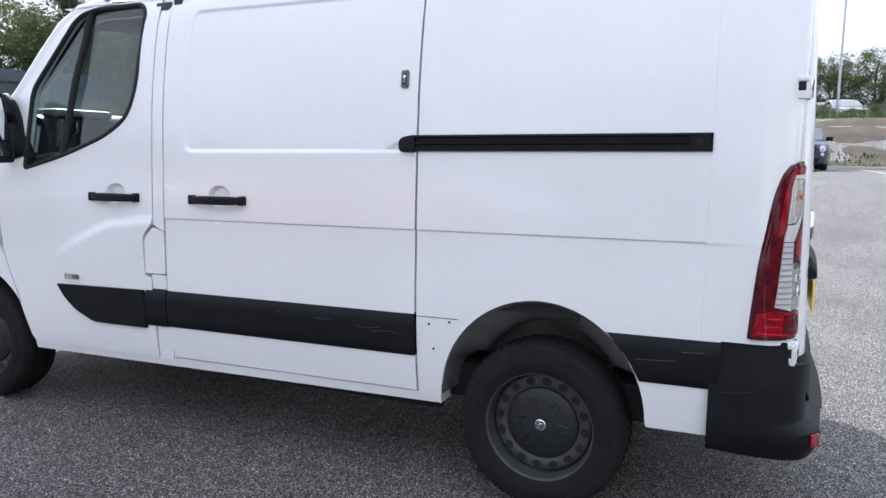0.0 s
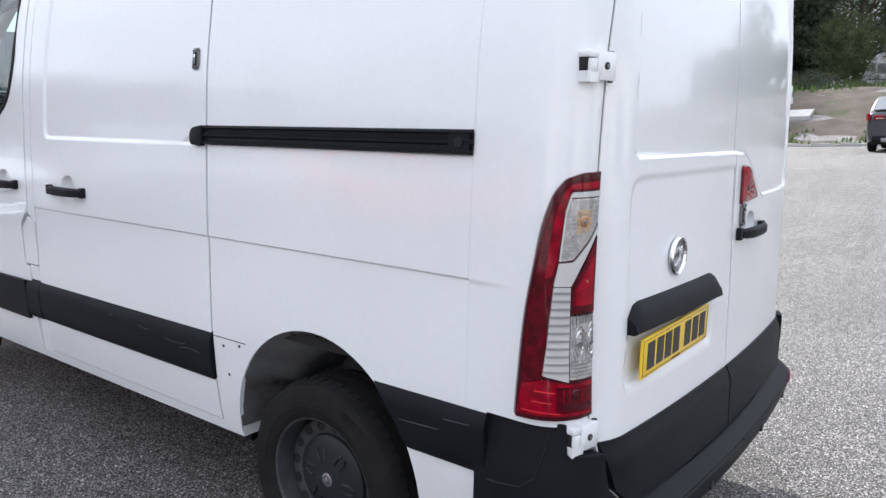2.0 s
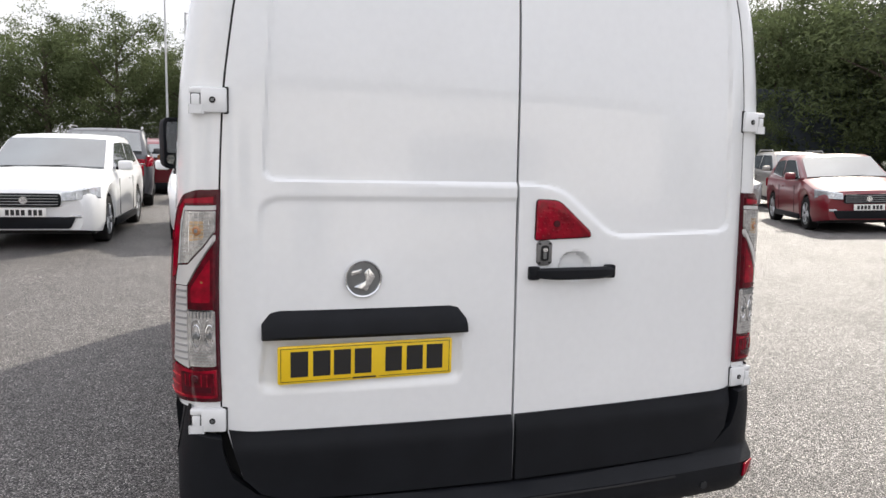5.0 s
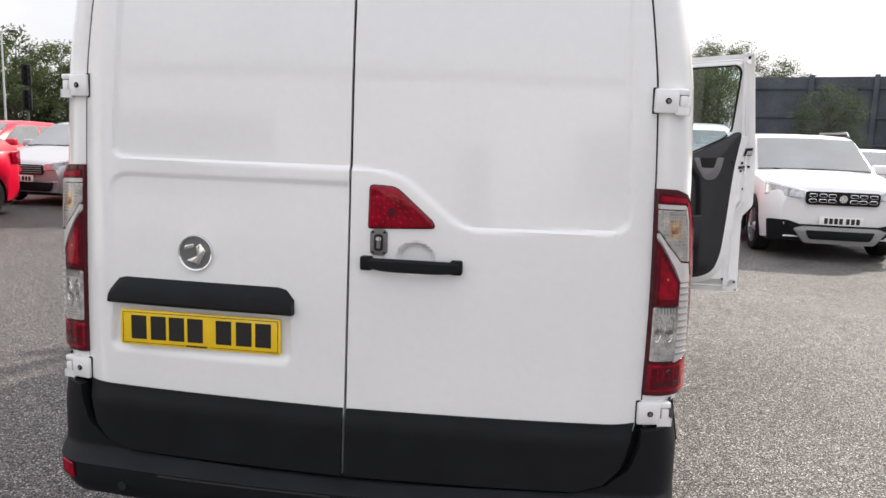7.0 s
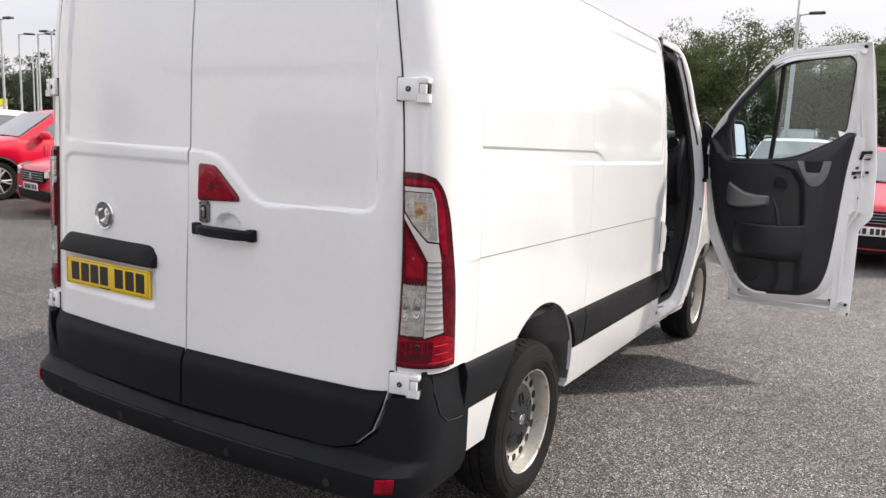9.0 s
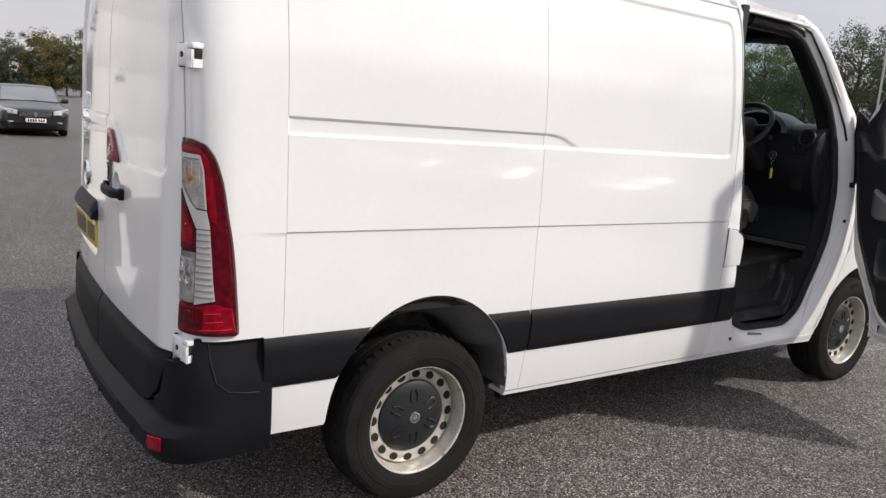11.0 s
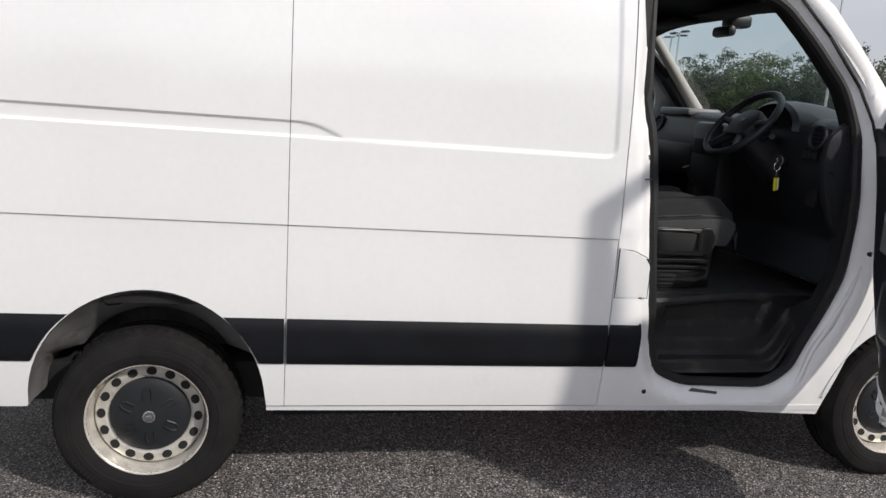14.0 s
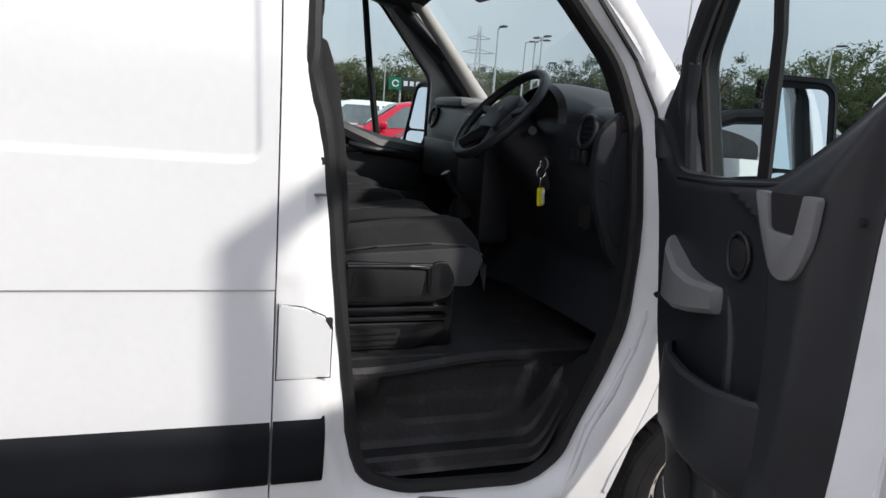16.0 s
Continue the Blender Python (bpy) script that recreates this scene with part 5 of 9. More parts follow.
FRAME = [(2.775, 0.36), (2.775, 2.14), (3.38, 2.14), (3.52, 2.09), (3.66, 1.97), (3.80, 1.83), (3.965, 1.65), (4.0, 1.5), (4.0, 1.25), (3.975, 0.86), (3.90, 0.62), (3.845, 0.44), (3.82, 0.298), (3.5, 0.315), (3.25, 0.352)]


def frame_place(u, v):
    d = -inside(APERTURE, u, v)
    sunk = 0.062 * (1 - smooth((d - 0.012) / 0.075))
    x = half_width(v) - nose(u, v) + waist(u, v) * (1 - smooth((u - 2.80) / 0.04)) - sunk
    return np.stack([x, u, v], -1)


bm = bmesh.new()
for half in halves(FRAME, APERTURE, 3.30):
    skin(half, spread(2.78, 3.99, 0.02), spread(0.32, 2.12, 0.02), frame_place, None, bm)
bmesh.ops.remove_doubles(bm, verts=bm.verts, dist=0.0005)
rim = [e for e in bm.edges if e.is_boundary]
rim = [e for e in rim if abs(float(inside(APERTURE, [(e.verts[0].co.y + e.verts[1].co.y) / 2], [(e.verts[0].co.z + e.verts[1].co.z) / 2])[0])) > 0.02]
res = bmesh.ops.extrude_edge_only(bm, edges=rim)
for v in res["geom"]:
    if isinstance(v, bmesh.types.BMVert):
        v.co.x -= 0.07
frame_part = part("door_frame", bm, "white_inner", van, "white painted driver door frame")
bm = bmesh.new()
rows = [[bm.verts.new(Vector(frame_place(np.array([u]), np.array([v]))[0]) - Vector((d, 0, 0))) for u, v in APERTURE] for d in (0.0, 0.03, 0.10)]
rows.append([bm.verts.new(v.co - Vector((0.13 * float(smooth((0.80 - v.co.z) / 0.10)) + 0.001, 0, 0))) for v in rows[-1]])
for A, B in zip(rows, rows[1:]):
    for i in range(len(A)):
        bm.faces.new((A[i], A[(i + 1) % len(A)], B[(i + 1) % len(A)], B[i]))
part("aperture_lining", bm, "cab_soft", van)
UPPER_EDGE = [(3.885, 1.50), (3.865, 1.58), (3.80, 1.715), (3.635, 1.905), (3.47, 2.060), (3.33, 2.100), (2.92, 2.115)]
part("frame_groove", tube([tuple(frame_place(np.array([u]), np.array([v]))[0] + np.array((0.001, 0, 0))) for u, v in UPPER_EDGE], 0.006, 6), "cab_soft", frame_part)
RIDGE_LINE = [(3.885, 0.98), (3.855, 0.86), (3.80, 0.72), (3.74, 0.60), (3.70, 0.47), (3.66, 0.39)]
part("frame_ridge", tube([tuple(frame_place(np.array([u]), np.array([v]))[0]) for u, v in RIDGE_LINE], [0.004, 0.010, 0.013, 0.013, 0.011, 0.004], 8), "white_inner", frame_part)
part("sill_slot", slab(rounded([(3.20, 0.405), (3.33, 0.392), (3.34, 0.400), (3.22, 0.416)], 0.004), lambda u, v, w: Vector(frame_place(np.array([u]), np.array([v]))[0]) + Vector((w, 0, 0)), 0.002), "dark_chrome", frame_part)
part("door_seal", tube([tuple(frame_place(np.array([u]), np.array([v]))[0] + np.array((-0.008, 0, 0))) for u, v in APERTURE], 0.021, 8, closed=True), "cab_soft", van, "black rubber door seal")
for y, z, r in ((2.886, 1.386, 0.010), (2.972, 0.425, 0.010), (3.903, 1.037, 0.010)):
    p = Vector(frame_place(np.array([y]), np.array([z]))[0])
    part("frame_plug", rod(p + Vector((0.003, 0, 0)), p - Vector((0.01, 0, 0)), r, n=14), "gap", frame_part)
p = Vector(frame_place(np.array([2.873]), np.array([1.304]))[0])
part("striker", box(p.x - 0.004, p.x + 0.012, p.y - 0.025, p.y + 0.020, p.z - 0.003, p.z + 0.003, 0.001), "dark_chrome", frame_part)
flap = skin(rounded([(2.782, 0.838), (2.914, 0.838), (2.914, 0.965), (2.895, 0.995), (2.84, 1.020), (2.782, 1.030)], [0.004, 0.01, 0.01, 0.03, 0.03, 0.01]), spread(2.79, 2.91, 0.02), spread(0.85, 1.02, 0.03), lambda u, v: side(1, u, v, 0.001, True) - np.stack([0 * u, 0 * u, rake(u)], -1), (-0.04, 0, 0))
flap_part = part("filler_flap", flap, "white", van, "white fuel filler flap")
part("flap_latch", box(0.975, 0.990, 2.905, 2.922, 0.960, 0.990, 0.004), "gap", flap_part)
part("flap_gap", tube([tuple(side(1, u, v, -0.001, True) - np.array((0, 0, float(rake(u))))) for u, v in ((2.918, 0.97), (2.897, 1.000), (2.842, 1.025), (2.780, 1.034), (2.779, 0.834), (2.918, 0.834), (2.918, 0.97))], 0.0018, 6), "gap", van)
for z in (1.42, 1.03):
    part("hinge_leaf", box(0.895, 0.955, 3.925, 3.99, z - 0.035, z + 0.035, 0.008), "white_inner", van)
part("check_arm", rod((0.885, 3.955, 1.246), (0.985, 3.915, 1.246), 0.009, n=10), "dark_chrome", van)
part("frame_bolt", rod((0.900, 3.946, 1.548), (0.938, 3.946, 1.548), 0.013, n=12), "dark_chrome", van)
part("check_boss", rod((0.875, 3.962, 1.246), (0.900, 3.952, 1.246), 0.020, n=14), "dark_chrome", van)
part("wiring_boot", tube([(0.87, 3.96, 1.16), (0.92, 3.95, 1.14), (0.97, 3.93, 1.10)], [0.03, 0.026, 0.028], 12), "gap", van)
part("post_bracket", tube([(0.875, 3.96, 1.585), (0.905, 3.985, 1.60), (0.92, 3.97, 1.57)], 0.010, 8), "dark_chrome", van)

# ---- cab interior ----
part("cab_floor", box(-0.90, 0.76, 2.86, 4.02, 0.74, 0.80, 0.01), "step_mat", van, "black rubber cab floor mat")
WELL = ((0.700, 0.803), (0.760, 0.800), (0.772, 0.785), (0.779, 0.70), (0.785, 0.60), (0.800, 0.545), (0.815, 0.53), (0.860, 0.525), (0.872, 0.515), (0.876, 0.485), (0.888, 0.475))
RECESS = rounded([(3.09, 0.77), (3.64, 0.77), (3.57, 0.62), (3.50, 0.585), (3.20, 0.585), (3.13, 0.62)], 0.03)
bm = bmesh.new()
rows = []
for k in np.linspace(0, 10, 71):
    x, z = (float(np.interp(k, range(11), [p[i] for p in WELL])) for i in (0, 1))
    row = []
    for y in spread(2.90, 3.90, 0.02):
        sunk = 0.020 * float(smooth(inside(RECESS, [y], [z])[0] / 0.014)) - 0.010 * float(smooth(inside(RECESS, [y], [z])[0] / 0.02) * smooth((0.675 - z) / 0.012)) if 0.56 < z < 0.785 else 0.0
        low = (z < 0.79) * (0.80 - z) / 0.33
        wide = 0.045 * float(1 - smooth((y - 3.05) / 0.45)) * float(smooth((x - 0.70) / 0.06)) * float(smooth((z - 0.62) / 0.15))
        row.append(bm.verts.new((x - sunk + wide - 0.05 * smooth((y - 3.60) / 0.2) * (z < 0.79), y, z - 0.4 * wide + 0.30 * smooth((y - 3.58) / 0.25) * low + 0.28 * smooth((3.035 - y) / 0.10) * low)))
    rows.append(row)
for A, B in zip(rows, rows[1:]):
    for i in range(len(A) - 1):
        bm.faces.new((A[i], A[i + 1], B[i + 1], B[i]))
part("step_well", bm, "step_mat", van, "black moulded cab step, dusty on its tread")
part("bulkhead", box(-0.90, 0.90, 2.80, 2.845, 0.72, 2.12), "cab", van, "dark steel bulkhead behind the seats")
bm = bmesh.new()
rows = []
for y, z in ((2.80, 2.11), (3.0, 2.115), (3.3, 2.11), (3.52, 2.08), (3.64, 2.045)):
    rows.append([bm.verts.new((a * (0.88 - 0.10 * smooth((y - 3.0) / 0.6)), y, z - 0.06 * abs(a) ** 4)) for a in np.linspace(-1, 1, 15)])
for A, B in zip(rows, rows[1:]):
    for i in range(14):
        bm.faces.new((A[i], A[i + 1], B[i + 1], B[i]))
part("headliner", bm, "liner", van, "dark grey cab headliner")
part("sun_visor", box(-0.70, -0.12, 3.42, 3.60, 2.035, 2.055, 0.008), "liner", van)
part("sun_visor", box(0.12, 0.70, 3.42, 3.60, 2.035, 2.055, 0.008), "liner", van)
mirror_unit = part("mirror_unit", box(-0.05, 0.05, 3.68, 3.80, 2.015, 2.075, 0.015), "cab", van, "black interior mirror unit on the windscreen")
part("mirror_stem", rod((0, 3.74, 2.03), (0.0, 3.69, 1.985), 0.016, n=10), "cab", mirror_unit)
part("mirror_pod", box(-0.085, 0.085, 3.65, 3.70, 1.965, 2.02, 0.02), "cab", mirror_unit)
for s in (-1, 1):
    pts = [screen(s * 0.97, t) + np.array((-s * 0.012, -0.035, -0.02)) for t in (0.0, 0.25, 0.5, 0.75, 0.97)]
    if s < 0:
        pts = [p + np.array((0.010, 0.012, 0.004)) for p in pts]
    part("inner_post", tube([tuple(p) for p in pts], [0.040, 0.036, 0.033, 0.031, 0.030] if s < 0 else [0.055, 0.05, 0.047, 0.045, 0.045], 12), "pillar_grey" if s < 0 else "cab", van, "pale grey windscreen post trim" if s < 0 else "")
    part("post_trim", tube([tuple(side(s, y, z, -0.07, True)) for y, z in ((4.0, 1.60), (3.80, 1.82), (3.55, 2.06), (3.40, 2.10), (2.95, 2.10))], 0.042, 10), "cab", van)
part("header_trim", tube([tuple(screen(a, 1.0) + np.array((0, -0.02, 0.005))) for a in np.linspace(-0.97, 0.97, 13)], 0.03, 8), "cab", van)
part("passenger_lining", box(-0.905, -0.865, 2.95, 3.95, 0.82, 1.30, 0.02), "cab", van)
part("passenger_sill", tube([(-0.885, 3.02, 1.52), (-0.885, 3.20, 1.428), (-0.885, 3.50, 1.340), (-0.885, 3.88, 1.285)], 0.055, 10), "cab", van)
part("passenger_pull", tube([(-0.85, 3.35, 1.34), (-0.82, 3.42, 1.325), (-0.82, 3.56, 1.31), (-0.85, 3.62, 1.305)], 0.016, 8), "cab", van)
part("passenger_pocket", box(-0.87, -0.80, 3.2, 3.75, 0.90, 1.12, 0.02), "cab", van)
part("b_post_trim", box(-0.90, -0.86, 2.86, 2.97, 0.82, 2.08, 0.02), "cab", van)


def seat(x0, x1, parent, name, driver):
    """A van seat: base, cushion, side shell, backrest and headrest."""
    xm = (x0 + x1) / 2
    root = part(name, box(x0 + 0.02, x1 - 0.03, 3.00, 3.37, 0.80, 1.00, 0.015), "cab_gloss", parent, "black moulded seat base")
    bm = bmesh.new()
    rows = []
    for y, h, drop in ((2.94, 0.10, 0.02), (3.00, 0.15, 0.005), (3.15, 0.165, 0.0), (3.32, 0.18, 0.0), (3.37, 0.17, 0.0), (3.43, 0.13, 0.015), (3.455, 0.075, 0.04)):
        w = (x1 - x0) / 2
        ring = []
        for a in np.linspace(-1, 1, 21):
            z = 1.02 + h - drop + 0.018 * math.exp(-((abs(a) - 0.82) / 0.12) ** 2) - 0.075 * np.clip((abs(a) - 0.86) / 0.14, 0, 1) ** 2
            ring.append(bm.verts.new((xm + a * w, y, z)))
        ring.append(bm.verts.new((x1, y, 1.02 - 0.01 + drop * 1.5)))
        ring.append(bm.verts.new((x0, y, 1.02 - 0.01 + drop * 1.5)))
        rows.append(ring)
    for A, B in zip(rows, rows[1:]):
        for i in range(len(A)):
            bm.faces.new((A[i], A[(i + 1) % len(A)], B[(i + 1) % len(A)], B[i]))
    bm.faces.new(rows[0])
    bm.faces.new(rows[-1])
    cushion = part("seat_cushion", bm, "cloth", root, "dark grey cloth seat cushion")
    part("seat_piping", tube([(x1 - 0.004, y, z) for y, z in ((2.96, 1.105), (3.1, 1.125), (3.27, 1.135), (3.38, 1.13), (3.44, 1.10))], 0.004, 6), "cloth_side", cushion)
    for a in (-0.62, 0.62):
        part("seat_seam", tube([(xm + a * w, y, 1.02 + h + 0.001) for y, h in ((3.00, 0.146), (3.15, 0.166), (3.32, 0.181), (3.37, 0.171), (3.43, 0.116))], 0.003, 6), "cloth_side", cushion)
    if driver:
        part("cushion_side", slab(rounded([(2.98, 1.02), (3.41, 1.00), (3.445, 1.09), (3.40, 1.125), (2.98, 1.10)], 0.02), lambda u, v, w: Vector((x1 - 0.004 + w, u, v)), 0.010, bevel=0.006), "cloth_side", cushion)
        shell = part("side_shell", slab(rounded([(3.00, 0.955), (3.30, 0.955), (3.335, 1.00), (3.325, 1.075), (3.00, 1.085)], 0.02), lambda u, v, w: Vector((x1 - 0.03 + w, u, v)), 0.045, bevel=0.012), "cab_gloss", root, "black plastic seat side shell")
        # recess drawn as a dark plate on the shell, no hollow behind
        part("shell_recess", slab(rounded([(3.02, 0.975), (3.24, 0.975), (3.255, 1.055), (3.03, 1.06)], 0.015), lambda u, v, w: Vector((x1 + 0.0135 + w, u, v)), 0.004, bevel=0.002), "gap", shell)
        part("shell_lip", tube([(x1 + 0.016, 3.01, 1.07), (x1 + 0.018, 3.20, 1.070), (x1 + 0.016, 3.26, 1.062), (x1 + 0.014, 3.265, 0.99)], 0.006, 8), "cab_gloss", shell)
        part("shell_cap", slab(rounded([(3.27, 0.965), (3.335, 0.97), (3.35, 1.03), (3.32, 1.085), (3.27, 1.08)], 0.02), lambda u, v, w: Vector((x1 + 0.005 + w, u, v)), 0.012, bevel=0.006), "cab_gloss", shell)
        part("rail_trim", box(x1 - 0.05, x1 + 0.005, 3.00, 3.335, 0.925, 0.94, 0.004), "cab_gloss", root)
        part("rail_trim", box(x1 - 0.05, x1 + 0.005, 3.00, 3.335, 0.895, 0.91, 0.004), "cab_gloss", root)
        part("base_shell", slab(rounded([(3.00, 0.80), (3.24, 0.80), (3.28, 0.82), (3.335, 0.86), (3.335, 0.890), (3.00, 0.890)], 0.015), lambda u, v, w: Vector((x1 - 0.045 + w, u, v)), 0.04, bevel=0.010), "cab_gloss", root)
        part("base_vent", slab(rounded([(3.01, 0.81), (3.17, 0.81), (3.19, 0.87), (3.01, 0.873)], 0.012), lambda u, v, w: Vector((x1 - 0.0045 + w, u, v)), 0.004), "gap", root)
        for i in range(3):
            part("vent_slat", box(x1 - 0.003, x1 + 0.003, 3.015, 3.175, 0.818 + i * 0.018, 0.824 + i * 0.018, 0.001), "cab_gloss", root)
    bm = bmesh.new()
    rows = []
    for z, w, t in ((1.08, 0.22, 0.08), (1.20, 0.235, 0.10), (1.42, 0.24, 0.10), (1.60, 0.225, 0.09), (1.70, 0.18, 0.07), (1.725, 0.13, 0.04)):
        y = 2.945 - 0.10 * (z - 1.08)
        prof = rounded([(-w, -t * 0.8), (w, -t * 0.8), (w, t * 0.9), (w * 0.72, t * 0.68), (-w * 0.72, t * 0.68), (-w, t * 0.9)], 0.04, 4)
        rows.append([bm.verts.new((xm + u, y + v, z)) for u, v in prof])
    for A, B in zip(rows, rows[1:]):
        for i in range(len(A)):
            bm.faces.new((A[i], A[(i + 1) % len(A)], B[(i + 1) % len(A)], B[i]))
    bm.faces.new(rows[0])
    bm.faces.new(rows[-1])
    part("backrest", bm, "cloth", root, "dark cloth backrest")
    part("headrest", box(xm - 0.13, xm + 0.13, 2.845, 2.94, 1.75, 1.93, 0.035, 3), "cloth", root)
    return root


seat(0.26, 0.72, van, "driver_seat", True)
seat(-0.40, 0.02, van, "passenger_seat", False)
seat(-0.82, -0.42, van, "passenger_seat", False)

# dashboard
PROFILE = [(3.80, 0.86), (3.90, 1.06), (3.80, 1.20), (3.735, 1.35), (3.735, 1.45), (3.765, 1.545), (3.82, 1.580), (3.95, 1.585), (4.20, 1.550), (4.30, 1.52), (4.30, 0.86)]
bm = bmesh.new()
rows = []
for x in spread(-0.86, 0.86, 0.05):
    k = smooth((abs(x) - 0.72) / 0.14)
    mid = 1 - smooth((abs(x - 0.0) - 0.05) / 0.15)
    rows.append([bm.verts.new((x, y + 0.02 * float(k) * (z > 1.1) - 0.05 * float(mid) * (z < 1.45) * (y < 4), z - 0.02 * float(k) * (z > 1.4))) for y, z in rounded(PROFILE, 0.03, 3)])
for A, B in zip(rows, rows[1:]):
    for i in range(len(A)):
        bm.faces.new((A[i], A[(i + 1) % len(A)], B[(i + 1) % len(A)], B[i]))
bm.faces.new(rows[0])
bm.faces.new(rows[-1])
dash = part("dashboard", bm, "cab", van, "black moulded dashboard")
bm = bmesh.new()
rows = []
for y, k in ((3.70, 0.86), (3.72, 0.97), (3.80, 1.0), (3.92, 0.93), (4.05, 0.7)):
    rows.append([bm.verts.new((0.45 + 0.215 * k * math.cos(a) * (1 - 0.1 * math.sin(a)), y + 0.02 * math.sin(a), 1.53 + 0.125 * k * math.sin(a))) for a in np.linspace(-0.1, math.pi + 0.1, 19)])
for A, B in zip(rows, rows[1:]):
    for i in range(18):
        bm.faces.new((A[i], A[i + 1], B[i + 1], B[i]))
part("instrument_hood", bm, "cab", dash)
part("instrument_panel", slab([(0.45 + 0.18 * math.cos(a), 1.53 + 0.10 * math.sin(a)) for a in np.linspace(0, math.pi, 15)], lambda u, v, w: Vector((u, 3.765 + w, v)), 0.01), "gap", dash)
for x, y in ((0.785, 3.735), (-0.735, 3.755)):
    part("vent_ring", tube([(x + 0.048 * math.cos(a), y - 0.012 + 0.01 * math.sin(a), 1.50 + 0.048 * math.sin(a)) for a in np.linspace(0, 2 * math.pi, 20, endpoint=False)], 0.008, 8, closed=True), "cab", dash)
    part("vent_core", rod((x, y - 0.002, 1.50), (x, y + 0.03, 1.50), 0.044, n=20), "gap", dash)
    for dz in (-0.018, 0.0, 0.018):
        part("vent_slat", box(x - 0.040, x + 0.040, y - 0.010, y + 0.004, 1.498 + dz, 1.503 + dz), "cab", dash)
part("dash_end_panel", slab(rounded([(3.722, 1.50), (3.80, 1.575), (3.98, 1.56), (3.98, 1.04), (3.90, 1.02), (3.80, 1.12), (3.735, 1.28), (3.715, 1.40)], 0.03), lambda u, v, w: Vector((0.835 + w, u, v)), 0.03, bevel=0.01), "cab", dash)
# grey patch: a reflection on the dash end put in as colour
part("dash_grey_panel", slab(rounded([(3.80, 1.41), (3.90, 1.44), (3.89, 1.50), (3.80, 1.47)], 0.01), lambda u, v, w: Vector((0.864 + w, u, v)), 0.004), "cab_grey", dash)
cover = [(3.862 + 0.088 * math.copysign(abs(math.cos(a)) ** 0.7, math.cos(a)), 1.340 + 0.185 * math.copysign(abs(math.sin(a)) ** 0.8, math.sin(a))) for a in np.linspace(0, 2 * math.pi, 36, endpoint=False)]
fuse = part("fuse_cover", slab(cover, lambda u, v, w: Vector((0.862 + w, u, v)), 0.007, bevel=0.004), "cab", dash, "black oval fuse box cover")
part("cover_groove", tube([(0.866, u, v) for u, v in cover], 0.0035, 6, closed=True), "gap", fuse)
part("lower_seam", tube([(0.864, 3.735, 1.36), (0.866, 3.752, 1.36), (0.866, 3.77, 1.345)], 0.003, 6), "gap", dash)
part("switch_bank", box(0.700, 0.790, 3.722, 3.738, 1.40, 1.45, 0.004), "gap", dash)
for x in (0.715, 0.745, 0.775):
    part("switch_button", box(x - 0.011, x + 0.011, 3.716, 3.728, 1.408, 1.442, 0.003), "cab", dash)
# dark plate paints the shade of the knee hollow
part("knee_recess", slab(rounded([(0.70, 1.20), (0.77, 1.19), (0.78, 1.28), (0.71, 1.29)], 0.015), lambda u, v, w: Vector((u, 3.785 - w, v)), 0.012), "gap", dash)
part("door_vent", box(0.862, 0.872, 3.79, 3.85, 1.515, 1.555, 0.004), "gap", dash)
part("centre_console", box(-0.16, 0.14, 3.66, 3.80, 1.02, 1.53, 0.03), "cab", dash)
part("radio", box(-0.11, 0.09, 3.645, 3.665, 1.36, 1.44, 0.006), "gap", dash)
# tray in a paler grey than the dash: its lit top put into the colour
part("document_tray", box(-0.80, -0.42, 3.76, 3.98, 1.555, 1.600, 0.02), "cab_grey", dash)
part("glovebox_lid", box(-0.78, -0.25, 3.715, 3.745, 1.22, 1.40, 0.01), "cab", dash)
part("gear_lever", tube([(0.0, 3.66, 1.17), (0.0, 3.60, 1.22), (0.0, 3.56, 1.29)], [0.02, 0.013, 0.02], 10), "cab", dash)
part("gear_gaiter", lathe([(0.06, 0), (0.05, 0.03), (0.03, 0.06), (0.018, 0.08)], pose(0, 3.65, 1.12, 25, 0, 0), 16), "gap", dash)
for x, a in ((0.42, 0), (0.30, 0), (0.56, 0)):
    part("pedal", moved(box(-0.04, 0.04, -0.01, 0.01, -0.035, 0.035, 0.004), pose(x, 3.86, 0.92, -35, 0, 0)), "dark_chrome", dash)
    part("pedal_arm", rod((x, 3.87, 0.94), (x, 3.96, 1.15), 0.008, n=8), "gap", dash)
# steering wheel
WHEEL = Matrix.Translation((0.43, 3.585, 1.537)) @ Matrix.Rotation(radians(48), 4, "X")
bm = tube([WHEEL @ Vector((0.192 * math.cos(a), 0.192 * math.sin(a), 0)) for a in np.linspace(0, 2 * math.pi, 48, endpoint=False)], 0.0165, 12, closed=True)
steering = part("steering_wheel", bm, "cab", van, "black four-spoke steering wheel")
part("wheel_boss", moved(slab(rounded([(-0.085, -0.07), (0.085, -0.07), (0.105, 0.03), (0.06, 0.085), (-0.06, 0.085), (-0.105, 0.03)], 0.03), lambda u, v, w: Vector((u, v, w - 0.04)), 0.05, bevel=0.015), WHEEL), "cab", steering)
for a in (0.12, math.pi - 0.12, -0.95, math.pi + 0.95):
    part("wheel_spoke", tube([WHEEL @ Vector((0.07 * math.cos(a), 0.07 * math.sin(a), -0.02)), WHEEL @ Vector((0.185 * math.cos(a), 0.185 * math.sin(a), -0.004))], [0.024, 0.016], 8), "cab", steering)
part("wheel_mark", moved(box(-0.012, 0.012, 0.0, 0.022, 0.009, 0.0125, 0.001), WHEEL), "dark_chrome", steering)
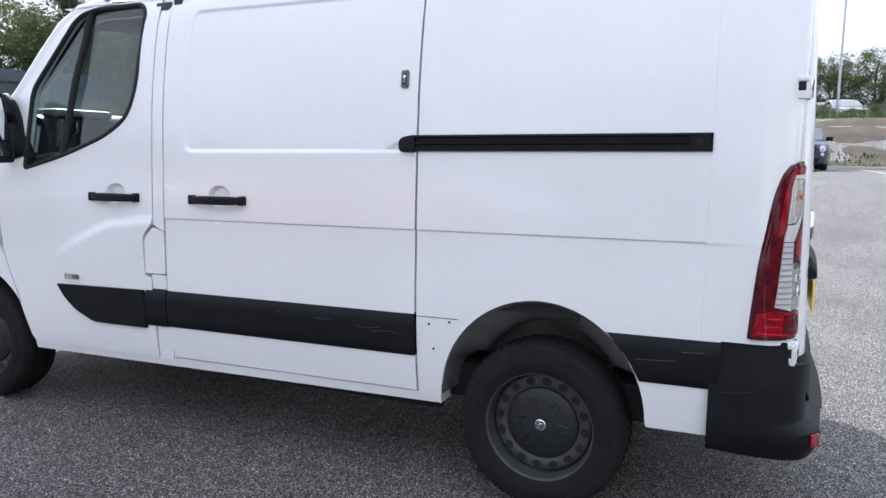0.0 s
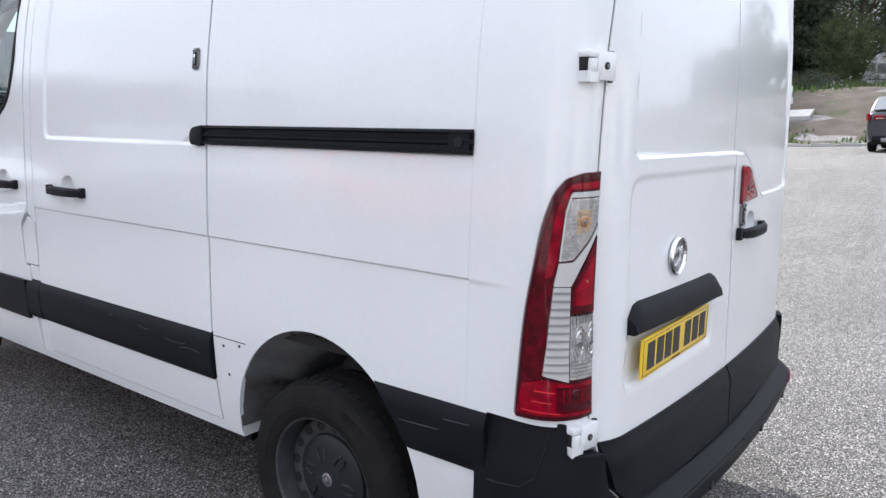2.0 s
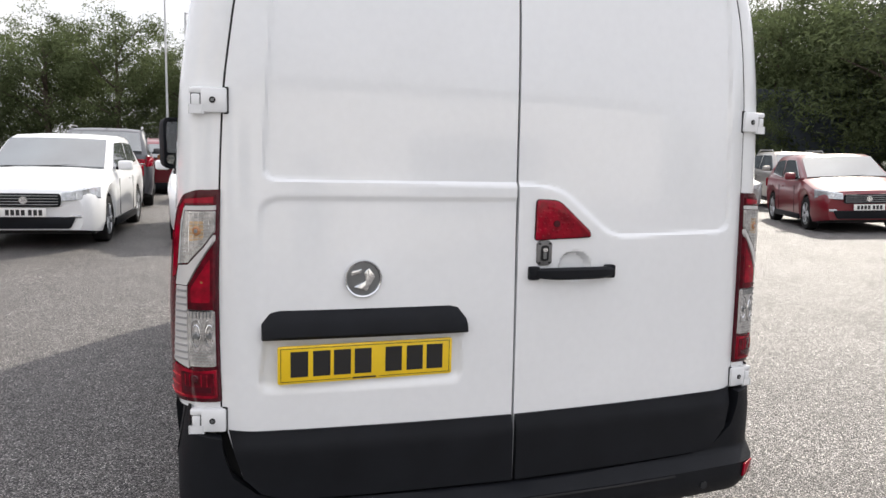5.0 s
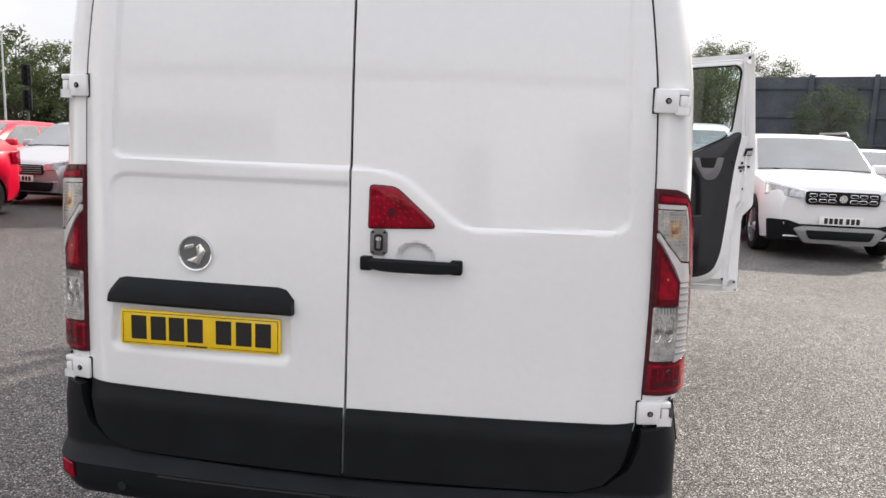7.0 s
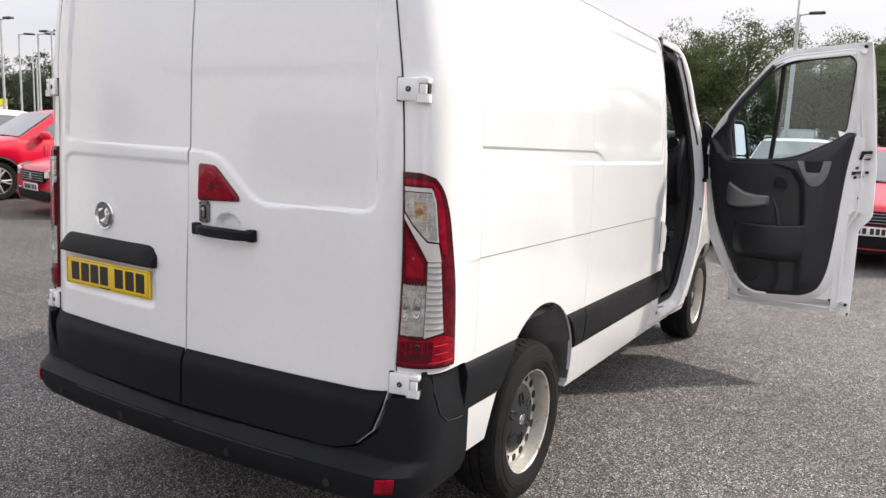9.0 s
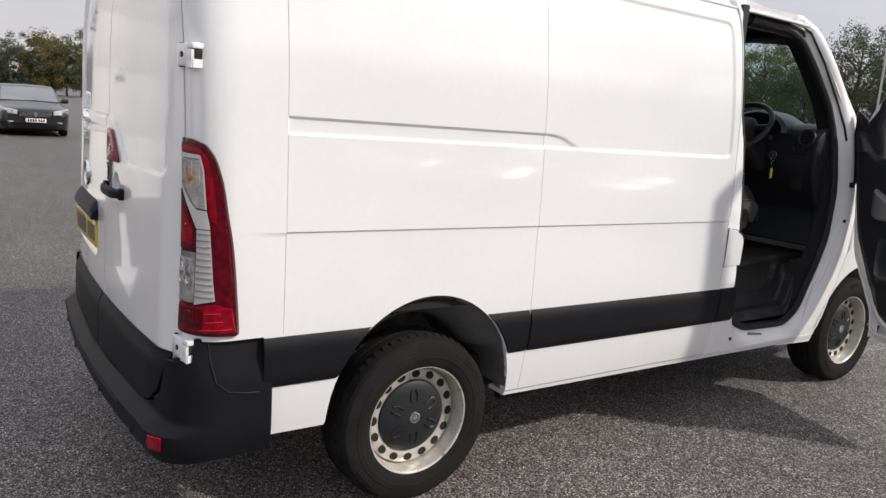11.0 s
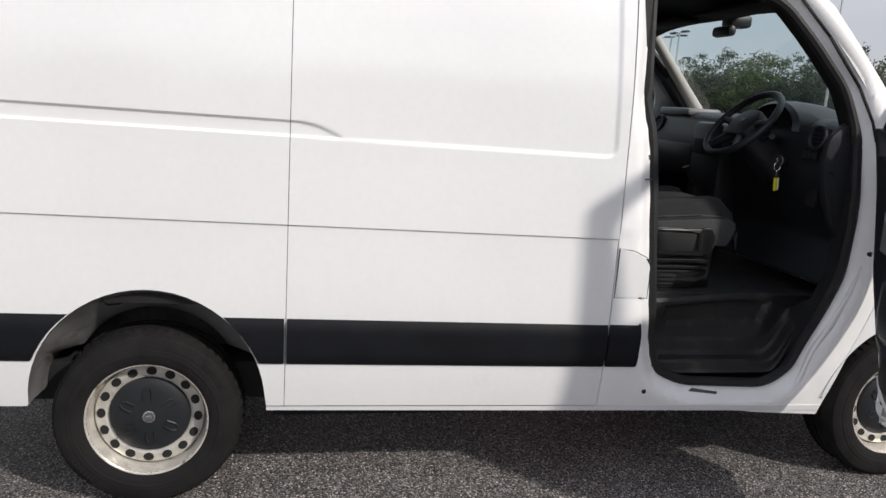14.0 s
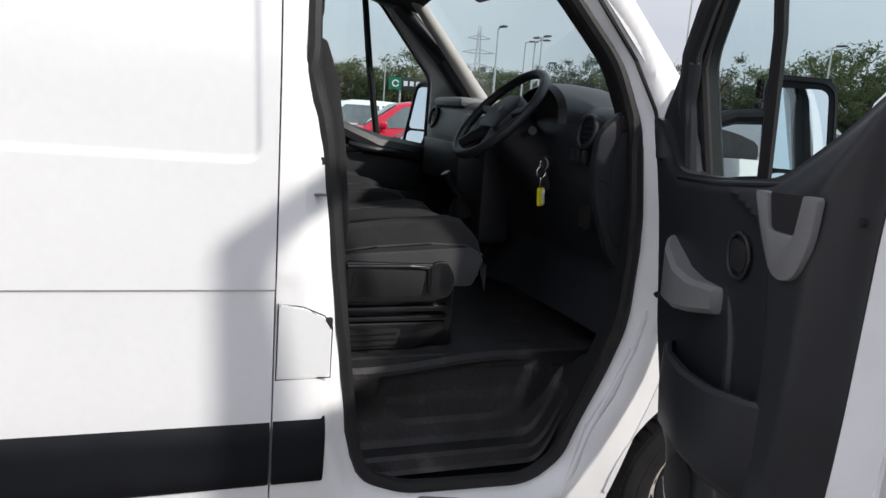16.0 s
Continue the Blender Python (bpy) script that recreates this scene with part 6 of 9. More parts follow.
part("steering_column", tube([(0.43, 3.60, 1.50), (0.44, 3.70, 1.42), (0.45, 3.80, 1.33)], [0.075, 0.085, 0.09], 14), "cab", dash)
for sx in (-1, 1):
    part("column_stalk", tube([(0.43 + sx * 0.05, 3.645, 1.47), (0.43 + sx * 0.13, 3.63, 1.475), (0.43 + sx * 0.19, 3.62, 1.49)], [0.011, 0.010, 0.015], 8), "cab", dash)
part("ignition_barrel", rod((0.60, 3.70, 1.385), (0.625, 3.665, 1.385), 0.026, n=16), "gap", dash)
part("ignition_ring", tube([(0.622 + 0.022 * math.cos(a) * 0.8, 3.668 + 0.022 * math.cos(a) * 0.5, 1.385 + 0.022 * math.sin(a)) for a in np.linspace(0, 6.2832, 16, endpoint=False)], 0.004, 6, closed=True), "dark_chrome", dash)
keys = thing("key_bunch", "car key with a bright yellow fob hanging from the ignition", "key")
part("key", box(0.618, 0.628, 3.655, 3.668, 1.375, 1.397, 0.003), "chrome", keys)
part("key_ring", tube([(0.628, 3.662 + 0.016 * math.cos(a), 1.358 + 0.018 * math.sin(a)) for a in np.linspace(0, 6.2832, 18, endpoint=False)], 0.0018, 6, closed=True), "chrome", keys)
part("key_chain", tube([(0.628, 3.662, 1.340), (0.630, 3.661, 1.325), (0.629, 3.663, 1.308)], 0.0035, 6), "chrome", keys)
fob = part("key_fob", moved(box(-0.005, 0.005, -0.015, 0.015, -0.030, 0.030, 0.003), pose(0.628, 3.668, 1.278, 6, 0, 25)), "fob", keys, "bright yellow plastic fob")
part("fob_tag", moved(box(0.004, 0.007, 0.001, 0.014, -0.024, 0.024, 0.001), pose(0.628, 3.668, 1.278, 6, 0, 25)), "plate_white", fob)

# ---- driver door, standing open ----
HINGE = Matrix.Translation((0.955, 3.935, 0)) @ Matrix.Rotation(radians(76.6), 4, "Z")


def door_skin(depth, flat=False):
    def place(u, v):
        x = half_width(v) - nose(3.935 - u, v) - 0.955 if not flat else 0 * u
        return np.array([HINGE @ Vector((xx - depth, -d, z)) for xx, d, z in zip(np.broadcast_to(x, u.shape), u, v)])
    return place


D_OUT = rounded([(0.30, 0.400), (1.098, 0.438), (1.085, 1.000), (1.155, 1.085), (1.145, 1.40), (1.072, 2.165), (0.60, 2.135), (0.48, 2.085), (0.31, 1.90), (0.10, 1.64), (0.040, 1.46), (0.048, 1.18), (0.095, 0.85), (0.285, 0.54)],
                [0.02, 0.02, 0.02, 0.03, 0.05, 0.02, 0.06, 0.06, 0.06, 0.08, 0.06, 0.1, 0.08, 0.05])
D_WIN = rounded([(0.262, 1.345), (0.225, 1.70), (0.39, 1.935), (0.525, 2.040), (0.68, 2.075), (0.962, 2.092), (1.003, 2.05), (0.970, 1.62), (0.915, 1.562), (0.70, 1.45)],
                [0.02, 0.05, 0.05, 0.05, 0.06, 0.03, 0.03, 0.06, 0.06, 0.06])
driver_door = tagged(new("driver_door"), "open white front door with black inner trim")
driver_door.parent = van
bm = bmesh.new()
for half in halves(D_OUT, D_WIN, 0.60):
    skin(half, spread(0.03, 1.12, 0.04), spread(0.45, 2.1, 0.04), door_skin(0.0), None, bm)
bmesh.ops.remove_doubles(bm, verts=bm.verts, dist=0.0006)
part("outer_skin", bm, "white", driver_door)


def inset(poly, d):
    """The polygon moved inwards by d."""
    k = len(poly)
    area = sum(poly[i - 1][0] * poly[i][1] - poly[i][0] * poly[i - 1][1] for i in range(k))
    sg = 1 if area > 0 else -1
    out = []
    for i in range(k):
        a, b, c = (Vector(poly[j % k]) for j in (i - 1, i, i + 1))
        n0, n1 = (Vector((-(q - p).y, (q - p).x)).normalized() * sg for p, q in ((a, b), (b, c)))
        m = (n0 + n1).normalized()
        out.append(tuple(b + m * d / max(0.5, m.dot(n0))))
    return out


# the folded edge of the door: flange, then the jamb face
bm = bmesh.new()
rows = []


def door_inset(d):
    """Deeper below the window, where the lock sits."""
    if d < 0.02:
        return inset(D_OUT, d)
    return [tuple(Vector(p).lerp(Vector(q), float(1 - smooth((q[1] - 1.55) / 0.20)))) for p, q in zip(inset(D_OUT, d), inset(D_OUT, d + 0.026))]


for d, depth in ((0.0, 0.0), (-0.001, 0.006), (0.0, 0.012), (0.030, 0.014), (0.036, 0.018), (0.066, 0.069), (0.072, 0.075)):
    rows.append([bm.verts.new(door_skin(depth)(np.array([u]), np.array([v]))[0]) for u, v in door_inset(d)])
for A, B in zip(rows, rows[1:]):
    for i in range(len(A)):
        bm.faces.new((A[i], A[(i + 1) % len(A)], B[(i + 1) % len(A)], B[i]))
part("door_edge", bm, "white_inner", driver_door)
bm = bmesh.new()
for half in halves(door_inset(0.072), D_WIN, 0.60):
    skin(half, spread(0.04, 1.10, 0.03), spread(0.45, 2.1, 0.03), door_skin(0.075), None, bm)
bmesh.ops.remove_doubles(bm, verts=bm.verts, dist=0.0006)
part("inner_frame", bm, "white_inner", driver_door, "white painted inner door frame")
bm = bmesh.new()
rows = [[bm.verts.new(door_skin(depth)(np.array([u]), np.array([v]))[0]) for u, v in D_WIN] for depth in (0.077, 0.070, 0.004)]
for A, B in zip(rows, rows[1:]):
    for i in range(len(A)):
        bm.faces.new((A[i], A[(i + 1) % len(A)], B[(i + 1) % len(A)], B[i]))
part("window_reveal", bm, "gap", driver_door)


def inner_at(d, z, w):
    """On the inside of the door, w towards the cab."""
    x = float(half_width(z)) - float(nose(3.935 - d, z)) - 0.955 - 0.075 - w
    return HINGE @ Vector((x, -d, z))


part("window_pane", skin(D_WIN, [], [], door_skin(0.028)), "pane", driver_door, "tinted side window glass").visible_shadow = False
part("window_seal", tube([inner_at(u, v, -0.030)[:] for u, v in D_WIN], 0.015, 8, closed=True), "gap", driver_door)
part("window_trim", tube([inner_at(d, z, 0.004)[:] for d, z in ((0.25, 1.40), (0.215, 1.60), (0.245, 1.72), (0.315, 1.815), (0.415, 1.93), (0.51, 2.035))], [0.026, 0.026, 0.025, 0.024, 0.022, 0.016], 10), "cab", driver_door)
part("trim_post", tube([inner_at(0.575, 1.17, 0.050)[:], inner_at(0.615, 1.08, 0.060)[:], inner_at(0.640, 0.95, 0.062)[:]], [0.012, 0.017, 0.018], 10), "cab", driver_door)
part("trim_screw", slab([(0.985 + 0.008 * math.cos(a), 1.40 + 0.008 * math.sin(a)) for a in np.linspace(0, 6.2832, 13)[:-1]], lambda u, v, w: inner_at(u, v, 0.060 + w), 0.006), "gap", driver_door)
part("window_divider", tube([inner_at(0.558, 2.05, -0.04)[:], inner_at(0.532, 1.75, -0.04)[:], inner_at(0.496, 1.39, -0.04)[:]], 0.016, 8), "gap", driver_door)
part("edge_seal", tube([inner_at(u, v, -0.012)[:] for u, v in rounded([(0.335, 0.455), (1.035, 0.48), (1.025, 1.02), (1.085, 1.11), (1.08, 1.4), (1.018, 2.12), (0.61, 2.095), (0.50, 2.05), (0.345, 1.87), (0.145, 1.62), (0.085, 1.45), (0.092, 1.18), (0.14, 0.87), (0.32, 0.56)], 0.05)], 0.007, 6, closed=True), "white_inner", driver_door)
TRIM = rounded([(0.105, 1.56), (0.16, 1.55), (0.25, 1.42), (0.47, 1.425), (0.70, 1.445), (0.90, 1.555), (0.992, 1.618), (1.034, 1.614), (1.032, 1.56), (1.008, 1.40), (0.992, 1.18), (0.980, 0.95), (0.962, 0.72), (0.920, 0.592), (0.83, 0.537), (0.50, 0.502), (0.385, 0.57), (0.277, 0.79), (0.182, 0.985), (0.135, 1.2)],
               [0.02, 0.02, 0.05, 0.05, 0.06, 0.06, 0.03, 0.02, 0.04, 0.1, 0.1, 0.1, 0.08, 0.05, 0.06, 0.06, 0.05, 0.05, 0.06, 0.06])


def trim_place(u, v):
    d = inside(TRIM, u, v)
    w = 0.046 + 0.016 * smooth(d / 0.035)
    ridge = np.interp(v, [0.50, 0.95, 1.15, 1.28, 1.36, 1.41, 1.45], [0.80, 0.79, 0.78, 0.76, 0.70, 0.52, 0.16])
    w = w + 0.036 * smooth((u - ridge + 0.03) / 0.05) * smooth((d - 0.005) / 0.10) - 0.012 * smooth((0.20 - np.hypot(u - 0.48, v - 0.65)) / 0.05)
    return np.array([inner_at(a, b, c) for a, b, c in zip(u, v, w)])


trim = part("door_trim", skin(TRIM, spread(0.08, 1.03, 0.010), spread(0.5, 1.61, 0.010), trim_place, tuple(HINGE.to_3x3() @ Vector((0.06, 0, 0)))), "cab", driver_door, "black moulded door trim")
# the white pressing that rises to meet the trim along its rear and lower edge
lip = [p for p in inset(TRIM, -0.002) if (p[0] > 0.93 and p[1] < 1.59) or (p[1] < 0.75 and p[0] > 0.33)]
lip_out = [q for p, q in zip(inset(TRIM, -0.002), inset(TRIM, -0.050)) if p in lip]
lip_in = [q for p, q in zip(inset(TRIM, -0.002), inset(TRIM, 0.012)) if p in lip]
bm = bmesh.new()
rows = [[bm.verts.new(inner_at(o[0] * (1 - k) + n[0] * k, o[1] * (1 - k) + n[1] * k, w)) for o, n in zip(lip_out, lip)] for k, w in ((0, -0.006), (0.25, 0.006), (0.80, 0.037), (1, 0.043))]
rows.append([bm.verts.new(inner_at(d, z, 0.041)) for d, z in lip_in])
for A, B in zip(rows, rows[1:]):
    for i in range(len(A) - 1):
        bm.faces.new((A[i], A[i + 1], B[i + 1], B[i]))
part("jamb_return", bm, "white_inner", driver_door)
part("trim_ledge", tube([inner_at(d, z, 0.052)[:] for d, z in ((0.26, 1.405), (0.47, 1.414), (0.70, 1.432), (0.97, 1.446))], 0.007, 8), "cab", trim)
part("pull_plate", slab(rounded([(0.722, 1.424), (0.762, 1.425), (0.784, 1.352), (0.868, 1.353), (0.884, 1.430), (0.930, 1.432), (0.918, 1.345), (0.880, 1.270), (0.812, 1.262), (0.760, 1.340)], [0.012, 0.006, 0.012, 0.012, 0.006, 0.012, 0.03, 0.04, 0.04, 0.03]), lambda u, v, w: inner_at(u, v, 0.096 + w), 0.014, bevel=0.003), "cab_grey", trim, "grey door pull surround")
part("pull_pocket", slab(rounded([(0.784, 1.356), (0.868, 1.357), (0.882, 1.428), (0.766, 1.424)], 0.01), lambda u, v, w: inner_at(u, v, 0.097 + w), 0.004), "gap", trim)
bm = bmesh.new()
rows = []
for d, z0, z1, w in ((0.245, 1.13, 1.215, 0.050), (0.275, 1.100, 1.255, 0.085), (0.31, 1.090, 1.235, 0.105), (0.385, 1.088, 1.195, 0.115), (0.46, 1.098, 1.180, 0.110), (0.540, 1.115, 1.180, 0.085), (0.555, 1.12, 1.178, 0.06)):
    rows.append([bm.verts.new(inner_at(d, z, k)) for z, k in ((z0, 0.03), (z0, w - 0.012), (z0 + 0.012, w), (z1 - 0.012, w), (z1, w - 0.012), (z1, 0.03))])
for A, B in zip(rows, rows[1:]):
    for i in range(6):
        bm.faces.new((A[i], A[(i + 1) % 6], B[(i + 1) % 6], B[i]))
bm.faces.new(rows[0])
bm.faces.new(rows[-1])
part("pull_grip", bm, "cab_grey", trim, "grey plastic door pull")
part("release_lever", slab(rounded([(0.575, 1.235), (0.645, 1.235), (0.645, 1.300), (0.575, 1.305)], 0.025), lambda u, v, w: inner_at(u, v, 0.062 + w), 0.008, bevel=0.003), "gap", trim)
part("release_ring", tube([inner_at(0.612 + 0.045 * math.cos(a), 1.268 + 0.050 * math.sin(a), 0.068)[:] for a in np.linspace(0, 6.2832, 24, endpoint=False)], 0.005, 6, closed=True), "cab", trim)
part("switch_panel", slab(rounded([(0.44, 1.32), (0.57, 1.345), (0.58, 1.385), (0.45, 1.368)], 0.012), lambda u, v, w: inner_at(u, v, 0.052 + w), 0.008, bevel=0.003), "cab_soft", trim)
bm = bmesh.new()
rows = []
for d, top, w in ((0.325, 0.985, 0.055), (0.36, 0.992, 0.100), (0.42, 0.985, 0.125), (0.56, 0.985, 0.145), (0.68, 0.992, 0.145), (0.79, 1.005, 0.115), (0.86, 1.018, 0.075)):
    rows.append([bm.verts.new(inner_at(d, z, k)) for z, k in ((0.74, 0.045), (0.77, w - 0.035), (0.80, w - 0.01), (0.88, w), (top - 0.01, w), (top, w - 0.008), (top, w - 0.020), (0.82, w - 0.03))])
for A, B in zip(rows, rows[1:]):
    for i in range(7):
        bm.faces.new((A[i], A[i + 1], B[i + 1], B[i]))
part("door_pocket", bm, "cab", trim, "black door pocket")
part("speaker_grille", slab([(0.46 + 0.075 * math.cos(a), 0.65 + 0.075 * math.sin(a)) for a in np.linspace(0, 6.2832, 25)[:-1]], lambda u, v, w: inner_at(u, v, 0.050 + w), 0.006, bevel=0.002), "cab_soft", trim)
part("check_sleeve", slab(rounded([(0.045, 1.235), (0.075, 1.235), (0.075, 1.265), (0.045, 1.265)], 0.008), lambda u, v, w: inner_at(u, v, -0.01 + w), 0.012), "gap", driver_door)
part("corner_trim", slab(rounded([(0.095, 1.34), (0.262, 1.34), (0.240, 1.60), (0.265, 1.70), (0.245, 1.715), (0.205, 1.66), (0.115, 1.56), (0.095, 1.46)], 0.02), lambda u, v, w: inner_at(u, v, w - 0.004), 0.030, bevel=0.010), "cab", driver_door, "black mirror corner trim")
for d, z in ((1.100, 1.37), (1.075, 0.51), (1.040, 2.135)):
    part("door_plug", slab([(d + 0.010 * math.cos(a), z + 0.010 * math.sin(a)) for a in np.linspace(0, 6.2832, 13)[:-1]], lambda u, v, w: inner_at(u, v, -0.050 + w), 0.010), "gap", driver_door)
# latch edge of the door
def edge_at(a, z, w):
    """On the slanting jamb: a runs from the trim's edge to the flange."""
    d = float(np.interp(z, [0.95, 1.18, 1.40, 1.56], [0.980, 0.992, 1.010, 1.034])) + a
    up = 0.044 - 0.86 * min(a, 0.05) - 1.0 * max(a - 0.05, 0)
    return inner_at(d + 0.7 * w, z, up + 0.7 * w)


latch = part("door_latch", slab(rounded([(0.024, 1.350), (0.034, 1.354), (0.070, 1.362), (0.076, 1.370), (0.070, 1.379), (0.034, 1.372), (0.024, 1.376)], 0.003), edge_at, 0.003), "gap", driver_door, "dark door latch")
part("latch_jaw", slab(rounded([(0.040, 1.361), (0.066, 1.366), (0.066, 1.372), (0.040, 1.367)], 0.002), lambda a, z, w: edge_at(a, z, w + 0.003), 0.003), "dark_chrome", latch)
for a, z in ((0.043, 1.397), (0.043, 1.338), (0.072, 1.346), (0.079, 1.207)):
    part("edge_plug", slab([(a + 0.0075 * math.cos(t), z + 0.0095 * math.sin(t)) for t in np.linspace(0, 6.2832, 15)[:-1]], edge_at, 0.003), "gap", driver_door)
edge_label = part("edge_label", slab([(0.041, 1.447), (0.094, 1.452), (0.094, 1.508), (0.045, 1.503)], edge_at, 0.002), "gap", driver_door, "dark sticker with pale bars")
part("label_patch", slab([(0.060, 1.458), (0.092, 1.461), (0.092, 1.486), (0.060, 1.483)], lambda a, z, w: edge_at(a, z, w + 0.002), 0.0012), "plate_white", edge_label)
for z in (1.464, 1.474):
    part("label_bar", slab([(0.064, z), (0.088, z + 0.002), (0.088, z + 0.006), (0.064, z + 0.004)], lambda a, zz, w: edge_at(a, zz, w + 0.0032), 0.0008), "ink", edge_label)
door_mirror(lambda o, b, z: HINGE @ Vector((0.0 + o, -0.10 - b, z)), driver_door, 0.30, 1.515)

# ---- ground: one sheet, nearly level by the van, rising to a bank ----
M["soil"] = material("bare bank soil", (0.085, 0.066, 0.052), 0.95, vary=0.3, scale=1.2, fine=0.35, fine_scale=30, stain=(0.055, 0.065, 0.028), stain_scale=0.9, stain_at=0.52, bump=0.03)
M["grass_blade"] = material("grass", (0.085, 0.14, 0.03), 0.8, vary=0.3, scale=2, fine=0.2, fine_scale=40, island=True)
M["kerb"] = material("concrete kerb", (0.42, 0.41, 0.39), 0.85, vary=0.12, scale=3, fine=0.1, fine_scale=80, obj=False)
M["bark"] = material("bark", (0.085, 0.065, 0.05), 0.95, vary=0.3, scale=4, fine=0.3, fine_scale=30, bump=0.01)
M["leaf"] = material("leaves", (0.112, 0.138, 0.066), 0.9, spec=0.12, swing=0.28, vary=0.35, scale=0.5, fine=0.2, fine_scale=3, island=True)
M["leaf_warm"] = material("turning leaves", (0.165, 0.142, 0.062), 0.9, spec=0.12, swing=0.28, vary=0.35, scale=0.5, fine=0.2, fine_scale=3, island=True)
M["leaf_dark"] = material("dark needles", (0.088, 0.108, 0.074), 0.9, spec=0.12, swing=0.28, vary=0.3, scale=0.6, fine=0.2, fine_scale=3, island=True)
for kind in ("leaf", "leaf_warm", "leaf_dark"):
    leafy(M[kind])
M["galv"] = material("galvanised steel", (0.52, 0.53, 0.54), 0.45, metal=0.6, vary=0.1)
M["dark_pole"] = material("dark painted steel", (0.05, 0.055, 0.06), 0.5, vary=0.1)
M["sign_green"] = material("green sign", (0.005, 0.16, 0.085), 0.4, vary=0.06)
M["sign_dark"] = material("charcoal sign", (0.03, 0.034, 0.036), 0.45, vary=0.08)
M["sign_maroon"] = material("maroon sign", (0.13, 0.012, 0.022), 0.45, vary=0.08)
M["sign_white"] = material("white sign face", (0.75, 0.75, 0.74), 0.45, vary=0.05)
M["sign_teal"] = material("teal sign", (0.12, 0.45, 0.42), 0.45, vary=0.05)
M["hoarding"] = material("weathered dark hoarding", (0.055, 0.066, 0.078), 0.75, vary=0.35, scale=0.7, fine=0.15, fine_scale=12, stain=(0.10, 0.105, 0.11), stain_scale=1.2, stain_at=0.58)
M["cladding"] = material("white cladding", (0.74, 0.73, 0.72), 0.55, vary=0.05, scale=1.2, stain=(0.60, 0.57, 0.54), stain_scale=1.4, stain_at=0.66)
M["roof_tile"] = material("brown roof tile", (0.15, 0.075, 0.05), 0.8, vary=0.2, scale=2, fine=0.25, fine_scale=14)
M["brick"] = material("brick wall", (0.25, 0.12, 0.08), 0.85, vary=0.2, scale=3, fine=0.2, fine_scale=25)
M["car_glass"] = car_glass()
M["head_lens"] = material("headlamp", (0.50, 0.52, 0.54), 0.10, metal=0.5, coat=1.0, vary=0.3, scale=25, fine=0.2, fine_scale=90)
M["alloy"] = material("alloy wheel", (0.50, 0.51, 0.53), 0.3, metal=0.8, vary=0.1)
M["silver_trim"] = material("silver bumper trim", (0.26, 0.265, 0.27), 0.35, metal=0.4, vary=0.08)


def rise(x, y):
    x, y = np.asarray(x, float), np.asarray(y, float)
    a = 0.10 * smooth((y - 4.5) / 5) * smooth((14 - np.abs(x)) / 5)
    b = smooth((x - 5) / 9) * np.clip(0.425 + 0.02 * x - 0.05 * y, 0, 0.95) * smooth((y + 40) / 20)
    c = 2.35 * smooth((x - 27.3) / 11) * smooth((26 - y) / 14) * smooth((y + 45) / 20)
    d = 0.75 * smooth((y - 19) / 8) * smooth((x + 16) / 6) * smooth((22 - x) / 6)
    return np.maximum(np.maximum(a, b), d) + c


def height(x, y):
    return float(rise(x, y))


def sheet(x_lines, y_lines, lift=0.0):
    bm = bmesh.new()
    X, Y = np.meshgrid(x_lines, y_lines, indexing="ij")
    Z = rise(X, Y) + lift
    grid = [[bm.verts.new((x, y, z)) for x, y, z in zip(*r)] for r in zip(X, Y, Z)]
    for A, B in zip(grid, grid[1:]):
        for i in range(len(A) - 1):
            bm.faces.new((A[i], B[i], B[i + 1], A[i + 1]))
    return bm


far = [-1500, -700, -300, -150, -90]
bm = sheet(far + spread(-60, 4, 4) + spread(5, 40, 1) + [50, 60, 80, 150, 300, 700, 1500], far + spread(-50, 33, 1.5) + [36, 45, 60, 90, 150, 300, 700, 1500])
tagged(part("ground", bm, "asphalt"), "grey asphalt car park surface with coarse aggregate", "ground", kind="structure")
bm = sheet(spread(27.35, 38.6, 0.35), spread(-45, 26, 0.6), 0.03)
rnd = random.Random(4)
for v in bm.verts:
    v.co.z += 0.10 * (noise.noise(v.co * 0.6) + 0.5 * noise.noise(v.co * 1.9)) * float(smooth((v.co.x - 27.3) / 1.0))
tagged(part("bank", bm, "soil"), "bare earth bank with patchy grass beside the car park", "bank", kind="structure")
kerb = thing("kerb", "pale concrete kerb along the foot of the bank", "kerb", kind="structure")
stone = None
for i in range(78):
    y = -45 + i * 0.915
    if stone is None:
        stone = part("kerb_stone", box(27.2, 27.35, 0, 0.905, -0.10, 0.125, 0.015), "kerb", kerb)
        stone.location = (0, y, height(27.2, y))
    else:
        o = new("kerb_stone", stone.data)
        o.parent, o.location = kerb, (0, y, height(27.2, y + 0.45))
bm = bmesh.new()
for i in range(9000):
    x = 27.5 + 3.2 * rnd.random() ** 1.5 if i < 6000 else 36.5 + 3.5 * rnd.random()
    y = rnd.uniform(-25, 24)
    z = height(x, y) + 0.02
    if noise.noise(Vector((x * 0.5, y * 0.5, 0))) < -0.1:
        continue
    a, h, w = rnd.uniform(0, 6.28), rnd.uniform(0.06, 0.22) * (2.2 if i >= 6000 else 1), rnd.uniform(0.02, 0.05)
    d = Vector((math.cos(a) * w, math.sin(a) * w, 0))
    lean = Vector((rnd.uniform(-0.06, 0.06), rnd.uniform(-0.06, 0.06), h))
    p = Vector((x, y, z))
    bm.faces.new([bm.verts.new(q) for q in (p - d, p + d, p + lean)])
tagged(part("grass", bm, "grass_blade"), "rough green grass tufts on the bank", "grass", kind="stuff")
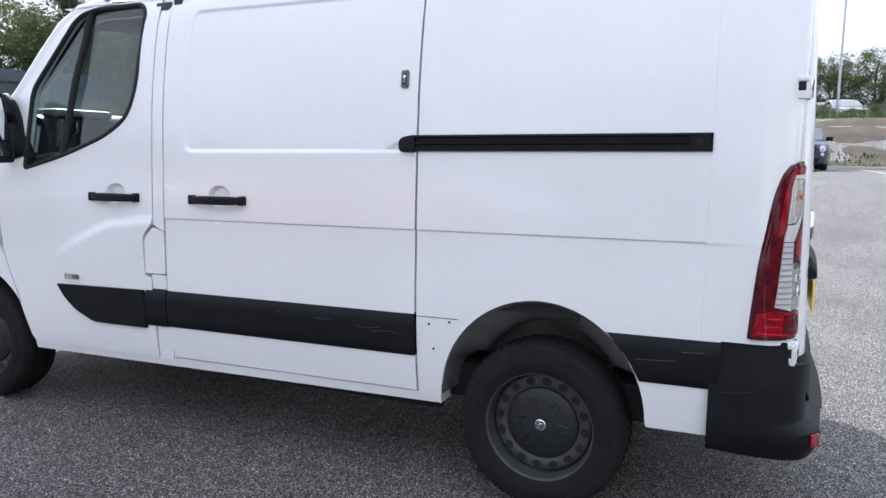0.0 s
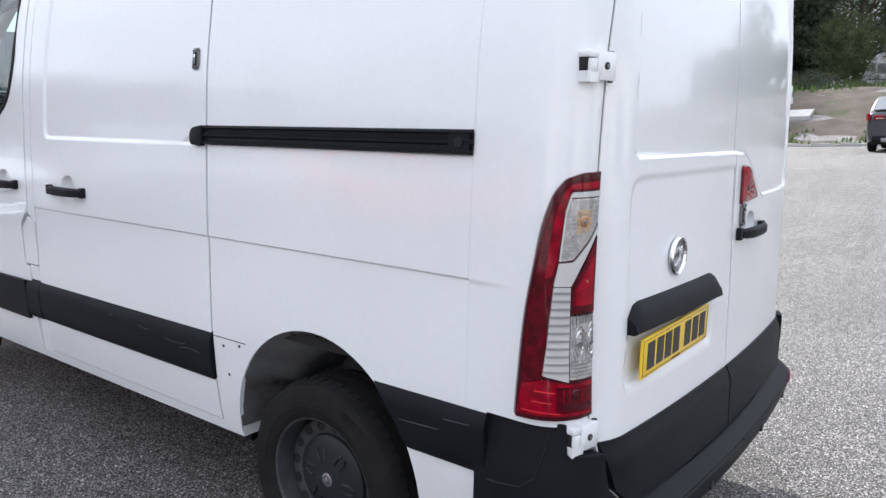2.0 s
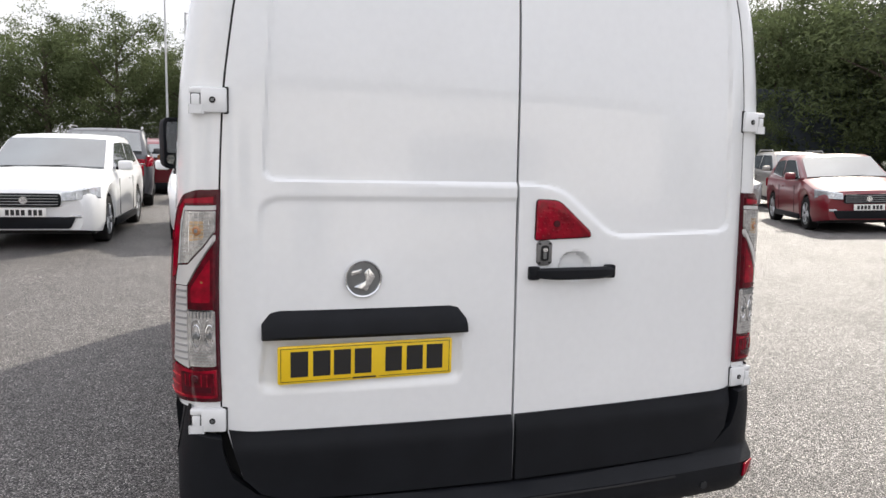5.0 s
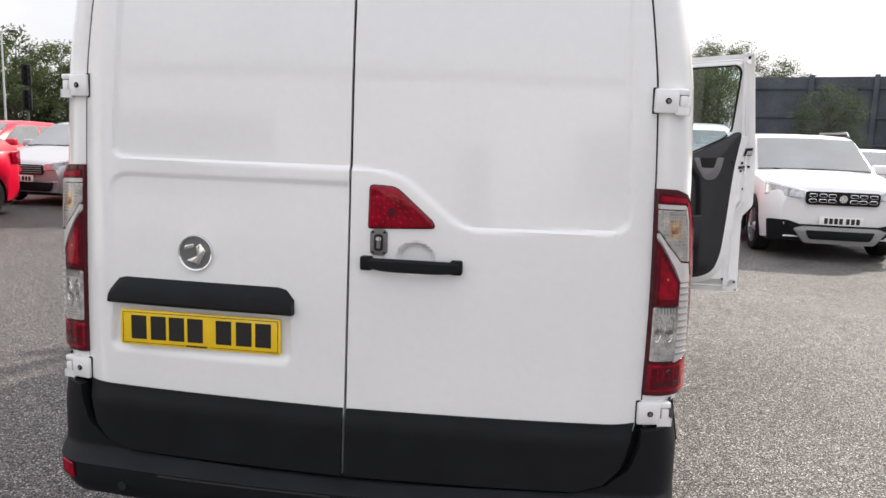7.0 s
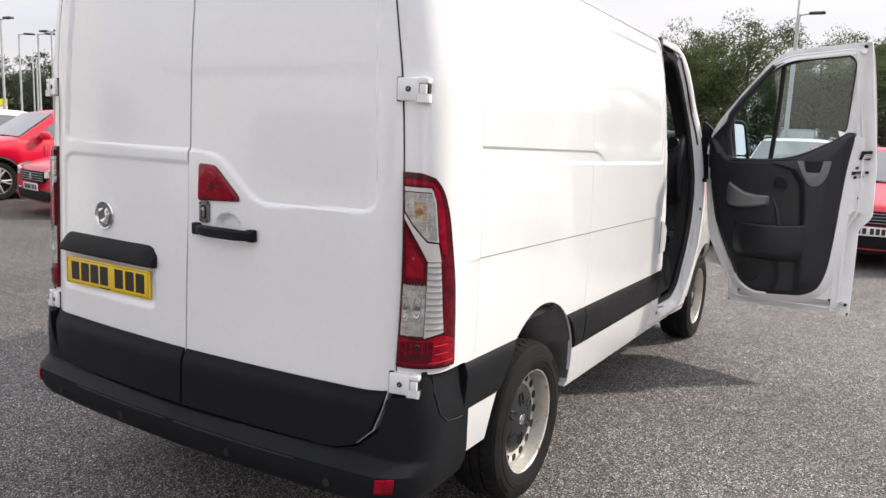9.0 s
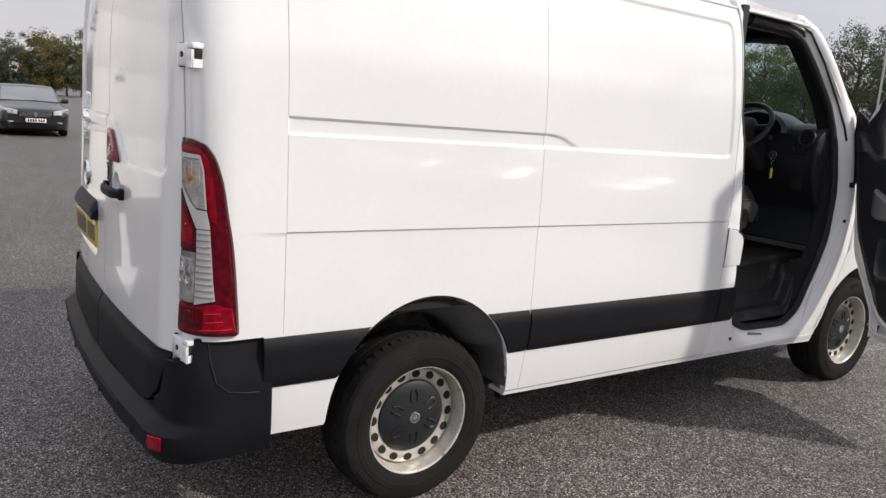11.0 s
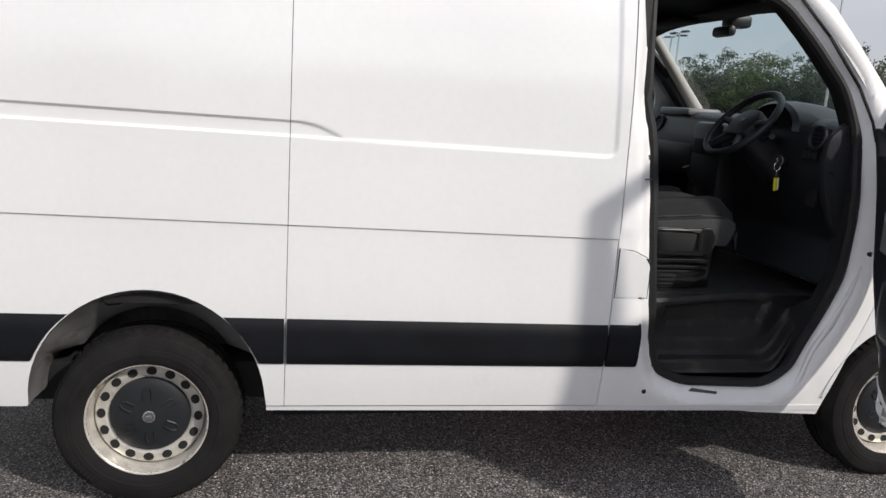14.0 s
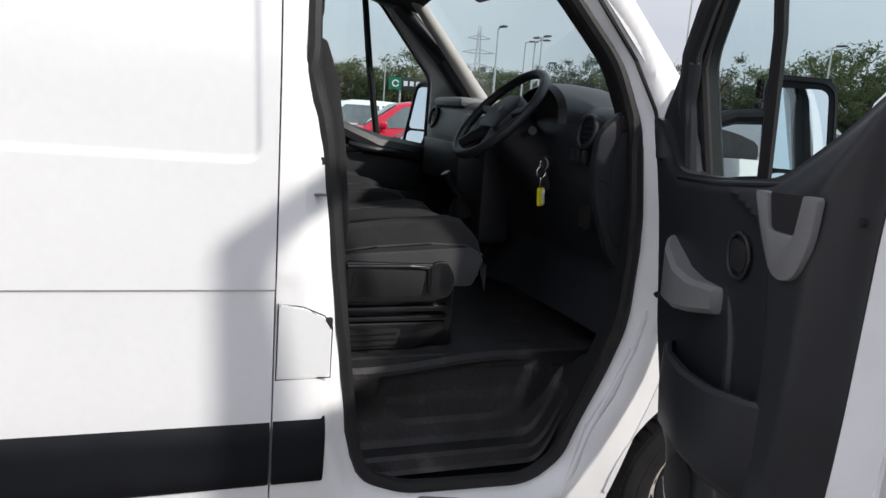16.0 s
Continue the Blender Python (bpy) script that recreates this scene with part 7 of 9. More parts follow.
bm = sheet(spread(38.6, 41.0, 0.4), spread(-40, 24, 2), 0.035)
tagged(part("path", bm, "kerb"), "pale concrete path along the bank's top", "path", kind="structure")
bm = sheet(spread(32.15, 33.05, 0.15), spread(6.5, 23, 0.5), 0.16)
res = bmesh.ops.extrude_edge_only(bm, edges=[e for e in bm.edges if e.is_boundary])
for v in res["geom"]:
    if isinstance(v, bmesh.types.BMVert):
        v.co.z -= 0.4
tagged(part("path", bm, "kerb"), "pale concrete path across the earth bank", "path", kind="structure")


def road_line(x0, y0, x1, y1, w=0.10):
    d = Vector((x1 - x0, y1 - y0)).normalized()
    n = Vector((-d.y, d.x)) * w / 2
    bm = bmesh.new()
    prev = None
    for t in np.linspace(0, 1, 12):
        x, y = x0 + (x1 - x0) * t, y0 + (y1 - y0) * t
        p = [bm.verts.new((x + k * n.x, y + k * n.y, height(x + k * n.x, y + k * n.y) + 0.006)) for k in (-1, 1)]
        if prev:
            bm.faces.new((prev[0], prev[1], p[1], p[0]))
        prev = p
    tagged(part("bay_line", bm, "line"), "worn white parking bay line on the asphalt", "bay line", kind="structure")


for y in (-3.2, -5.8, -8.4):
    road_line(21.5, y, 27.0, y)
road_line(20.2, -3.0, 23.5, -3.9)
# a direction arrow painted behind the van
bm = bmesh.new()
aim = Matrix.Translation((-2.50, -0.795, 0)) @ Matrix.Rotation(radians(12), 4, "Z")
shape = [aim @ Vector((u, v, 0)) for u, v in ((-4.6, -0.10), (-1.15, -0.10), (-1.15, -0.26), (0.0, 0.0), (-1.15, 0.26), (-1.15, 0.10), (-4.6, 0.10))]
bm.faces.new([bm.verts.new((p.x, p.y, height(p.x, p.y) + 0.005)) for p in shape])
bmesh.ops.triangulate(bm, faces=bm.faces[:])
tagged(part("road_arrow", bm, "line"), "worn white direction arrow painted on the asphalt", "road marking", kind="structure")


# ---- cars ----
def paint(name, col, metal=0.0):
    return material(name, col, 0.30, metal=metal, coat=0.55, vary=0.05, scale=1.5, fine=0.02, fine_scale=60)


PAINTS = {"white": paint("white car paint", (0.76, 0.77, 0.78)), "silver": paint("silver car paint", (0.48, 0.49, 0.50), 0.5), "grey": paint("grey car paint", (0.040, 0.042, 0.050), 0.15),
          "black": paint("black car paint", (0.012, 0.012, 0.014)), "red": paint("red car paint", (0.62, 0.003, 0.032)), "blue": paint("dark blue car paint", (0.012, 0.02, 0.055)),
          "champagne": paint("champagne car paint", (0.34, 0.32, 0.30), 0.5), "deep red": paint("deep red car paint", (0.15, 0.004, 0.012)), "orange": paint("orange car paint", (0.45, 0.07, 0.02)),
          "teal": paint("dark grey blue car paint", (0.035, 0.05, 0.075))}

STYLES = {
    # length, width, height, bonnet height, nose height, windscreen base, roof front, roof rear, tail base, wheel radius, ground clearance, belt
    "city": dict(L=3.57, W=1.63, H=1.49, hood=0.96, nose=0.71, ws=0.85, rf=1.45, rr=3.05, tb=3.48, r=0.295, gc=0.15, belt=0.98, fw=0.68, rw=2.98, tail=0.92),
    "hatch": dict(L=4.10, W=1.75, H=1.47, hood=0.98, nose=0.74, ws=1.12, rf=1.90, rr=3.45, tb=4.02, r=0.315, gc=0.19, belt=0.96, fw=0.84, rw=3.35, tail=0.98),
    "mini": dict(L=3.84, W=1.73, H=1.42, hood=0.98, nose=0.82, ws=1.20, rf=1.62, rr=3.30, tb=3.72, r=0.315, gc=0.19, belt=0.97, fw=0.72, rw=3.22, tail=0.95),
    "suv": dict(L=4.38, W=1.82, H=1.64, hood=1.10, nose=0.92, ws=1.22, rf=1.95, rr=3.75, tb=4.28, r=0.345, gc=0.24, belt=1.08, fw=0.84, rw=3.50, tail=1.08),
    "coupe suv": dict(L=4.36, W=1.96, H=1.64, hood=1.10, nose=0.95, ws=1.15, rf=1.95, rr=3.65, tb=4.20, r=0.365, gc=0.24, belt=1.12, fw=0.86, rw=3.52, tail=1.13),
    "saloon": dict(L=4.62, W=1.81, H=1.43, hood=0.94, nose=0.74, ws=1.42, rf=2.20, rr=3.30, tb=4.00, r=0.325, gc=0.18, belt=0.93, fw=0.80, rw=3.62, tail=1.02),
    "van": dict(L=4.38, W=1.81, H=1.82, hood=1.10, nose=0.86, ws=0.98, rf=1.75, rr=4.25, tb=4.34, r=0.315, gc=0.22, belt=1.05, fw=0.86, rw=3.58, tail=1.05),
}


def car_wheel(r, parent, at, spin, flip):
    turn = Matrix.Rotation(math.pi / 2, 4, "Y")
    w = new("wheel")
    w.parent = parent
    w.matrix_basis = pose(*at, spin, 0, 180 if flip else 0)
    part("tyre", lathe([(r * 0.68, -0.10), (r * 0.90, -0.105), (r, -0.08), (r, 0.07), (r * 0.95, 0.095), (r * 0.80, 0.102), (r * 0.70, 0.092), (r * 0.69, 0.0)], turn, 32), "tyre", w)
    bm = lathe([(r * 0.70, 0.085), (r * 0.66, 0.088), (r * 0.64, 0.06)], turn, 32)
    for i in range(5):
        a = 2 * math.pi * i / 5
        for da in (-0.17, 0.17):
            tube([Vector((0.075, 0.06 * math.cos(a), 0.06 * math.sin(a))), Vector((0.080, r * 0.66 * math.cos(a + da), r * 0.66 * math.sin(a + da)))], [0.022, 0.016], 6, bm=bm)
    lathe([(0.0, 0.085), (0.055, 0.082), (0.07, 0.06)], turn, 16, bm=bm)
    part("rim", bm, "alloy", w)
    part("brake_disc", lathe([(0.0, 0.02), (r * 0.62, 0.02), (r * 0.62, 0.0)], turn, 24), "gap", w)
    return w


def car(style, colour, x, y, yaw, label, plate="white", rails=False, clad=False, roof=None, links=False):
    """A parked car at (x, y), its nose turned to yaw; built nose to -y, then turned."""
    S = STYLES[style]
    L, W, H = S["L"], S["W"], S["H"]
    hw = W / 2
    P = PAINTS[colour]
    dz = [height(x + dx, y + dy) for dx, dy in ((-1, 0), (1, 0), (0, -1), (0, 1))]
    tilt = Matrix.Rotation(math.atan((dz[3] - dz[2]) / 2), 4, "X") @ Matrix.Rotation(-math.atan((dz[1] - dz[0]) / 2), 4, "Y")
    root = thing("car" if style != "van" else "small_van", label, "car" if style != "van" else "van",
                 Matrix.Translation((x, y, height(x, y))) @ tilt @ Matrix.Rotation(radians(yaw - 180), 4, "Z") @ Matrix.Translation((0, -L / 2, 0)), group="parked cars")
    # lower body
    wheels = (S["fw"], S["rw"])
    ra = S["r"] + 0.055
    st = sorted(set(np.round(spread(0, 0.3, 0.05) + spread(0.3, L - 0.3, 0.12) + spread(L - 0.3, L, 0.05) + [c + ra * k for c in wheels for k in np.cos(np.linspace(0, math.pi, 15))], 4)))

    def deck(v):
        return float(np.interp(v, [0, 0.06, 0.30, S["ws"], S["ws"] + 0.25, S["tb"] - 0.15, L - 0.05, L],
                               [S["nose"] - 0.10, S["nose"], S["nose"] + 0.06, S["hood"], S["belt"], S["belt"] + 0.04, S["tail"], S["tail"] - 0.10]))

    def wide(v):
        f = 1 - 0.22 * max(0, 1 - v / 0.55) ** 2.2 - 0.16 * max(0, 1 - (L - v) / 0.45) ** 2.2
        return hw * f

    bm = bmesh.new()
    rows = []
    for v in st:
        low = S["gc"] + 0.05 * max(0, 1 - v / 0.4) + 0.08 * max(0, 1 - (L - v) / 0.5)
        for c in wheels:
            if abs(v - c) < ra:
                low = max(low, S["r"] + math.sqrt(max(0, ra * ra - (v - c) ** 2)))
        top, w = deck(v), wide(v)
        mid = low + (top - low) * 0.55
        pull = 0.05 * max(0, 1 - v / 0.12) - 0.06 * max(0, 1 - (L - v) / 0.1)
        ring = [(w - 0.05, low), (w - 0.012, low + (mid - low) * 0.35), (w, mid), (w - 0.012, top - 0.10), (w - 0.045, top - 0.025), (w - 0.10, top), (w * 0.5, top + 0.025), (0, top + 0.032)]
        full = ring + [(-a, b) for a, b in ring[-2::-1]]
        rows.append([bm.verts.new((a, v + pull * (abs(a) / hw), max(b, low))) for a, b in full])
    for A, B in zip(rows, rows[1:]):
        for i in range(len(A) - 1):
            bm.faces.new((A[i], A[i + 1], B[i + 1], B[i]))
    bm.faces.new(rows[0])
    bm.faces.new(rows[-1][::-1])
    part("body", bm, P, root, angle=40)
    part("underbody", box(-hw + 0.10, hw - 0.10, 0.25, L - 0.25, S["gc"] - 0.02, S["gc"] + 0.45), "gap", root)
    # cabin
    hb, hr = hw - 0.055, hw - 0.055 - 0.30 * (H - S["belt"]) * (0.75 if style != "van" else 0.35)
    zb = S["belt"] - 0.03
    cabin = {}
    low = [(S["ws"], hb - 0.06), (S["tb"], hb - 0.07)]
    bm = bmesh.new()
    prof = [(S["ws"], S["hood"] - 0.02, hb - 0.04), (S["rf"], H - 0.06, hr), (S["rf"] + 0.28, H - 0.012, hr), ((S["rf"] + S["rr"]) / 2, H, hr), (S["rr"] - 0.2, H - 0.02, hr), (S["rr"], H - 0.07, hr - 0.01), (S["tb"], S["tail"] + 0.02, hb - 0.05)]
    rows = []
    for v, z, w in prof:
        wl = hb - 0.05 * (v > S["rr"])
        ring = [(wl, min(zb, z)), (w + (wl - w) * 0.04, z - 0.05 * (v not in (S["ws"], S["tb"])) - 0.002), (w - 0.05, z - 0.008), (w * 0.5, z + 0.012), (0, z + 0.016)]
        full = ring + [(-a, b) for a, b in ring[-2::-1]]
        rows.append([bm.verts.new((a, v, b)) for a, b in full])
    for A, B in zip(rows, rows[1:]):
        for i in range(len(A) - 1):
            bm.faces.new((A[i], A[i + 1], B[i + 1], B[i]))
    bm.faces.new(rows[-1][::-1])
    part("cabin", bm, PAINTS[roof] if roof else P, root, angle=40)

    def on_screen(v0, z0, w0, v1, z1, w1, out, mat, name):
        k = 0.07
        a = Vector((0, v0, z0)).lerp(Vector((0, v1, z1)), k)
        b = Vector((0, v0, z0)).lerp(Vector((0, v1, z1)), 1 - k)
        nrm = Vector((0, -(z1 - z0), (v1 - v0))).normalized() * out
        if nrm.z < 0:
            nrm = -nrm
        own = bmesh.new()
        wa, wb = w0 + (w1 - w0) * k - 0.06, w0 + (w1 - w0) * (1 - k) - 0.06
        rr = []
        for p, w in ((a, wa), (b, wb)):
            rr.append([own.verts.new(p + nrm + Vector((t * w, 0, 0.014 * (1 - t * t)))) for t in np.linspace(-1, 1, 7)])
        for i in range(6):
            own.faces.new((rr[0][i], rr[0][i + 1], rr[1][i + 1], rr[1][i]))
        res = bmesh.ops.extrude_face_region(own, geom=own.faces[:])
        for q in res["geom"]:
            if isinstance(q, bmesh.types.BMVert):
                q.co -= nrm.normalized() * 0.03
        return part(name, own, mat, root)

    on_screen(S["ws"], S["hood"] - 0.01, hb - 0.02, S["rf"], H - 0.05, hr, 0.014, "car_glass", "windscreen")
    if style != "van":
        on_screen(S["tb"], S["tail"] + 0.06, hb - 0.10, S["rr"], H - 0.07, hr - 0.03, 0.014, "car_glass", "rear_window")
    # side windows between the pillars
    zt = H - 0.105

    def sx(z):
        return hb + (hr - hb) * (z - zb) / (H - 0.06 - zb) + 0.006

    rear_end = S["rr"] + 0.10 if style not in ("van",) else S["rf"] + 0.75
    b_post = (S["rf"] + S["rr"]) / 2 + 0.02 if style not in ("van", "city", "mini") else S["rf"] + 0.80
    panes = [[(S["ws"] + 0.30, zb + 0.055), (b_post - 0.03, zb + 0.065), (b_post - 0.05, zt), (S["rf"] + 0.10, zt - 0.01)]]
    if style != "van":
        panes.append([(b_post + 0.03, zb + 0.065), (rear_end - 0.02, zb + 0.13), (rear_end - 0.20, zt - 0.03), (b_post + 0.02, zt)])
    for sgn in (-1, 1):
        for pane in panes:
            part("side_window", slab(rounded(pane, 0.03, 3), lambda u, v, w: Vector((sgn * (sx(v) + w - 0.012), u, v)), 0.016), "car_glass", root)
        part("door_mirror", moved(box(-0.10, 0.10, -0.07, 0.06, -0.065, 0.075, 0.035, 3), Matrix.Translation((sgn * (hw + 0.085), S["ws"] + 0.42, zb + 0.10))), P if style != "mini" else "black", root)
        part("mirror_stalk", box(sgn * hw - 0.05, sgn * hw + 0.05, S["ws"] + 0.39, S["ws"] + 0.45, zb + 0.04, zb + 0.09, 0.01), "black", root)
        for c in ((b_post - 0.22), (min(b_post + 0.75, rear_end - 0.25))):
            part("door_handle", box(sgn * (hw - 0.012) - 0.014, sgn * (hw - 0.012) + 0.014, c - 0.10, c + 0.10, S["belt"] - 0.16, S["belt"] - 0.13, 0.008), P, root)
        for c in (S["ws"] + 0.42, b_post, min(rear_end + 0.1, S["rw"] + 0.15)):
            if c < S["rw"] - ra * 0.6 or c > S["rw"] + ra:
                part("door_gap", box(sgn * (hw - 0.004) - 0.004, sgn * (hw - 0.004) + 0.004, c - 0.003, c + 0.003, S["gc"] + 0.12, S["belt"] - 0.12), "gap", root)
        part("side_skirt", box(sgn * (hw - 0.02) - 0.02, sgn * (hw - 0.02) + 0.02, S["fw"] + ra, S["rw"] - ra, S["gc"] - 0.01, S["gc"] + 0.10, 0.01), "black", root)
        if clad:
            for c in wheels:
                part("arch_trim", tube([(sgn * (hw - 0.018), c + (ra + 0.01) * math.cos(a), S["r"] + (ra + 0.01) * math.sin(a)) for a in np.linspace(-0.15, math.pi + 0.15, 17)], 0.032, 6), "black", root)
        if rails:
            part("roof_rail", tube([(sgn * (hr - 0.04), v, z) for v, z in ((S["rf"] + 0.15, H - 0.02), (S["rf"] + 0.28, H + 0.045), (S["rr"] - 0.3, H + 0.045), (S["rr"] - 0.15, H - 0.03))], 0.018, 8), "silver_trim", root)
        # lamps
        zl = S["nose"] - 0.09 if style != "city" else S["nose"] - 0.02
        if style in ("city", "mini"):
            lc = (sgn * (hw - 0.24), 0.055 if style == "city" else 0.08, zl - 0.02)
            m = Matrix.Translation(lc) @ Matrix.Rotation(radians(75), 4, "X") @ Matrix.Rotation(radians(0), 4, "Y")
            part("headlamp", lathe([(0, 0.055), (0.06, 0.05), (0.095, 0.03), (0.11, 0.0), (0.11, -0.10)], m, 24), "head_lens", root)
            part("headlamp_ring", lathe([(0.105, 0.018), (0.118, 0.024), (0.122, 0.0), (0.122, -0.10)], m, 24), "chrome", root)
            m2 = Matrix.Translation((sgn * (hw - 0.22), 0.045, zl - 0.21)) @ Matrix.Rotation(radians(82), 4, "X")
            part("fog_lamp", lathe([(0, 0.03), (0.05, 0.025), (0.062, 0.0), (0.062, -0.10)], m2, 18), "head_lens", root)
        else:
            own = bmesh.new()
            rr = []
            for t in np.linspace(0, 1, 7):
                a = hw * 0.50 + (hw * 0.955 - hw * 0.50) * t
                v = 0.0 + 0.05 * (a / hw) ** 2 + 0.26 * max(0, (t - 0.35) / 0.65) ** 1.7
                h = 0.060 + 0.030 * t
                rr.append([own.verts.new((sgn * (a + 0.010 * t), v - 0.014 + dd, zl + 0.02 + 0.055 * t + k * h)) for k, dd in ((-1, 0.02), (-0.8, 0), (0.7, 0.012), (1, 0.045))])
            for A, B in zip(rr, rr[1:]):
                for i in range(3):
                    own.faces.new((A[i], A[i + 1], B[i + 1], B[i]))
            part("headlamp", own, "head_lens", root)
            part("fog_lamp", box(sgn * hw * 0.68 - 0.07, sgn * hw * 0.68 + 0.07, 0.03, 0.08, S["gc"] + 0.20, S["gc"] + 0.25, 0.015), "head_lens", root)
        part("tail_lamp", slab(rounded([(L - 0.28, S["tail"] - 0.20), (L - 0.03, S["tail"] - 0.22), (L - 0.05, S["tail"] + 0.0), (L - 0.30, S["tail"] - 0.02)], 0.03), lambda u, v, w: Vector((sgn * (wide(u) - 0.015 + w * 1.2), u, v)), 0.03, bevel=0.01), "red", root)
        part("tail_lamp", box(sgn * hw * 0.66 - 0.16, sgn * hw * 0.66 + 0.10, L - 0.03, L + 0.012, S["tail"] - 0.19, S["tail"] - 0.06, 0.012), "red", root)
        part("rear_lamp_strip", box(sgn * hw * 0.66 - 0.15, sgn * hw * 0.66 + 0.05, L + 0.002, L + 0.016, S["tail"] - 0.165, S["tail"] - 0.145, 0.004), "head_lens", root)
    # front
    lo = 0.02 if style == "city" else 0.0
    part("lower_grille", slab(rounded([(-hw * 0.60, S["gc"] + 0.07 - lo), (hw * 0.60, S["gc"] + 0.07 - lo), (hw * 0.68, S["gc"] + 0.22 - 1.6 * lo), (-hw * 0.68, S["gc"] + 0.22 - 1.6 * lo)], 0.03), lambda u, v, w: Vector((u, -0.012 + 0.05 * (u / hw) ** 2 - w + 0.02, v)), 0.02, bevel=0.006), "black", root)
    if clad:
        part("lower_bumper", slab(rounded([(-hw * 0.93, S["gc"] + 0.0), (hw * 0.93, S["gc"] + 0.0), (hw * 0.96, S["gc"] + 0.27), (hw * 0.70, S["gc"] + 0.27), (hw * 0.52, S["gc"] + 0.22), (-hw * 0.52, S["gc"] + 0.22), (-hw * 0.70, S["gc"] + 0.27), (-hw * 0.96, S["gc"] + 0.27)], 0.03), lambda u, v, w: Vector((u, 0.05 + 0.05 * (u / hw) ** 2 + 0.10 * max(0, abs(u) / hw - 0.6) - w, v)), 0.065, bevel=0.008), "black", root)
        part("bumper_guard", slab(rounded([(-hw * 0.46, S["gc"] - 0.02), (hw * 0.46, S["gc"] - 0.02), (hw * 0.62, S["gc"] + 0.16), (hw * 0.5, S["gc"] + 0.20), (-hw * 0.5, S["gc"] + 0.20), (-hw * 0.62, S["gc"] + 0.16)], 0.03), lambda u, v, w: Vector((u, 0.015 + 0.05 * (u / hw) ** 2 - w, v)), 0.05, bevel=0.01), "silver_trim", root)
        part("guard_grille", slab(rounded([(-hw * 0.40, S["gc"] + 0.035), (hw * 0.40, S["gc"] + 0.035), (hw * 0.46, S["gc"] + 0.150), (-hw * 0.46, S["gc"] + 0.150)], 0.03), lambda u, v, w: Vector((u, -0.030 + 0.05 * (u / hw) ** 2 - w, v)), 0.012, bevel=0.004), "black", root)
        part("rear_guard", box(-hw * 0.55, hw * 0.55, L - 0.03, L + 0.02, S["gc"] + 0.06, S["gc"] + 0.18, 0.02), "silver_trim", root)
    part("rear_apron", box(-hw * 0.80, hw * 0.80, L - 0.06, L + 0.008, S["gc"] + 0.06, S["gc"] + 0.24, 0.03), "black", root)
    if style == "city":
        part("chrome_moustache", tube([(a * 0.42, 0.005 + 0.05 * a * a, S["nose"] - 0.13) for a in np.linspace(-1, 1, 9)], 0.010, 6), "chrome", root)
        part("chrome_bar", tube([(a * 0.62, -0.006 + 0.07 * a * a, S["gc"] + 0.135) for a in np.linspace(-1, 1, 9)], 0.009, 6), "chrome", root)
        part("nose_badge", slab([(0.055 * math.cos(a), S["nose"] - 0.12 + 0.055 * math.sin(a)) for a in np.linspace(0, 6.2832, 17)[:-1]], lambda u, v, w: Vector((u, 0.004 - w, v)), 0.016, bevel=0.004), "dark_chrome", root)
    else:
        gz0, gz1 = S["nose"] - 0.20, S["nose"] - 0.03
        gw = hw * (0.48 if style != "mini" else 0.52)
        part("grille", slab(rounded([(-gw, gz0), (gw, gz0), (gw * 1.02, gz1), (-gw * 1.02, gz1)], 0.05), lambda u, v, w: Vector((u, 0.012 + 0.05 * (u / hw) ** 2 - w, v)), 0.024, bevel=0.006), "black", root)
        for u in (-0.36, -0.24, -0.13, 0.13, 0.24, 0.36) if links else ():
            for z in (gz0 + 0.052, gz1 - 0.050):
                ring = [(u + 0.045 * math.copysign(abs(math.cos(a)) ** 0.5, math.cos(a)), -0.014 + 0.05 * (u / hw) ** 2, z + 0.020 * math.copysign(abs(math.sin(a)) ** 0.7, math.sin(a))) for a in np.linspace(0, 2 * math.pi, 16, endpoint=False)]
                part("grille_link", tube(ring, 0.005, 5, closed=True), "chrome", root)
        for i in range(0 if links else 4):
            z = gz0 + 0.03 + i * (gz1 - gz0 - 0.06) / 3
            part("grille_bar", tube([(a * gw * 0.94, -0.012 + 0.05 * (a * gw / hw) ** 2, z) for a in np.linspace(-1, 1, 7)], 0.006, 6), "silver_trim", root)
        part("nose_badge", slab([(0.05 * math.cos(a), (gz0 + gz1) / 2 + 0.05 * math.sin(a)) for a in np.linspace(0, 6.2832, 13)[:-1]], lambda u, v, w: Vector((u, -0.014 - w, v)), 0.012), "chrome", root)
    pz = S["gc"] + 0.28
    for v, nrm, mat in ((-0.022, -1, "plate_white"), (L + 0.014, 1, "yellow")):
        z = pz if nrm < 0 else S["gc"] + (0.48 if style not in ("saloon", "coupe suv", "suv") else 0.62)
        pl = part("number_plate", box(-0.26, 0.26, min(v, v + nrm * 0.012), max(v, v + nrm * 0.012), z - 0.055, z + 0.055, 0.003), mat, root)
        for i in (-0.185, -0.125, -0.065, -0.005, 0.075, 0.135, 0.195):
            y0 = v + nrm * 0.013
            part("plate_bar", box(i - 0.021, i + 0.021, min(y0, y0 + nrm * 0.002), max(y0, y0 + nrm * 0.002), z - 0.036, z + 0.036), "ink", pl)
        if nrm < 0 and style == "city":
            part("plate_band", box(-0.259, -0.215, v - 0.016, v - 0.013, z - 0.053, z + 0.053), "blue_band", pl)
    part("wiper", rod((-0.1, S["ws"] + 0.02, S["hood"] + 0.035), (0.45, S["ws"] + 0.10, S["hood"] + 0.06), 0.010, n=6), "gap", root)
    part("wiper", rod((-0.55, S["ws"] + 0.05, S["hood"] + 0.03), (-0.05, S["ws"] + 0.10, S["hood"] + 0.06), 0.010, n=6), "gap", root)
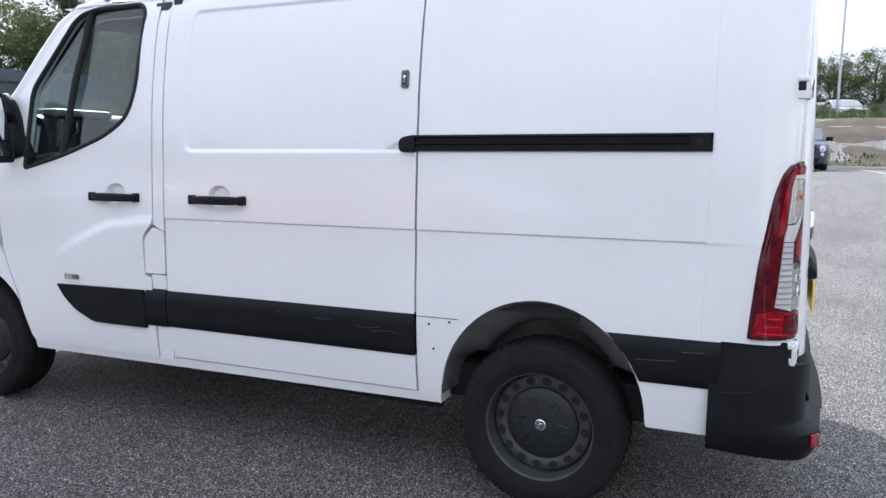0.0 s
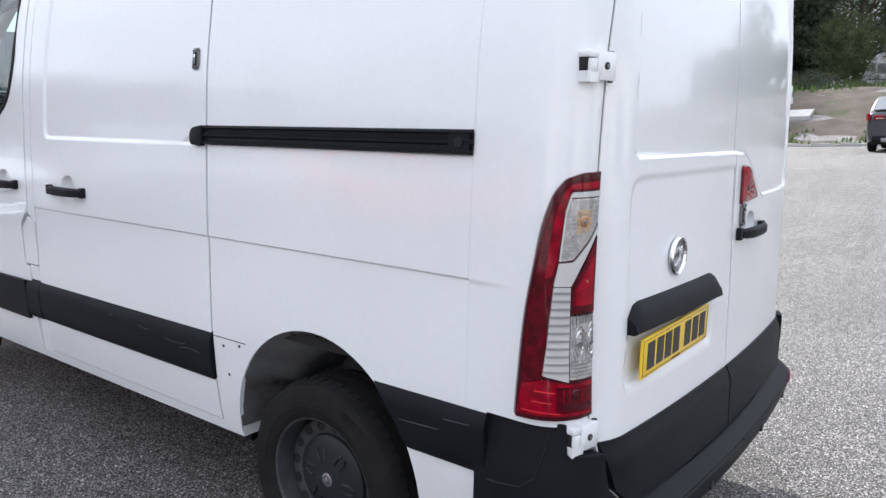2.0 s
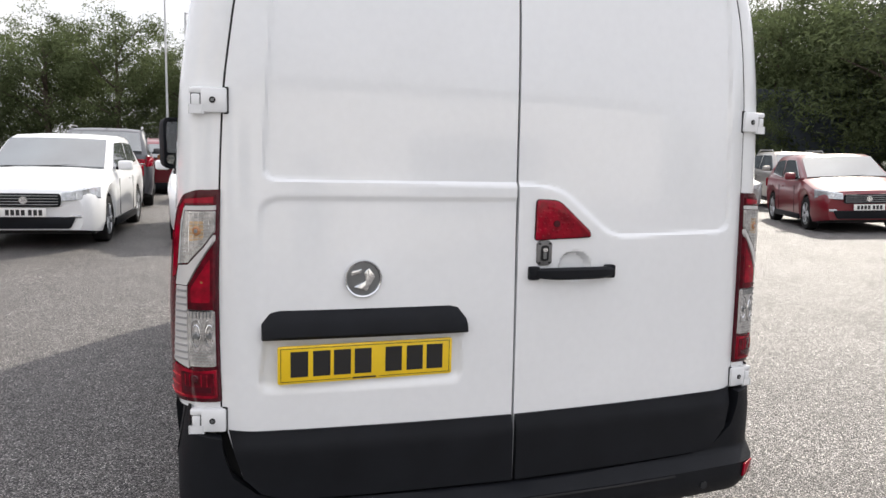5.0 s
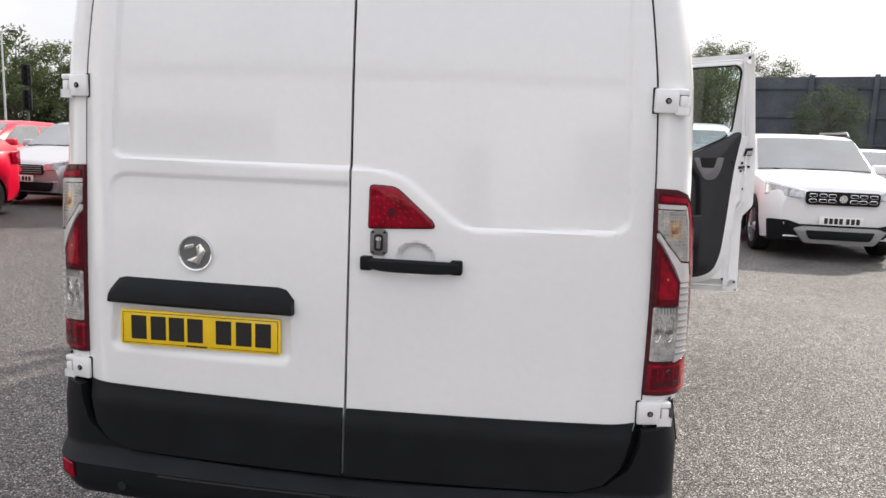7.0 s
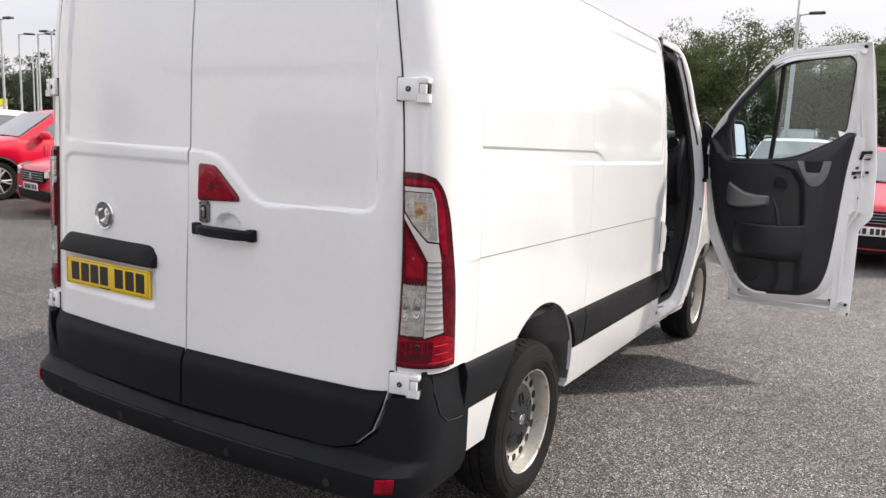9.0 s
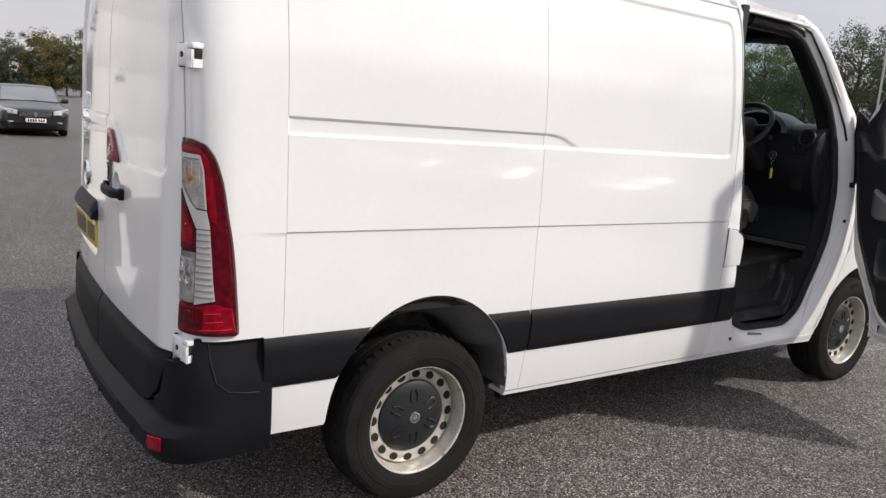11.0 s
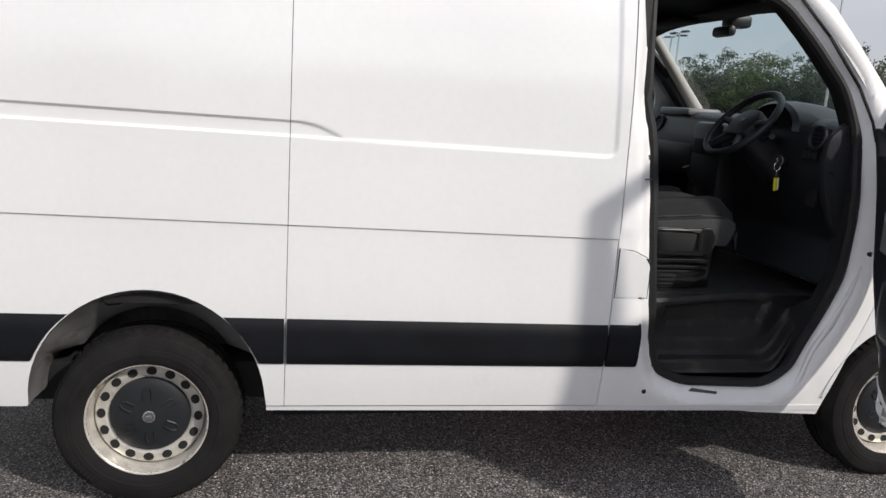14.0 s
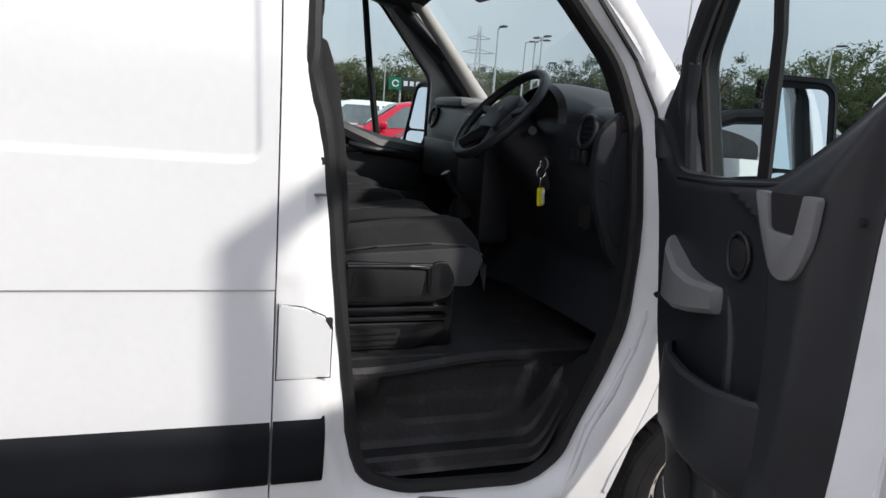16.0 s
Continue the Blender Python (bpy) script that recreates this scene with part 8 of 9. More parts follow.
    part("aerial", rod((0, S["rr"] - 0.25, H), (0, S["rr"] - 0.08, H + 0.07), 0.010, 0.004, n=6), "black", root)
    for c in wheels:
        for flip in (False, True):
            car_wheel(S["r"], root, ((-1 if flip else 1) * (hw - 0.125), c, S["r"]), (c * 77) % 70, flip)
    return root


car("mini", "blue", 24.75, -1.0, 90, "dark blue small hatchback with round headlamps, parked by the bank")
car("coupe suv", "grey", 24.45, 1.95, -90, "dark grey sports utility car with yellow rear plate", rails=False, clad=True)
car("suv", "champagne", 16.6, 9.55, 154, "silver-brown sports utility car parked on the asphalt", rails=True, clad=True)
car("hatch", "white", 14.05, 9.4, 150, "white hatchback with silver alloy wheels in the car park")
car("hatch", "deep red", 11.6, 10.25, 152, "deep red hatchback beside a white one")
car("saloon", "grey", 7.05, 10.2, 173, "dark grey saloon car with alloy wheels")
car("suv", "white", 4.40, 10.2, 178, "white sports utility car with black and silver bumper", rails=True, clad=True, links=True)
car("city", "white", -0.62, 10.30, 181, "small round white city car with chrome trim")
car("hatch", "white", -2.95, 10.5, 176, "white hatchback parked beside the small city car")
car("suv", "grey", -2.95, 16.6, 3, "dark grey sports utility car seen from behind", rails=True)
car("hatch", "deep red", -2.5, 20.9, 2, "deep red hatchback behind a dark car")
car("suv", "black", -1.35, 36.0, 0, "black four by four with a yellow rear plate", rails=True)
car("suv", "black", 3.9, 28.0, 0, "black utility car with its tail to the aisle", rails=True)
car("suv", "champagne", -6.05, 10.35, 199, "silver-brown sports utility car with a wide dark grille", clad=True)
car("hatch", "silver", -8.35, 11.6, 180, "silver hatchback with a chrome-barred grille")
car("hatch", "red", -8.75, 6.85, 171, "bright red hatchback parked beside the van")
car("suv", "red", -12.0, 7.0, 171, "red sports utility car with black wheel arches", clad=True)
car("suv", "white", -15.1, 6.5, 171, "white utility car beside the red cars")
car("hatch", "silver", -18.4, 6.0, 171, "pale silver hatchback at the end of the row")
car("hatch", "red", 1.85, 10.45, 184, "red hatchback in the second row of the car park")
car("suv", "white", 0.3, 17.2, 176, "white sports utility car in the back row", rails=True)
car("hatch", "blue", 4.7, 19.0, 176, "dark blue hatchback in the back row")
car("suv", "white", 5.8, 24.0, 176, "white estate-like utility car with roof rails", rails=True)
car("hatch", "white", 7.9, 16.6, 166, "white hatchback in the back row by the hoarding")
car("suv", "white", 10.4, 16.4, 162, "white sports utility car with roof rails in the back row", rails=True)
car("saloon", "silver", 13.0, 16.2, 158, "silver saloon car in the back row")
car("suv", "champagne", 15.6, 15.6, 155, "pale brown utility car in the back row", rails=True)
car("hatch", "red", -11.0, 12.1, 180, "red hatchback beside the silver one")
car("suv", "white", -15.6, 13.2, 205, "white utility car further along the row")
car("saloon", "silver", 45.6, -4.2, 100, "silver saloon car on the raised lot above the bank")
car("suv", "black", 44.6, -7.2, 95, "black utility car on the raised lot above the bank")
car("van", "white", 54.5, -2.8, 15, "small white panel van on the raised lot")
car("suv", "silver", 56.0, 1.2, 20, "pale silver four by four on the raised lot", rails=True)
car("suv", "white", 52.5, -9.5, 95, "white utility car on the raised lot", rails=True)
car("hatch", "white", -22.6, -0.85, 268, "white crossover with roof rails and dark bumper", clad=True, rails=True)
car("hatch", "orange", -23.4, -3.4, 270, "orange hatchback beside the white crossover")
car("saloon", "black", -23.2, 1.9, 270, "black saloon car beside the white crossover")


# ---- caravan ----
cv = thing("caravan", "white touring caravan standing behind the bank", "caravan", Matrix.Translation((51.5, 4.9, height(51.5, 4.9))) @ Matrix.Rotation(radians(10), 4, "Z"))
prof = rounded([(-2.6, 0.45), (2.5, 0.45), (2.75, 0.9), (2.45, 2.0), (2.0, 2.55), (-2.2, 2.6), (-2.55, 2.2)], 0.25)
part("body", slab(prof, lambda u, v, w: Vector((w - 1.1, u, v)), 2.2, bevel=0.05), PAINTS["white"], cv)
for y in (-1.6, 0.0, 1.5):
    part("window", slab(rounded([(y - 0.45, 1.35), (y + 0.45, 1.35), (y + 0.45, 1.95), (y - 0.45, 1.95)], 0.08), lambda u, v, w: Vector((-1.1 - w, u, v)), 0.02), "car_glass", cv)
part("stripe", box(-1.11, -1.10, -2.4, 2.4, 0.95, 1.03), PAINTS["teal"], cv)
for y in (-0.1,):
    for x in (-0.95, 0.95):
        part("wheel", lathe([(0.0, 0.08), (0.2, 0.08), (0.3, 0.06), (0.31, -0.06), (0.2, -0.08), (0.0, -0.08)], Matrix.Translation((x, y, 0.31)) @ Matrix.Rotation(math.pi / 2, 4, "Y"), 20), "tyre", cv)

# ---- lamp posts ----
def lamp_post(x, y, h, heads=1, turn=0.0, mat="galv"):
    z = height(x, y)
    lp = thing("street_lamp", "tall galvanised car park lamp post", "lamp post", pose(x, y, z, 0, 0, turn), group="lamp posts")
    part("pole", rod((0, 0, 0), (0, 0, h), 0.075, 0.045, n=12), mat, lp)
    part("door_base", rod((0, 0, 0), (0, 0, 1.1), 0.095, 0.09, n=12), mat, lp)
    for k in range(heads):
        sgn = 1 if k == 0 else -1
        part("arm", rod((0, 0, h - 0.05), (sgn * 0.45, 0, h + 0.02), 0.03, n=8), mat, lp)
        part("lantern", moved(box(-0.30, 0.30, -0.13, 0.13, -0.05, 0.05, 0.03), pose(sgn * 0.65, 0, h + 0.02)), "dark_pole", lp)
    return lp


for x, y, h, n, turn in ((37.6, 2.4, 9.5, 1, 180), (43.5, -3.7, 9.0, 1, 180), (-1.6, 32.5, 5.6 + 0.6, 1, 0), (33.4, 21.8, 8.5, 1, 90), (5.7, 43.0, 9.2, 1, 0), (-2.9, 43.6, 9.0, 1, 0), (-43.4, 24.4, 6.4, 1, 30), (-30.4, 37.2, 6.6, 1, 0),
                        (-24.8, 37.4, 7.0, 2, 0), (-35.1, 18.8, 6.1, 1, 0), (-39.1, 23.0, 6.1, 1, 40), (-36.2, 22.0, 6.0, 2, 0), (-52.6, 30.9, 5.9, 1, 0), (-28.9, 26.3, 8.0, 1, 0), (-60.0, 35.0, 6.5, 1, 0), (-70.0, 22.0, 6.5, 1, 0), (-19.0, 45.0, 7.5, 1, 0)):
    lamp_post(x, y, h, n, turn)

# ---- traffic lights ----
for x, y in ((-24.0, 30.6), (-20.5, 33.0), (-27.5, 30.0)):
    tl = thing("traffic_light", "dark traffic light on a slim pole", "traffic light", pose(x, y, 0, 0, 0, 30), group="traffic lights")
    part("pole", rod((0, 0, 0), (0, 0, 4.2), 0.06, n=10), "dark_pole", tl)
    for z in (2.6, 3.75):
        head = part("signal_head", box(-0.20, 0.20, -0.15, 0.10, z - 0.48, z + 0.48, 0.04), "gap", tl)
        for k in (-0.3, 0, 0.3):
            part("signal_hood", rod((0, -0.15, z + k), (0, -0.30, z + k), 0.11, n=12, caps=False), "gap", head)

# ---- signs ----


# places and 1.5 scale carried outward from one camera point to fit its view
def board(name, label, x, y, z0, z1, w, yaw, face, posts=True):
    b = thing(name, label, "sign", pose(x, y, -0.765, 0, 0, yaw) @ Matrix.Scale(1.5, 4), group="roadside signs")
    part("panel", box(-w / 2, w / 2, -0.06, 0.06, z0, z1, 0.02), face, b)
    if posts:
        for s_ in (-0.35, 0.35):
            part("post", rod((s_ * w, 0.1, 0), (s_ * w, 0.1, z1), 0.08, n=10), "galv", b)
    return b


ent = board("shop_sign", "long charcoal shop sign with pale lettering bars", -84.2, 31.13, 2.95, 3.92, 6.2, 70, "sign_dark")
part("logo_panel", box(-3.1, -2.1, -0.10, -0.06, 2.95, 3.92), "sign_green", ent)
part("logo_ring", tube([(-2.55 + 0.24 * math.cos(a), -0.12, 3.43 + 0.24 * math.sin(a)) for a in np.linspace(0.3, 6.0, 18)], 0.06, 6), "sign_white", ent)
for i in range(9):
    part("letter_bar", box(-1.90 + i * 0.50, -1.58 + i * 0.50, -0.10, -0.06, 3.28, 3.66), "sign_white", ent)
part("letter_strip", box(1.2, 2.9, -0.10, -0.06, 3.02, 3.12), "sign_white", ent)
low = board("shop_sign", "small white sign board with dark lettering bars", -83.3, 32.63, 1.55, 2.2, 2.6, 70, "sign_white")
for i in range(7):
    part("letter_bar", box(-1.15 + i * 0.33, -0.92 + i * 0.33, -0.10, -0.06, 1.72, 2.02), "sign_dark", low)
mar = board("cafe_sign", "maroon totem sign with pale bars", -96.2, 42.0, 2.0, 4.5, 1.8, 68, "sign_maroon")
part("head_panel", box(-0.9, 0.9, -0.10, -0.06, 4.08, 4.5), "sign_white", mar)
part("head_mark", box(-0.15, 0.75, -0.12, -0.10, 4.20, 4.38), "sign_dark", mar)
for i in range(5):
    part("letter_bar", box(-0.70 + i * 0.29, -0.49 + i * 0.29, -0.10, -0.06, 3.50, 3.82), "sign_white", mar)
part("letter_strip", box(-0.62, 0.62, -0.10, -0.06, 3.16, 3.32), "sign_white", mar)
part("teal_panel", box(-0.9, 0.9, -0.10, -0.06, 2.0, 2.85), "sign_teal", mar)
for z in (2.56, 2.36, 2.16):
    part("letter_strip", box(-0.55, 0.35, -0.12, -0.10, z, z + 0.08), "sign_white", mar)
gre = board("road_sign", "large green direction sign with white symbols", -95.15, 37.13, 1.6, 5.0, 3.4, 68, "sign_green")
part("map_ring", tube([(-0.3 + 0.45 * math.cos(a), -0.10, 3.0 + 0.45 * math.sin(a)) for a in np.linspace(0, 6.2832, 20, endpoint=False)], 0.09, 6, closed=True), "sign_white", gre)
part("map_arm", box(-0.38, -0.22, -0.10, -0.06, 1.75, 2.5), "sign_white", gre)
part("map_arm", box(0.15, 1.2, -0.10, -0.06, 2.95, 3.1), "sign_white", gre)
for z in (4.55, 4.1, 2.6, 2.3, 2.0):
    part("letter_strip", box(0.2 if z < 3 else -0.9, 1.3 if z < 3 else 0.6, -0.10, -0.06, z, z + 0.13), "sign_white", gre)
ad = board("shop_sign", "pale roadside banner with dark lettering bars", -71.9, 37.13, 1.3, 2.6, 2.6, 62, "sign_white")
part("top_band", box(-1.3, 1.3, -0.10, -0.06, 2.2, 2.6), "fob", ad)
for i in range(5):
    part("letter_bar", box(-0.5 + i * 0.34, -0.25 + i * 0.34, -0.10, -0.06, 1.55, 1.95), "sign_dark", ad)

# ---- electricity pylon ----
# place and 2.2 scale likewise carried out along the camera's ray to fit the view
py = thing("electricity_pylon", "distant grey lattice electricity pylon", "pylon", pose(-335.6, 138.2, -1.84, 0, 0, 65) @ Matrix.Scale(2.2, 4))
bm = bmesh.new()
legs = [(-1, -1), (1, -1), (1, 1), (-1, 1)]


def leg(k, z):
    w = np.interp(z, [0, 10, 20], [1.7, 0.62, 0.22])
    return Vector((legs[k][0] * w, legs[k][1] * w, z))


for k in range(4):
    tube([leg(k, z) for z in (0, 5, 10, 15, 20)], 0.12, 4, bm=bm)
    for z in (0, 3, 6, 9, 11, 13, 15, 17):
        tube([leg(k, z), leg((k + 1) % 4, z + (3 if z < 9 else 2))], 0.07, 4, bm=bm)
for z, w in ((11.5, 3.2), (14.5, 3.5), (17.5, 2.4)):
    for s_ in (-1, 1):
        tube([(0, 0, z + 0.7), (s_ * w, 0, z)], 0.09, 4, bm=bm)
        tube([(0, 0, z - 0.3), (s_ * w, 0, z)], 0.09, 4, bm=bm)
part("lattice", bm, "galv", py)
copy_thing(py, pose(-168, -11.5, 0, 0, 0, 100) @ Matrix.Diagonal((1.15, 1.15, 1.35, 1)))

# ---- dark hoarding behind the cars ----
ho = thing("hoarding", "tall weathered dark metal hoarding with ribs", "hoarding", Matrix.Translation((24.0, 36.5, 0)) @ Matrix.Rotation(radians(-22), 4, "Z"))
for i in range(9):
    x0 = -13.5 + i * 3.0
    part("hoarding_panel", box(x0 + 0.03, x0 + 2.97, -0.1, 0.1, 0.6, 5.35, 0.02), "hoarding", ho)
    part("hoarding_post", box(x0 - 0.12, x0 + 0.12, -0.25, 0.12, 0, 5.45, 0.02), "hoarding", ho)
    for z in (1.8, 3.2, 4.7):
        part("hoarding_rail", box(x0 + 0.1, x0 + 2.9, -0.18, -0.10, z, z + 0.12), "hoarding", ho)

# ---- white clad tower by the rear ----
tw = thing("clad_tower", "tall white clad tower with visible panel joints", "tower")
LEAN = 0.03


def tower_at(u, v, w):
    """u: along the face from its corner, v: height, w: out from the face."""
    return Vector((-8.7 + w, -0.72 - u - LEAN * v * (1 if u < 3 else 0), v))


for k in range(8):
    z0, z1 = 0.02 + k * 0.935, 0.02 + (k + 1) * 0.935 - 0.007
    for u0, u1 in ((0.0, 0.275), (0.281, 1.90), (1.906, 3.6)):
        part("cladding_panel", slab([(u0, z0), (u1, z0), (u1, z1), (u0, z1)], lambda u, v, w: tower_at(u, v, w - 0.02), 0.02, bevel=0.003), "cladding", tw)
        for zz in (z0 + 0.05, (z0 + z1) / 2):
            part("panel_screw", slab([(u1 - 0.02 + 0.006 * math.cos(a), zz + 0.006 * math.sin(a)) for a in np.linspace(0, 6.2832, 9)[:-1]], tower_at, 0.002), "gap", tw)
    part("cladding_panel", slab([(0.0, z0), (1.5, z0), (1.5, z1), (0.0, z1)], lambda u, v, w: Vector((-8.722 - u, -0.74 - LEAN * v + w, v)), 0.02), "cladding", tw)
part("core", slab([(0.03, 0), (3.6, 0), (3.6, 7.5), (0.03, 7.5)], lambda u, v, w: tower_at(u, v, w - 1.5), 1.478), "gap", tw)
part("foot_flange", slab([(-0.15, 0.004), (3.6, 0.004), (3.6, 0.03), (-0.15, 0.03)], lambda u, v, w: tower_at(u, v, w - 0.9), 0.96), "cladding", tw)
part("strip_lamp", slab(rounded([(0.80, 1.79), (1.17, 1.80), (1.17, 1.87), (0.80, 1.86)], 0.01), tower_at, 0.09, bevel=0.01), "cladding", tw, "pale strip lamp on the cladding")
cam_box = part("sensor_box", slab(rounded([(0.93, 1.90), (1.01, 1.90), (1.01, 2.00), (0.96, 2.00)], 0.01), tower_at, 0.08, bevel=0.006), "cladding", tw, "small pale sensor box")
part("sensor_cable", tube([tower_at(0.93, 1.93, 0.03), tower_at(0.84, 1.90, 0.01), tower_at(0.76, 1.885, 0.006)], 0.006, 6), "cladding", cam_box)
for z, ln in ((2.46, 0.50), (2.60, 0.37), (2.76, 0.23)):
    part("roof_bar", slab([(-ln, z), (0.02, z), (0.02, z + 0.055), (-ln + 0.05, z + 0.055)], lambda u, v, w: tower_at(u, v, w - 0.6), 0.05), "gap", tw)
for u in (0.02, -0.13, -0.27):
    part("roof_bar", tube([tower_at(u, 2.48, -0.58), tower_at(u + 0.05, 2.48 + (0.50 + u) * 1.1, -0.58)], 0.022, 6), "gap", tw)
part("roof_edge", tube([tower_at(-0.50, 2.47, -0.58), tower_at(0.02, 3.05, -0.58)], 0.028, 6), "gap", tw)

# ---- showroom out of view behind the camera: shows in the paint, bounces light ----
sr = thing("showroom", "long pale showroom building with a dark doorway", "building", pose(-2.0, -19.0, 0, 0, 0, -6))
for i in range(10):
    part("wall_panel", box(-20 + i * 4 + 0.01, -20 + (i + 1) * 4 - 0.01, -0.3, 0.0, 0.0, 5.0, 0.01), "cladding", sr)
part("doorway", box(1.0, 2.3, 0.0, 0.03, 0.0, 2.3), "car_glass", sr)
part("window", box(6.0, 12.0, 0.0, 0.03, 0.6, 3.0), "car_glass", sr)
part("window", box(-14.0, -6.0, 0.0, 0.03, 0.6, 3.0), "car_glass", sr)
part("roof", box(-20.3, 20.3, -14, 0.4, 5.0, 5.25, 0.03), "sign_dark", sr)

# ---- house roof above the trees ----
hs = thing("house", "brown-roofed brick house far behind the trees", "house", pose(72.0, 22.5, 2.0, 0, 0, 25))
part("wall", box(-4, 4, -5, 5, 0, 6.0), "brick", hs)
part("roof", slab([(-5.4, 5.9), (5.4, 5.9), (0, 9.2)], lambda u, v, w: Vector((w - 4.3, u, v)), 8.6), "roof_tile", hs)
part("chimney", box(-0.5, 0.5, -0.6, 0.6, 8.2, 10.2, 0.03), "brick", hs)
for y in (-2.5, 2.5):
    part("window", box(-4.04, -4.0, y - 0.6, y + 0.6, 3.6, 5.0), "car_glass", hs)

# small wind turbine far off
wt = thing("wind_turbine", "small distant white wind turbine", "turbine", pose(75, 1.5, 3, 0, 0, 90))
part("mast", rod((0, 0, 0), (0, 0, 11), 0.12, 0.07), "sign_white", wt)
for a in (0.2, 2.3, 4.4):
    part("blade", tube([(0, -0.1, 11), (1.3 * math.cos(a), -0.1, 11 + 1.3 * math.sin(a))], [0.09, 0.03], 6), "sign_white", wt)


# ---- trees ----
def crown_mesh(name, seed, h, r, clumps, leaves, size, shape="round"):
    """A crown of many small leaf pieces gathered in clumps round limbs, centred on the trunk's line."""
    rg = random.Random(seed)
    pts, faces = [], []
    for c in range(clumps):
        while True:
            p = Vector((rg.uniform(-1, 1), rg.uniform(-1, 1), rg.uniform(0, 1)))
            if shape == "cone":
                lim = 1.02 - p.z * 0.92
            else:
                lim = 0.55 + 0.65 * math.sin(math.pi * min(1, 0.14 + p.z * 0.86))
            q = math.hypot(p.x, p.y)
            if q < lim and q > lim * 0.25 * rg.random():
                break
        ctr = Vector((p.x * r, p.y * r, h * (0.16 + 0.84 * p.z)))
        cr = r * rg.uniform(0.16, 0.34)
        for k in range(leaves):
            d = Vector((rg.gauss(0, 1), rg.gauss(0, 1), rg.gauss(0, 0.75)))
            d = d.normalized() * cr * rg.random() ** 0.45
            n = (d.normalized() + Vector((rg.uniform(-1, 1), rg.uniform(-1, 1), rg.uniform(-0.3, 1)))).normalized()
            t = n.orthogonal().normalized()
            b = n.cross(t)
            a = rg.uniform(0, 6.28)
            u = (t * math.cos(a) + b * math.sin(a)) * size * rg.uniform(0.6, 1.3)
            w = (b * math.cos(a) - t * math.sin(a)) * size * rg.uniform(0.35, 0.7)
            o = ctr + d
            i = len(pts)
            pts += [o - u, o + w, o + u]
            faces.append((i, i + 1, i + 2))
    me = bpy.data.meshes.new(name)
    me.from_pydata([tuple(p) for p in pts], [], faces)
    return me


def trunk_mesh(seed, h, r):
    rg = random.Random(seed)
    bm = bmesh.new()
    top = [(0, 0, 0), (0.02 * h * rg.uniform(-1, 1), 0.02 * h * rg.uniform(-1, 1), h * 0.35), (0.03 * h * rg.uniform(-1, 1), 0.03 * h * rg.uniform(-1, 1), h * 0.65), (0.03 * h * rg.uniform(-1, 1), 0.02 * h, h * 0.92)]
    tube(top, [h * 0.022, h * 0.016, h * 0.010, h * 0.003], 8, bm=bm)
    for i in range(9):
        z = h * rg.uniform(0.22, 0.75)
        a = rg.uniform(0, 6.28)
        ln = r * rg.uniform(0.5, 0.95)
        tube([(0, 0, z), (0.45 * ln * math.cos(a), 0.45 * ln * math.sin(a), z + 0.10 * h), (ln * math.cos(a + 0.2), ln * math.sin(a + 0.2), z + 0.19 * h)], [h * 0.009, h * 0.006, h * 0.002], 5, bm=bm)
    me = bpy.data.meshes.new("trunk")
    bm.to_mesh(me)
    bm.free()
    me.materials.append(M["bark"])
    return me


KINDS = []
for i, (shape, mat, seed) in enumerate((("round", "leaf", 11), ("round", "leaf", 12), ("round", "leaf_warm", 13), ("cone", "leaf_dark", 14), ("round", "leaf_dark", 15), ("round", "leaf", 16))):
    c = crown_mesh("crown", seed, 9.0, 3.1 if shape == "round" else 2.2, 150, 120, 0.118 if shape == "round" else 0.145, shape)
    c.materials.append(M[mat])
    KINDS.append((trunk_mesh(seed, 8.6, 3.0), c))
FAR_KINDS = []
for shape, mat, seed in (("round", "leaf", 31), ("round", "leaf_dark", 32), ("round", "leaf_warm", 33)):
    c = crown_mesh("crown", seed, 9.0, 3.6, 90, 60, 0.24, shape)
    c.materials.append(M[mat])
    FAR_KINDS.append((trunk_mesh(seed, 8.6, 3.0), c))
SHRUB = crown_mesh("foliage", 21, 2.6, 2.4, 50, 90, 0.10)
SHRUB.materials.append(M["leaf"])
SHRUB_DARK = crown_mesh("foliage", 22, 2.6, 2.4, 50, 90, 0.10)
SHRUB_DARK.materials.append(M["leaf_dark"])
TREE_LABELS = ["green broadleaf tree at the edge of the car park", "tall green broadleaf tree with an open crown", "broadleaf tree with yellowing autumn leaves", "dark pointed conifer behind the bank", "dense dark green tree in the belt", "leafy green tree in the boundary belt"]


def tree(kind, x, y, h, turn, wide=1.0):
    t = thing("tree", TREE_LABELS[kind % 10], "tree", group="boundary trees")
    k = h / 9.0
    t.matrix_world = Matrix.Translation((x, y, height(x, y) - 0.05)) @ Matrix.Rotation(turn, 4, "Z") @ Matrix.Diagonal((k * wide, k * wide, k, 1))
    for name, me in zip(("trunk", "crown"), FAR_KINDS[kind // 10 - 1] if kind >= 10 else KINDS[kind]):
        o = new(name, me)
        o.parent = t


def shrub(x, y, h, turn, dark=False):
    t = thing("shrub", "dense green boundary shrub under the trees", "shrub", group="boundary shrubs")
    k = h / 2.6
    t.matrix_world = Matrix.Translation((x, y, height(x, y) - 0.1)) @ Matrix.Rotation(turn, 4, "Z") @ Matrix.Diagonal((k * 1.25, k * 1.25, k, 1))
    o = new("foliage", SHRUB_DARK if dark else SHRUB)
    o.parent = t


